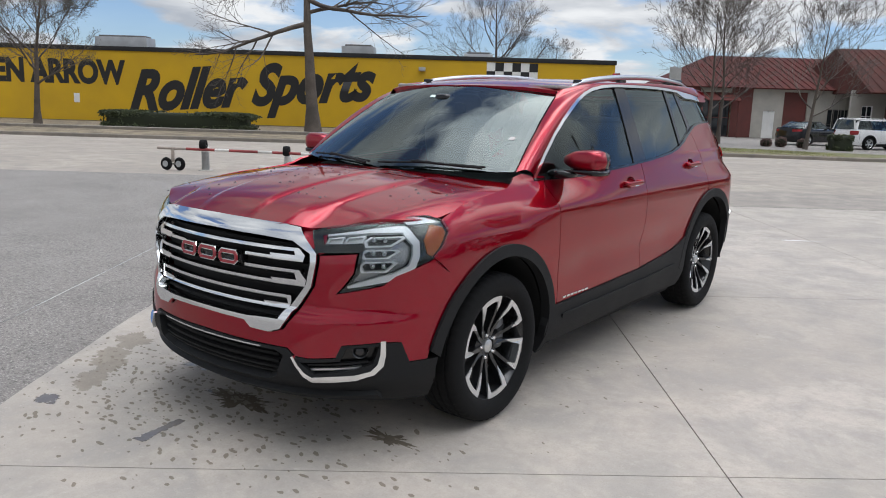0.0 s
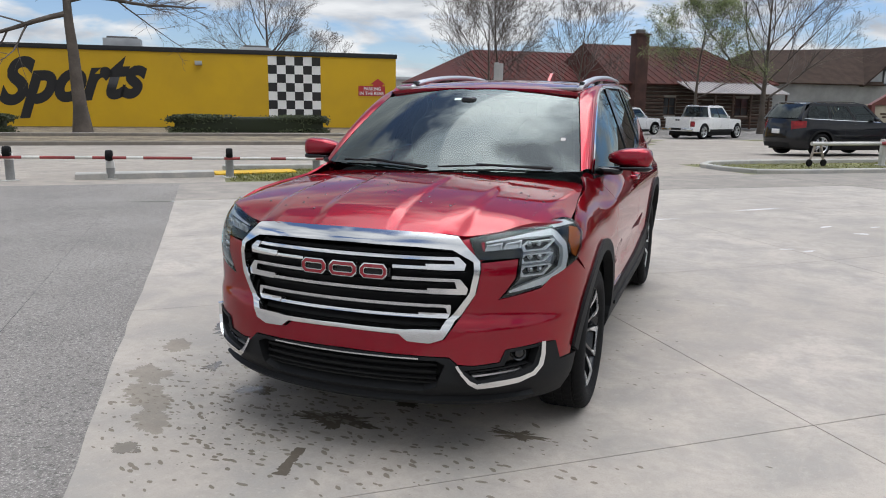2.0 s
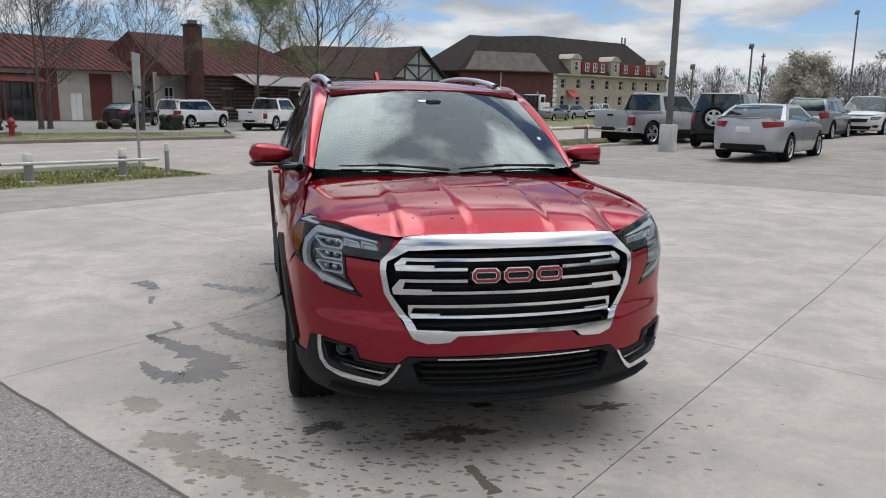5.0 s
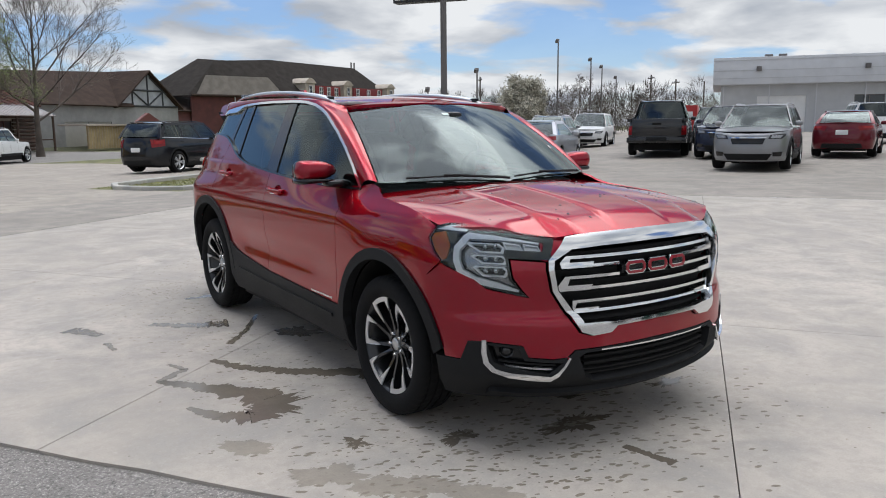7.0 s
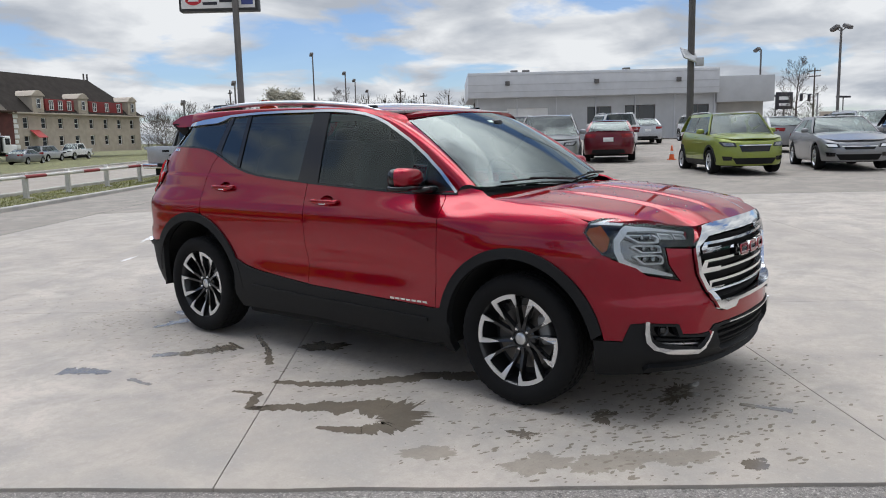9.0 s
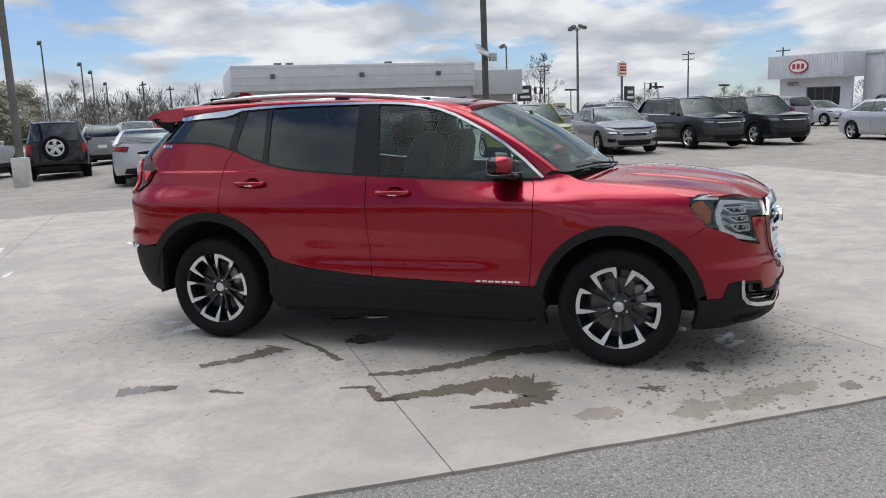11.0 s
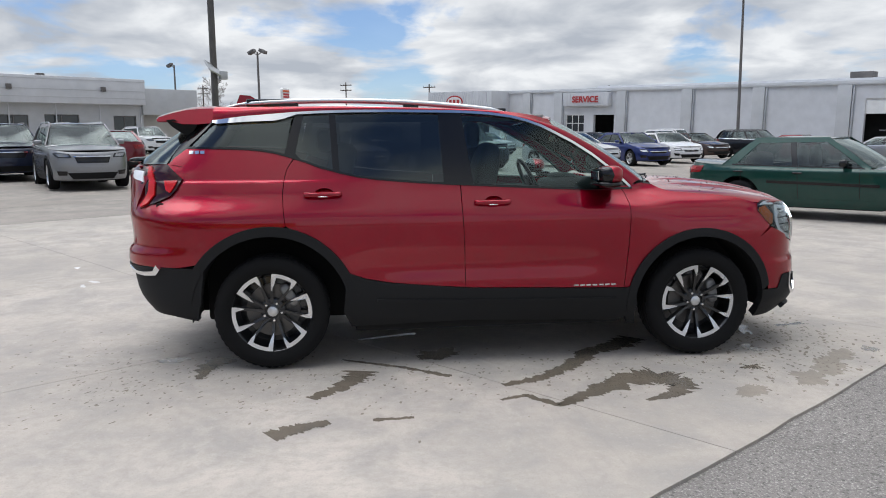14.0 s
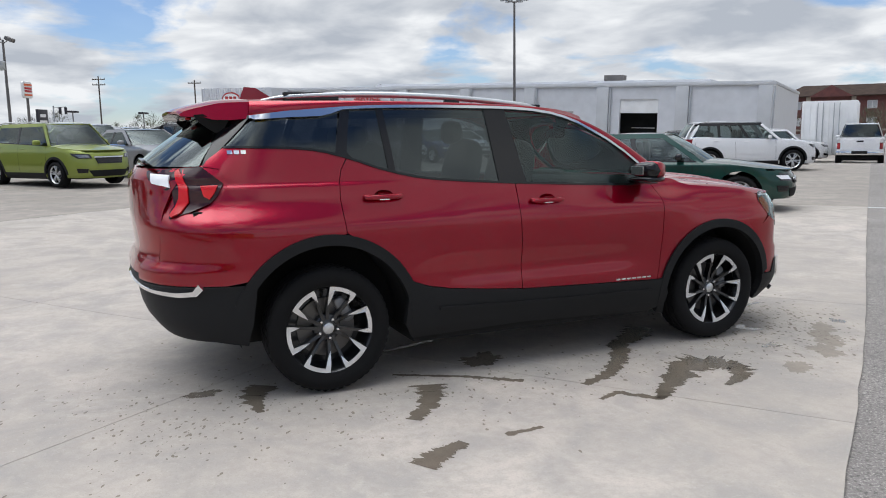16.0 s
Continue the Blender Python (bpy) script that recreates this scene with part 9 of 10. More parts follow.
wall_panel("end_wall", inn, 0, 13, 0, 10.0, 0, 0.4, BRICK, m=pose(13.6, 0, 0, 0, 0, -90))
solid("roof", [[(-14.6, 0.8, 9.9), (14.4, 0.8, 9.9), (11.5, -6.5, 12.0), (-14.6, -6.5, 12.0)], [(14.4, 0.8, 9.9), (14.4, -14, 9.9), (11.5, -6.5, 12.0)], [(-14.6, -14, 9.9), (-14.6, -6.5, 12.0), (11.5, -6.5, 12.0), (14.4, -14, 9.9)]], BROWN_ROOF, inn, thick=0.2)
solid("gable", [[(3.0, 0.9, 9.7), (10.0, 0.9, 9.7), (6.5, 0.9, 11.7)], [(3.0, 0.9, 9.7), (6.5, 0.9, 11.7), (6.5, -6, 11.7), (3.0, -6, 9.7)], [(10.0, 0.9, 9.7), (10.0, -6, 9.7), (6.5, -6, 11.7), (6.5, 0.9, 11.7)]], BRICK, inn)
for a in (2.7, 9.7):
    box("pale_pier", (a, 0.0, 1.0), (a + 0.7, 0.12, 9.9), CREAM, inn)
box("band", (-14.2, 0.0, 3.9), (13.6, 0.06, 4.2), CREAM, inn)

# ---- pipe barrier along the lot's edge ----
POST_GREY = surface("weathered_concrete_post", (0.30, 0.30, 0.29), 0.85, vary=0.3, bump=0.3, fine=40)
POST_CAP = surface("flaking_white_paint", (0.62, 0.61, 0.58), 0.7, vary=0.25, fine=25)
PALE_RAIL = surface("worn_white_rail_paint", (0.60, 0.58, 0.55), 0.6, vary=0.2, fine=20)


def bollard(p, q, h=0.92, r=0.095, group="barrier posts"):
    t = lot_thing("bollard", "weathered grey steel bollard with flaking white cap", "bollard", p, q, ground_pq(p, q) - 0.04, group=group)
    lathe("post", [(r, 0.0), (r, h - 0.15)], POST_GREY, t, 18, axis="z")
    lathe("cap", [(r + 0.004, h - 0.15), (r + 0.004, h - 0.05), (r * 0.7, h - 0.01), (0.0, h)], POST_CAP, t, 18, axis="z", label="white painted dome cap")
    lathe("foot", [(r * 2.1, 0.0), (r * 2.0, 0.05), (r, 0.06)], KERB_MAT, t, 14, axis="z")
    return t


def striped_pipe(name, p0, p1, q, z, first, stripe, label, mats, r=0.045, dz=0.0):
    """A swing-gate pipe with painted bands, each band a part."""
    L = abs(p1 - p0)
    t = lot_thing(name, label, "barrier rail", p0, q, ground_pq(p0, q) + z)
    n = max(1, round(L / stripe))
    for k in range(n):
        a, b = p1 - p0, 0
        x0, x1 = (p1 - p0) * k / n, (p1 - p0) * (k + 1) / n
        tube("pipe_band", [(x0, 0, dz * k / n), (x1, 0, dz * (k + 1) / n)], r, mats[(k + first) % len(mats)], t, 10)
    return t


for p, h in ((-5.25, 0.56), (-3.6, 0.40), (-1.5, 0.52), (0.15, 0.50), (1.75, 0.54), (3.45, 0.56)):
    bollard(p, 10.35, h, 0.075)
bollard(4.25, 10.15, 0.64, 0.042)
BANDS = (RUSTY, RUSTY, STRIPE_RED, STRIPE_RED) + (PALE_RAIL, STRIPE_RED, STRIPE_RED) * 3 + (STRIPE_RED, PALE_RAIL, PALE_RAIL) * 5 + (PALE_RAIL,) * 8
striped_pipe("barrier_rail", -6.15, 4.1, 10.20, 0.44, 0, 10.25 / len(BANDS), "weathered pipe barrier with faded red and white bands", BANDS, r=0.028, dz=-0.14)


def wheeled_gate_end(p, q, label, tall=0.62):
    t = lot_thing("gate_wheel_stand", label, "gate stand", p, q, ground_pq(p, q))
    tube("upright", [(0, 0, 0.16), (0, 0, tall + 0.12)], 0.035, RUSTY, t, 8)
    for dx in (-0.13, 0.13):
        w = lathe("wheel", [(0.0, -0.035), (0.08, -0.035), (0.115, -0.03), (0.13, 0.0), (0.115, 0.03), (0.08, 0.035), (0.0, 0.035)], RUBBER, t, 18, axis="x")
        w.matrix_basis = Matrix.Translation((dx, 0, 0.13)) @ Matrix.Rotation(radians(72), 4, "Z")
        hub = lathe("wheel_hub", [(0.0, -0.05), (0.06, -0.048), (0.07, 0.048), (0.0, 0.05)], GREY_METAL, w, 12, axis="x")
    tube("axle", [(-0.16, 0, 0.13), (0.16, 0, 0.13)], 0.018, POLE_GREY, t, 6)
    return t


wheeled_gate_end(-5.85, 10.20, "twin black wheels carrying the barrier's free end", 0.34)
for p, z in ((-5.25, 0.52), (-3.6, 0.44), (-1.5, 0.46)):
    cap = lot_thing("end_cap_roll", "black strap wound round the pipe over a bollard", "strap", p, 10.24, ground_pq(p, 10.3) + z, group="straps")
    lathe("roll", [(0.03, -0.06), (0.09, -0.06), (0.10, -0.03), (0.10, 0.03), (0.09, 0.06), (0.03, 0.06)], RUBBER, cap, 18, axis="x")

# the second barrier, beyond the entrance
for p in (15.1, 17.4, 20.0, 22.7, 25.5, 28.5, 31.5):
    t = lot_thing("rail_post", "square pale wooden rail post", "rail post", p, 11.2, ground_pq(p, 11.2) - 0.03, group="second barrier posts")
    box("post", (-0.06, -0.06, 0), (0.06, 0.06, 0.72), POST_CAP, t, 0.012)
    box("foot", (-0.12, -0.12, 0), (0.12, 0.12, 0.05), KERB_MAT, t, 0.01)
striped_pipe("barrier_rail", 12.7, 33.5, 11.10, 0.58, 0, 1.1, "long white pipe rail with faded red bands", (PALE_RAIL, PALE_RAIL, STRIPE_RED), r=0.05)
st = lot_thing("rail_end_stand", "rusty rail end stand on small wheels", "rail stand", 12.9, 11.1, ground_pq(12.9, 11.1))
for dx in (-0.22, 0.22):
    tube("leg", [(dx * 0.3, 0, 0.62), (dx, 0, 0.12)], 0.03, RUSTY, st, 8)
    w = lathe("wheel", [(0.0, -0.03), (0.08, -0.03), (0.10, 0.0), (0.08, 0.03), (0.0, 0.03)], RUBBER, st, 14, axis="x")
    w.matrix_basis = Matrix.Translation((dx, 0, 0.10)) @ Matrix.Rotation(radians(90), 4, "Z")
tube("cross_bar", [(-0.15, 0, 0.35), (0.15, 0, 0.35)], 0.02, RUSTY, st, 8)

# road sign seen from behind
rs = lot_thing("road_sign", "road sign seen from behind on a thin post", "road sign", 4.1, 10.9, ground_pq(4.1, 10.9) - 0.03, turn=38)
tube("post", [(0, 0, 0), (0, 0, 2.36)], 0.03, GREY_METAL, rs, 8)
box("plate", (-0.19, -0.045, 1.72), (0.19, -0.034, 2.34), POST_GREY, rs, 0.004, "grey back of a sign plate")
box("small_plate", (-0.15, -0.045, 1.42), (0.15, -0.034, 1.66), POST_GREY, rs, 0.004)
for z in (1.82, 2.2):
    box("bracket", (-0.05, -0.035, z), (0.05, 0.04, z + 0.05), GREY_METAL, rs, 0.004)

hy = lot_thing("fire_hydrant", "red fire hydrant on the far verge", "hydrant", 9.1, 29.5, ground_pq(9.1, 29.5) - 0.02)
HYD = surface("hydrant_red", (0.27, 0.022, 0.022), 0.45, vary=0.15)
lathe("barrel", [(0.17, 0), (0.17, 0.05), (0.11, 0.06), (0.11, 0.52), (0.15, 0.54), (0.15, 0.58), (0.12, 0.66), (0.05, 0.72), (0.04, 0.78), (0.0, 0.78)], HYD, hy, 20, axis="z")
for sx in (-1, 1):
    lathe("side_cap", [(0.0, 0.20), (0.06, 0.20), (0.065, 0.13), (0.05, 0.08)], HYD, hy, 14, axis="x").scale = (sx, 1, 1)
c = lathe("pumper_cap", [(0.0, 0.23), (0.08, 0.23), (0.085, 0.14), (0.06, 0.08)], HYD, hy, 14, axis="x")
c.matrix_basis = Matrix.Rotation(radians(-90), 4, "Z")
for o in hy.children:
    if o.name.startswith(("side_cap", "pumper_cap")):
        o.location.z = 0.42

CONEP, CONEQ = 22.6, -8.2
cn = lot_thing("traffic_cone", "orange traffic cone with a white band", "traffic cone", CONEP, CONEQ, ground_pq(CONEP, CONEQ))
box("base", (-0.18, -0.18, 0), (0.18, 0.18, 0.03), ORANGE, cn, 0.01)
lathe("cone_body", [(0.135, 0.03), (0.03, 0.68), (0.0, 0.69)], ORANGE, cn, 20, axis="z")
lathe("band", [(0.102, 0.27), (0.076, 0.43)], WHITE_PAINT, cn, 20, axis="z", label="white reflective band")
cn.scale = (0.75, 0.75, 0.75)

# ---- dealer sign on its pole ----
sg = lot_thing("pole_sign", "dealer signboard on a dark steel pole with concrete base", "sign", 19.0, 6.3, ground_pq(19, 6.3) - 0.02)
box("base", (-0.21, -0.21, 0), (0.21, 0.21, 0.85), POST_CAP, sg, 0.03, "square white-painted concrete base")
lathe("pole", [(0.105, 0.8), (0.10, 4.0), (0.095, 9.0), (0.0, 9.0)], POLE_GREY, sg, 20, axis="z")
BQ = 0.55
box("sign_frame", (0.15, BQ - 1.2, 5.35), (0.55, BQ + 1.25, 8.2), surface("sign_frame_dark", (0.03, 0.03, 0.032), 0.5), sg, 0.03, "dark metal sign frame")
box("sign_face", (0.13, BQ - 1.12, 5.43), (0.149, BQ + 1.17, 8.12), WHITE_PAINT, sg, 0.003, "white sign face")
RED_SIGN = surface("brand_red", (0.45, 0.012, 0.02), 0.5, vary=0.05)
BLUE_SIGN = surface("brand_blue", (0.05, 0.07, 0.25), 0.5, vary=0.1)
INK = surface("sign_ink", (0.02, 0.02, 0.03), 0.5)


def sign_oval(parent, y, z, w, h, mat, x=0.12):
    o = lathe("oval_mark", [(0.0, 0.0), (0.92, 0.0), (1.0, 0.006)], mat, parent, 28, axis="x")
    o.matrix_basis = Matrix.Translation((x, y, z)) @ Matrix.Diagonal((-1, w / 2, h / 2, 1))
    return o


sign_oval(sg, BQ + 0.78, 5.68, 0.50, 0.30, RED_SIGN)
box("word_bar", (0.122, BQ + 0.62, 5.64), (0.126, BQ + 0.94, 5.72), WHITE_PAINT, sg).location.x = -0.006
for a, b, z0, z1, mat in ((0.05, 0.5, 5.53, 5.62, INK), (0.18, 0.36, 5.72, 5.90, RED_SIGN), (-0.62, -0.02, 5.60, 5.74, INK), (-1.06, -0.70, 5.52, 5.92, BLUE_SIGN), (-0.95, 0.45, 6.08, 6.26, RED_SIGN), (-0.6, 0.9, 6.55, 6.95, RED_SIGN), (-0.9, 0.9, 7.25, 7.7, BLUE_SIGN)):
    box("word_bar", (0.122, BQ + a, z0), (0.128, BQ + b, z1), mat, sg)

# tall service pole with cross arms and a solar panel
tp = lot_thing("service_pole", "tall dark pole with cross arms and solar panel", "utility pole", 18.3, -7.5 - 1.6, ground_pq(18.3, -9) - 0.05)
tp.matrix_basis = LOT @ pose(18.3, -7.5, ground_pq(18.3, -7.5) - 0.05)
lathe("pole", [(0.105, 0), (0.10, 4), (0.09, 11), (0.0, 11)], surface("tarred_pole", (0.10, 0.095, 0.09), 0.75, vary=0.25, fine=25), tp, 16, axis="z")
for z in (5.95,):
    box("cross_arm", (-0.05, -0.62, z), (0.05, 0.62, z + 0.05), POLE_GREY, tp, 0.01)
    tube("stay", [(0, -0.05, z + 0.25), (0, 0.15, z + 0.02)], 0.015, POLE_GREY, tp, 6)
box("base", (-0.2, -0.2, 0), (0.2, 0.2, 0.8), POST_CAP, tp, 0.04, "square pale concrete base")
sp_ = box("solar_panel", (-0.02, -0.55, -0.3), (0.02, 0.0, 0.18), GREY_METAL, tp, 0.004, "small tilted solar panel")
sp_.matrix_basis = Matrix.Translation((-0.2, 0.35, 3.5)) @ Matrix.Rotation(radians(48), 4, "Y") @ Matrix.Rotation(radians(25), 4, "Z")
box("control_box", (-0.30, -0.30, 3.05), (-0.12, -0.08, 3.30), GREY_METAL, tp, 0.02)
tube("panel_arm", [(0, 0, 3.2), (-0.25, 0.25, 3.35)], 0.02, GREY_METAL, tp, 6)


def lamp_post(p, q, h, heads=2, r=0.09, label="steel car-park lamp post with twin flood heads", ring=False):
    t = lot_thing("lamp_post", label, "lamp post", p, q, ground_pq(p, q) - 0.1, turn=25, group="lamp posts")
    lathe("pole", [(r * 1.3, 0), (r * 1.1, h * 0.4), (r * 0.8, h), (0.0, h)], POLE_GREY, t, 10, axis="z")
    lathe("base", [(0.25, 0), (0.24, 0.7), (0.1, 0.72)], KERB_MAT, t, 12, axis="z")
    if ring:
        for k in range(6):
            a = 6.283 * k / 6
            tube("arm", [(0, 0, h - 0.1), (0.7 * math.cos(a), 0.7 * math.sin(a), h + 0.15)], 0.03, POLE_GREY, t, 6)
            hd = box("head", (-0.22, -0.16, -0.10), (0.22, 0.16, 0.10), GREY_METAL, t, 0.04)
            hd.matrix_basis = pose(0.8 * math.cos(a), 0.8 * math.sin(a), h + 0.15, 0, 0, math.degrees(a))
        return t
    for s in ((-1, 1) if heads == 2 else (1,)):
        tube("arm", [(0, 0, h - 0.25), (s * 0.35, 0, h - 0.05)], 0.035, POLE_GREY, t, 6)
        hd = box("head", (-0.30, -0.20, -0.13), (0.30, 0.20, 0.13), POLE_GREY, t, 0.06)
        hd.matrix_basis = pose(s * 0.5, 0, h + 0.02, 0, s * 24, 0)
    return t


lamp_post(49.6, -27.4, 7.7)
lamp_post(68.3, -29.3, 8.2, 1, label="single-headed steel lamp post behind the showroom")
lamp_post(20.6, -47.2, 10.6, ring=True, label="tall steel lamp mast with ring of flood heads")
lamp_post(88, 16, 11.4, 1, label="tall single-headed lamp post by the road")
lamp_post(94, 13, 9.6, 1, label="tall single-headed lamp post by the road")
lamp_post(104, 13, 9.4, 1, label="tall single-headed lamp post by the road")
lamp_post(116, 12.5, 8.6, 1, label="tall single-headed lamp post by the road")
lamp_post(61, 22.5, 4.9, 1, label="tall single-headed lamp post by the road")
lamp_post(67, 19.7, 6.8, 1, label="tall single-headed lamp post by the road")


def utility_pole(p, q, h, arms=1):
    t = lot_thing("utility_pole", "distant wooden utility pole with cross arms", "utility pole", p, q, 0.2, turn=30, group="utility poles")
    lathe("pole", [(0.16, 0), (0.11, h), (0.0, h)], BARK, t, 8, axis="z")
    for k in range(arms):
        box("cross_arm", (-1.1, -0.06, h - 0.6 - 0.9 * k), (1.1, 0.06, h - 0.45 - 0.9 * k), BARK, t)
        for x in (-1.0, -0.4, 0.4, 1.0):
            lathe("insulator", [(0.05, 0), (0.04, 0.18), (0, 0.2)], GREY_METAL, t, 6, axis="z").location = (x, 0, h - 0.45 - 0.9 * k)
    return t


for p, q, h, a in ((128, -62, 11, 2), (112, -82, 11.5, 2), (96, -88, 10.5, 1), (132, -40, 9, 1), (120, 4, 8, 1), (124, 8, 9, 1), (128, 0, 8, 0), (116, 34, 9, 1), (70, -104, 9.5, 1)):
    utility_pole(p, q, h, a)


def box_sign(p, q, z0, z1, w, mat, label, turn=-90, pole_r=0.12, marks=()):
    t = lot_thing("roadside_sign", label, "sign", p, q, 0.3, turn=turn, group="roadside signs")
    lathe("pole", [(pole_r, 0), (pole_r, z0 + 0.1)], POLE_GREY, t, 8, axis="z")
    bd = box("board", (-w / 2, -0.15, z0), (w / 2, 0.15, z1), mat, t, 0.05)
    for x0, x1, a, b, mm in marks:
        box("word_bar", (x0, -0.165, a), (x1, -0.152, b), mm, bd)
    return t


bk = lot_thing("pole_sign", "round-cornered restaurant pole sign with red and orange bars", "sign", 104, -64, 0.4, turn=-62)
lathe("pole", [(0.22, 0), (0.18, 7)], POLE_GREY, bk, 10, axis="z")
soft_box("board", (0, 0, 8.0), (2.5, 0.4, 2.4), WHITE_PAINT, bk, 6)
for z0, z1, w, mm in ((7.65, 7.95, 1.8, RED_SIGN), (8.05, 8.35, 1.8, RED_SIGN), (8.55, 8.85, 2.0, ORANGE), (7.15, 7.4, 2.0, ORANGE)):
    box("word_bar", (-w / 2, -0.23, z0), (w / 2, -0.205, z1), mm, bk, 0.01)
INK_BOARD = surface("dark_sign_board", (0.02, 0.018, 0.025), 0.5)
box_sign(88, -40, 3.2, 5.2, 2.2, INK_BOARD, "dark boxed roadside sign with pale bars", -75, marks=((-0.8, 0.8, 3.6, 3.9, WHITE_PAINT), (-0.8, 0.6, 4.3, 4.7, WHITE_PAINT)))
box_sign(92, -58, 2.6, 4.9, 2.4, INK_BOARD, "dark boxed roadside sign with pale bars", -62, marks=((-0.9, 0.9, 3.2, 3.5, WHITE_PAINT), (-0.7, 0.7, 3.9, 4.3, WHITE_PAINT)))
box_sign(98, -50, 1.2, 3.0, 2.6, CREAM, "cream boxed roadside sign with dark bars", -66, marks=((-1.0, 1.0, 1.7, 2.0, INK), (-0.8, 0.8, 2.3, 2.6, INK)))
for p, q, h in ((100, -44, 5.2), (104, -55, 5.0), (97, -66, 4.8), (92, -74, 4.6), (86, -36, 4.6)):
    t = lot_thing("canopy_lamp", "dark flat-headed forecourt lamp on a thin pole", "lamp post", p, q, 0.3, turn=-60, group="forecourt lamps")
    lathe("pole", [(0.09, 0), (0.08, h)], POLE_GREY, t, 8, axis="z")
    for s in (-1, 1):
        box("head", (s * 0.2, -0.35, h - 0.05), (s * 1.2, 0.35, h + 0.2), INK_BOARD, t, 0.03)
for p, q, h, side in ((118, -58, 6.2, -4), (110, -72, 6.2, 4)):
    t = lot_thing("traffic_signal", "distant traffic signal on a long arm", "traffic signal", p, q, 0.3, turn=-62)
    lathe("pole", [(0.14, 0), (0.11, h)], GREY_METAL, t, 8, axis="z")
    tube("arm", [(0, 0, h - 0.3), (side, 0, h)], 0.07, GREY_METAL, t, 6)
    for k in (0.5, 0.95):
        box("signal_head", (side * k - 0.2, -0.15, h - 1.2), (side * k + 0.2, 0.15, h - 0.1), INK_BOARD, t, 0.03)

# black dump truck beside the hotel
dt = thing("dump_truck", "black dump truck with a white cab beside the hotel", "truck", LOT @ pose(71.6, 46.6, ground_pq(71, 46) - 0.02))
DUMP = surface("black_truck_bed", (0.012, 0.012, 0.013), 0.5, vary=0.3)
box("bed", (-4.4, -1.15, 1.25), (1.5, 1.15, 2.75), DUMP, dt, 0.06, "black steel tipping bed")
box("cab_guard", (1.5, -1.1, 2.65), (2.4, 1.1, 2.75), DUMP, dt, 0.02)
for k in range(7):
    box("bed_rib", (-4.2 + k * 0.9, -1.22, 1.3), (-4.1 + k * 0.9, -1.15, 2.7), DUMP, dt)
box("chassis", (-4.2, -0.5, 0.75), (4.3, 0.5, 1.2), VOID_BLACK, dt, 0.03)
box("cab", (1.75, -1.1, 1.1), (3.1, 1.1, 2.85), WHITE_PAINT, dt, 0.12, "white cab")
box("bonnet", (3.0, -0.9, 0.9), (4.5, 0.9, 1.95), WHITE_PAINT, dt, 0.15, "white bonnet")
box("side_window", (2.05, -1.115, 1.95), (2.85, -1.105, 2.6), DARK_GLASS, dt)
for x in (-3.8, -2.6, -1.4, 3.6):
    for s in (-1, 1):
        w = lathe("wheel", [(0.0, -0.12), (0.30, -0.12), (0.33, -0.15), (0.50, -0.15), (0.52, 0.0), (0.50, 0.15), (0.33, 0.15), (0.0, 0.08)], RUBBER, dt, 20, axis="x")
        w.matrix_basis = Matrix.Translation((x, s * 0.95, 0.52)) @ Matrix.Rotation(radians(90), 4, "Z")
tube("exhaust", [(1.62, -0.9, 1.2), (1.62, -0.9, 3.2)], 0.07, CHROME, dt, 8)

# ---- trees ----
bare_tree("tree", -7.4, 34.5, 12.5, 0.36, "big bare tree with thick straight trunk and low drooping limbs", 11, clear=0.45, width=0.45, rise=0.35, limbs=9, droop=0.05, fine=1.1, extra=((5.4, 188, -28, 6.0, 0.13), (6.6, -6, -14, 6.5, 0.12), (7.2, 150, 8, 6.0, 0.11), (6.9, 210, 12, 6.5, 0.10), (7.4, 30, 14, 5.5, 0.10)))
BUDDING = surface("budding_twig", (0.15, 0.125, 0.055), 0.9, vary=0.4)
bare_tree("tree", -21.7, 34.9, 7.4, 0.19, "budding tree with a dark trunk on the verge", 4, clear=0.26, width=0.62, rise=0.62, limbs=15, fine=1.25, leaves=BUDDING, leaf_n=5000, leaf_size=0.035, puff=0.1)
bare_tree("tree", 3.5, 66, 11.3, 0.26, "bare round-headed tree behind the yellow hall", 7, clear=0.26, width=0.66, rise=0.62, limbs=16, fine=1.15)
bare_tree("tree", 11.0, 78, 8.0, 0.16, "small bare tree behind the yellow hall", 17, clear=0.25, width=0.62, rise=0.6)
bare_tree("tree", 13.7, 37.5, 7.6, 0.13, "slim bare tree standing close beside another", 21, clear=0.24, width=0.66, rise=0.8, limbs=15, fine=1.1)
bare_tree("tree", 14.5, 38.3, 7.9, 0.13, "slim bare tree standing close beside another", 22, clear=0.24, width=0.64, rise=0.8, limbs=15, fine=1.1)
bare_tree("tree", 18.2, 35.7, 6.9, 0.12, "small bare tree with upright branches", 23, clear=0.24, width=0.66, rise=0.75, limbs=14, fine=1.0)
bare_tree("tree", 29.9, 41.0, 8.3, 0.15, "slender tree with sparse new green leaves", 31, clear=0.28, width=0.64, rise=0.5, limbs=15, leaves=LEAF_GREEN, leaf_n=26000, leaf_size=0.05, puff=0.18)
bare_tree("tree", 35.8, 41.4, 10.4, 0.24, "large bare tree with dense twigs before the log building", 33, clear=0.22, width=0.78, rise=0.8, limbs=17, fine=1.2)
bare_tree("tree", 73.3, 17.0, 5.5, 0.16, "rounded tree in white spring blossom", 41, clear=0.10, width=0.66, rise=0.40, limbs=17, leaves=BLOSSOM, leaf_n=52000, leaf_size=0.09, puff=0.26, dome=True)
bare_tree("tree", 85.0, 13.0, 6.6, 0.12, "bare spreading tree near the far lamps", 43, width=0.5, rise=0.6)
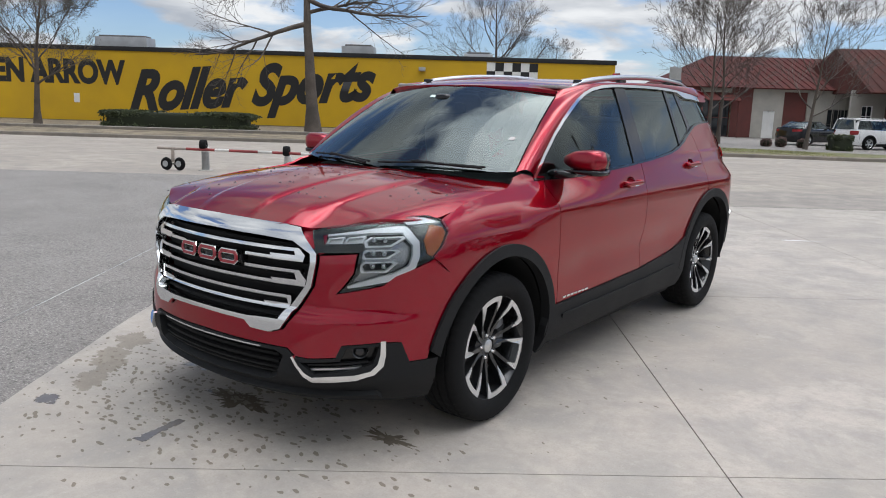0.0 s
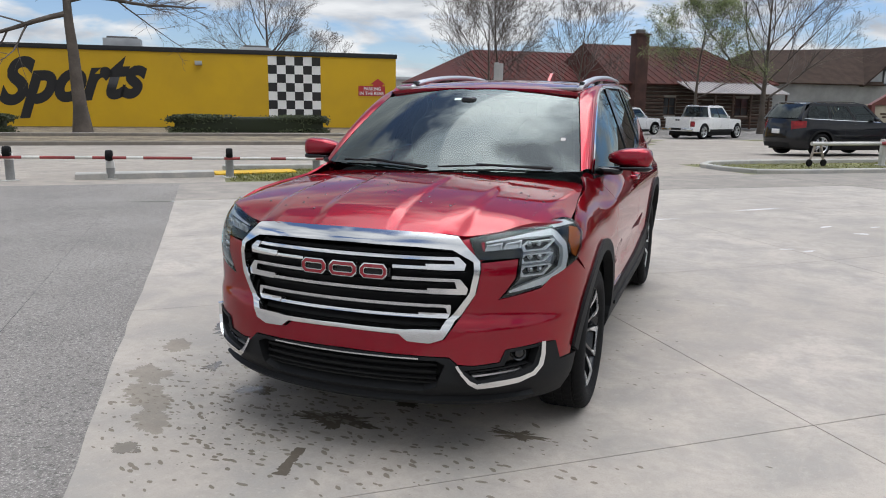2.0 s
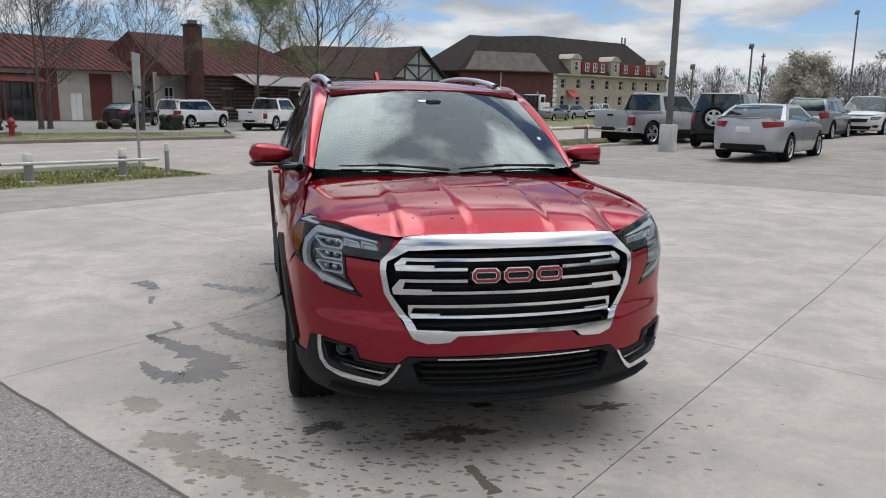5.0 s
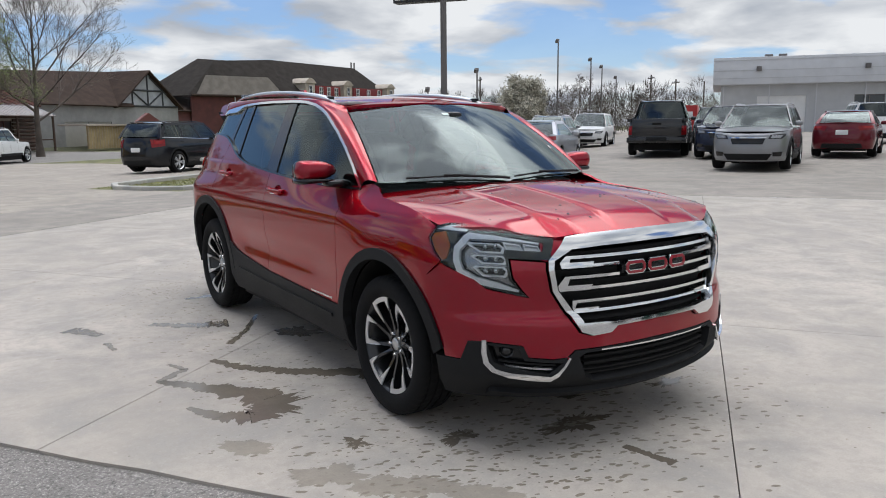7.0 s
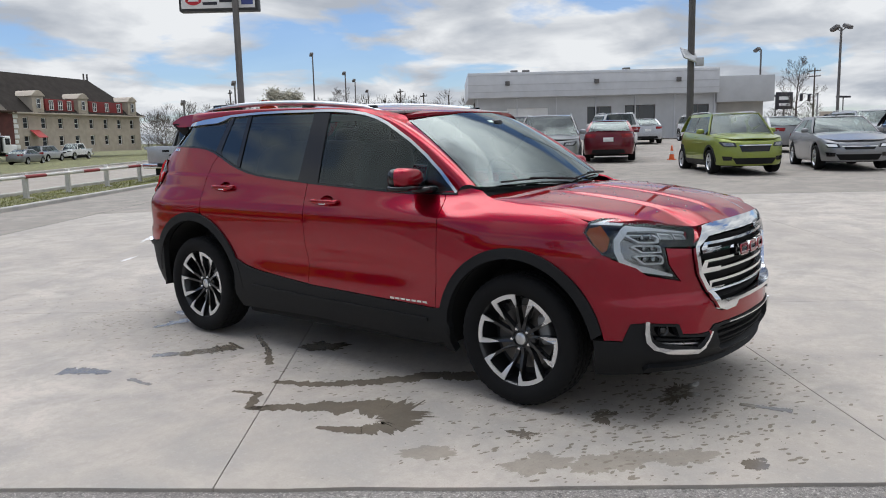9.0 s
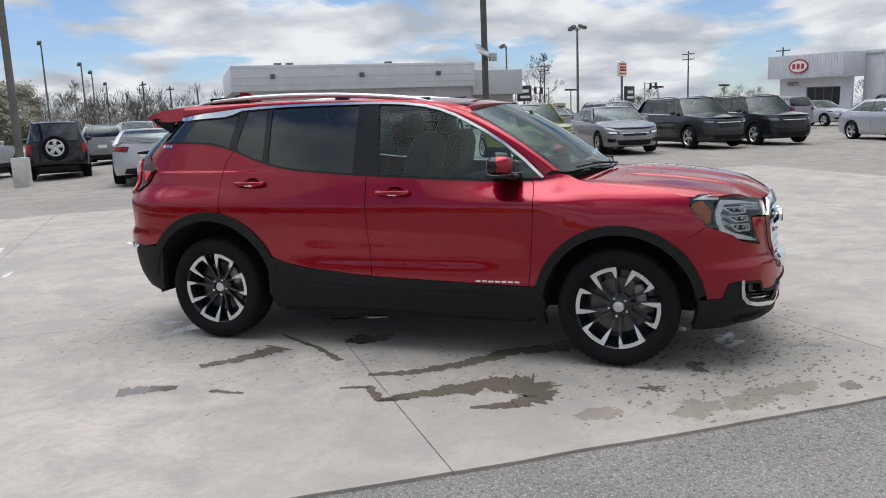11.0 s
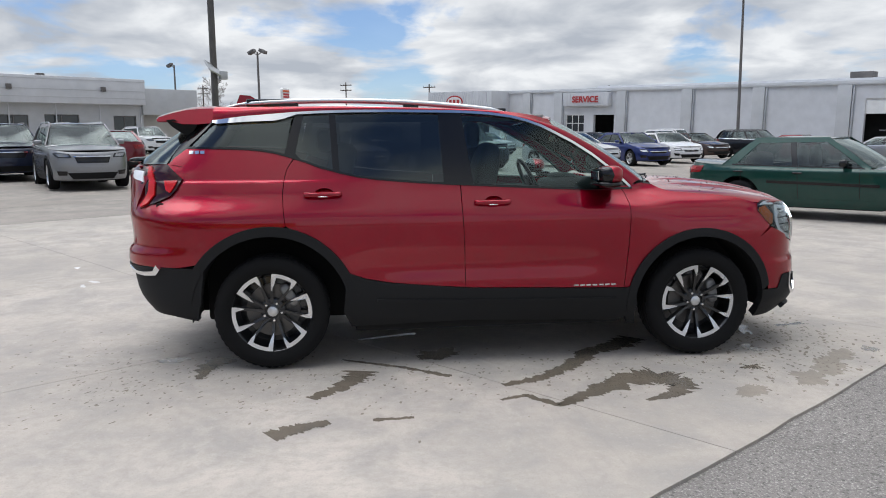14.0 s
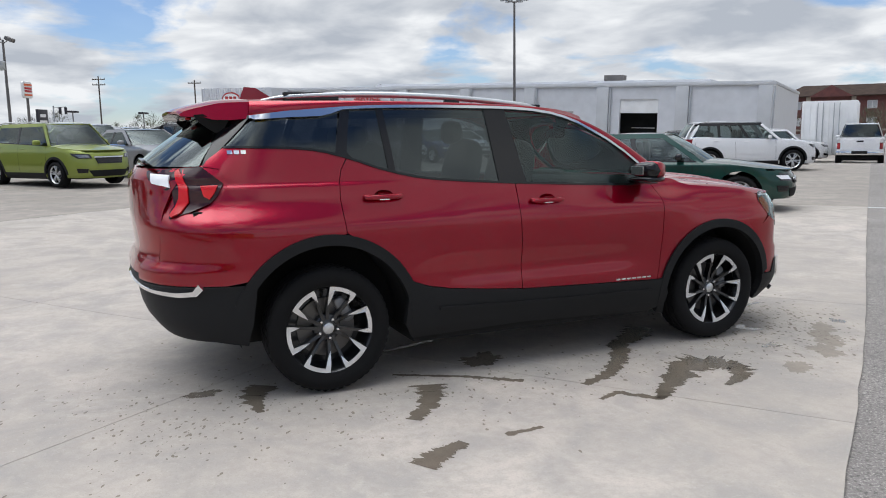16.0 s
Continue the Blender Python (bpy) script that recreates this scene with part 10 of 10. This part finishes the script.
bare_tree("tree", 62.0, -30.0, 6.2, 0.14, "bare tree beside the showroom", 47, width=0.5, rise=0.6)
bare_tree("tree", -46, 60, 11, 0.25, "bare tree beyond the yellow hall", 51, width=0.45, rise=0.6)

leaf_mass("hedge", -17.4, -10.1, 32.5, 33.8, 0, 0.86, 9000, HEDGE_GREEN, "long clipped evergreen hedge on the far verge", seed=2, size=0.055)
leaf_mass("hedge", -3.5, 3.7, 32.5, 33.8, 0, 0.88, 9000, HEDGE_GREEN, "long clipped evergreen hedge on the far verge", seed=3, size=0.055)
leaf_mass("bush", 7.1, 9.0, 33.2, 34.6, 0, 0.86, 2500, HEDGE_GREEN, "small clipped dark green bush", seed=4, size=0.055, category="bush")
leaf_mass("bush", 10.2, 11.4, 36.2, 37.2, 0, 0.55, 1200, HEDGE_GREEN, "low dark green bush", seed=5, size=0.05, category="bush")
leaf_mass("bush", 19.7, 20.7, 35.6, 36.6, 0, 0.82, 2200, HEDGE_GREEN, "small clipped square green shrub under the bare tree", seed=6, size=0.05, category="bush")
RED_LEAF = surface("reddish_leaf", (0.10, 0.055, 0.045), 0.8, vary=0.4)
for k, (bp, bh) in enumerate(((16.6, 0.42), (17.4, 0.55), (18.6, 0.5))):
    leaf_mass("bush", bp, bp + 0.55, 37.2, 37.8, 0, bh, 420, RED_LEAF, "low sparse reddish-brown shrub beside the bare tree", seed=8 + k, size=0.05, category="bush", dome=True)

# distant woodland, one mass of bare and greening crowns
WOOD = surface("distant_bare_wood", (0.105, 0.088, 0.072), 0.95, grain=2, vary=0.4)
WOOD_GREEN = surface("distant_green_wood", (0.10, 0.10, 0.062), 0.95, grain=2, vary=0.4)


def woodland(name, pts, n, h0, h1, mat, seed, label, depth=14, rad=3.2):
    """Many ragged twig clumps along a line of places."""
    rng = random.Random(seed)
    verts, faces = [], []
    root = thing(name, label, "woodland", kind="stuff")
    for _ in range(n):
        u = rng.uniform(0, len(pts) - 1)
        k = min(int(u), len(pts) - 2)
        p = pts[k][0] + (pts[k + 1][0] - pts[k][0]) * (u - k) + rng.gauss(0, depth / 3)
        q = pts[k][1] + (pts[k + 1][1] - pts[k][1]) * (u - k) + rng.gauss(0, depth / 3)
        x, y = xy(p, q)
        h = rng.uniform(h0, h1)
        r = rad * rng.uniform(0.6, 1.2)
        for _ in range(300):
            a, b = rng.uniform(0, 6.283), rng.random()
            zz = h * (0.12 + 0.88 * b)
            rr = r * math.sin(math.pi * min(1, 0.15 + 0.8 * b)) * math.sqrt(rng.random())
            c = Vector((x + rr * math.cos(a), y + rr * math.sin(a), zz))
            d = Vector((rr * math.cos(a), rr * math.sin(a), r * rng.uniform(0.1, 0.9))).normalized() * rng.uniform(0.4, 1.4)
            w = Vector((rng.gauss(0, 1), rng.gauss(0, 1), rng.gauss(0, 0.5))).normalized() * rng.uniform(0.015, 0.05)
            i = len(verts)
            verts += [c - d * 0.5 - w, c - d * 0.5 + w, c + d * 0.5]
            faces.append((i, i + 1, i + 2))
    mesh_object("crowns", verts, faces, mat, root, kind="stuff")


woodland("woodland", [(118, 46), (120, 30), (118, 14), (112, 2)], 110, 4.5, 8.0, WOOD, 1, "dark bare woodland beyond the far road")
woodland("woodland", [(135, 20), (135, -10), (130, -45), (112, -95), (70, -125)], 70, 3.5, 6.5, WOOD_GREEN, 2, "distant line of greening trees on the horizon")
woodland("woodland", [(-80, 95), (-30, 100), (20, 112), (70, 110)], 50, 4.5, 6.0, WOOD, 3, "distant bare trees behind the halls")
woodland("woodland", [(30, -130), (-40, -120)], 25, 3.0, 5.5, WOOD_GREEN, 5, "distant greening trees behind the warehouse")
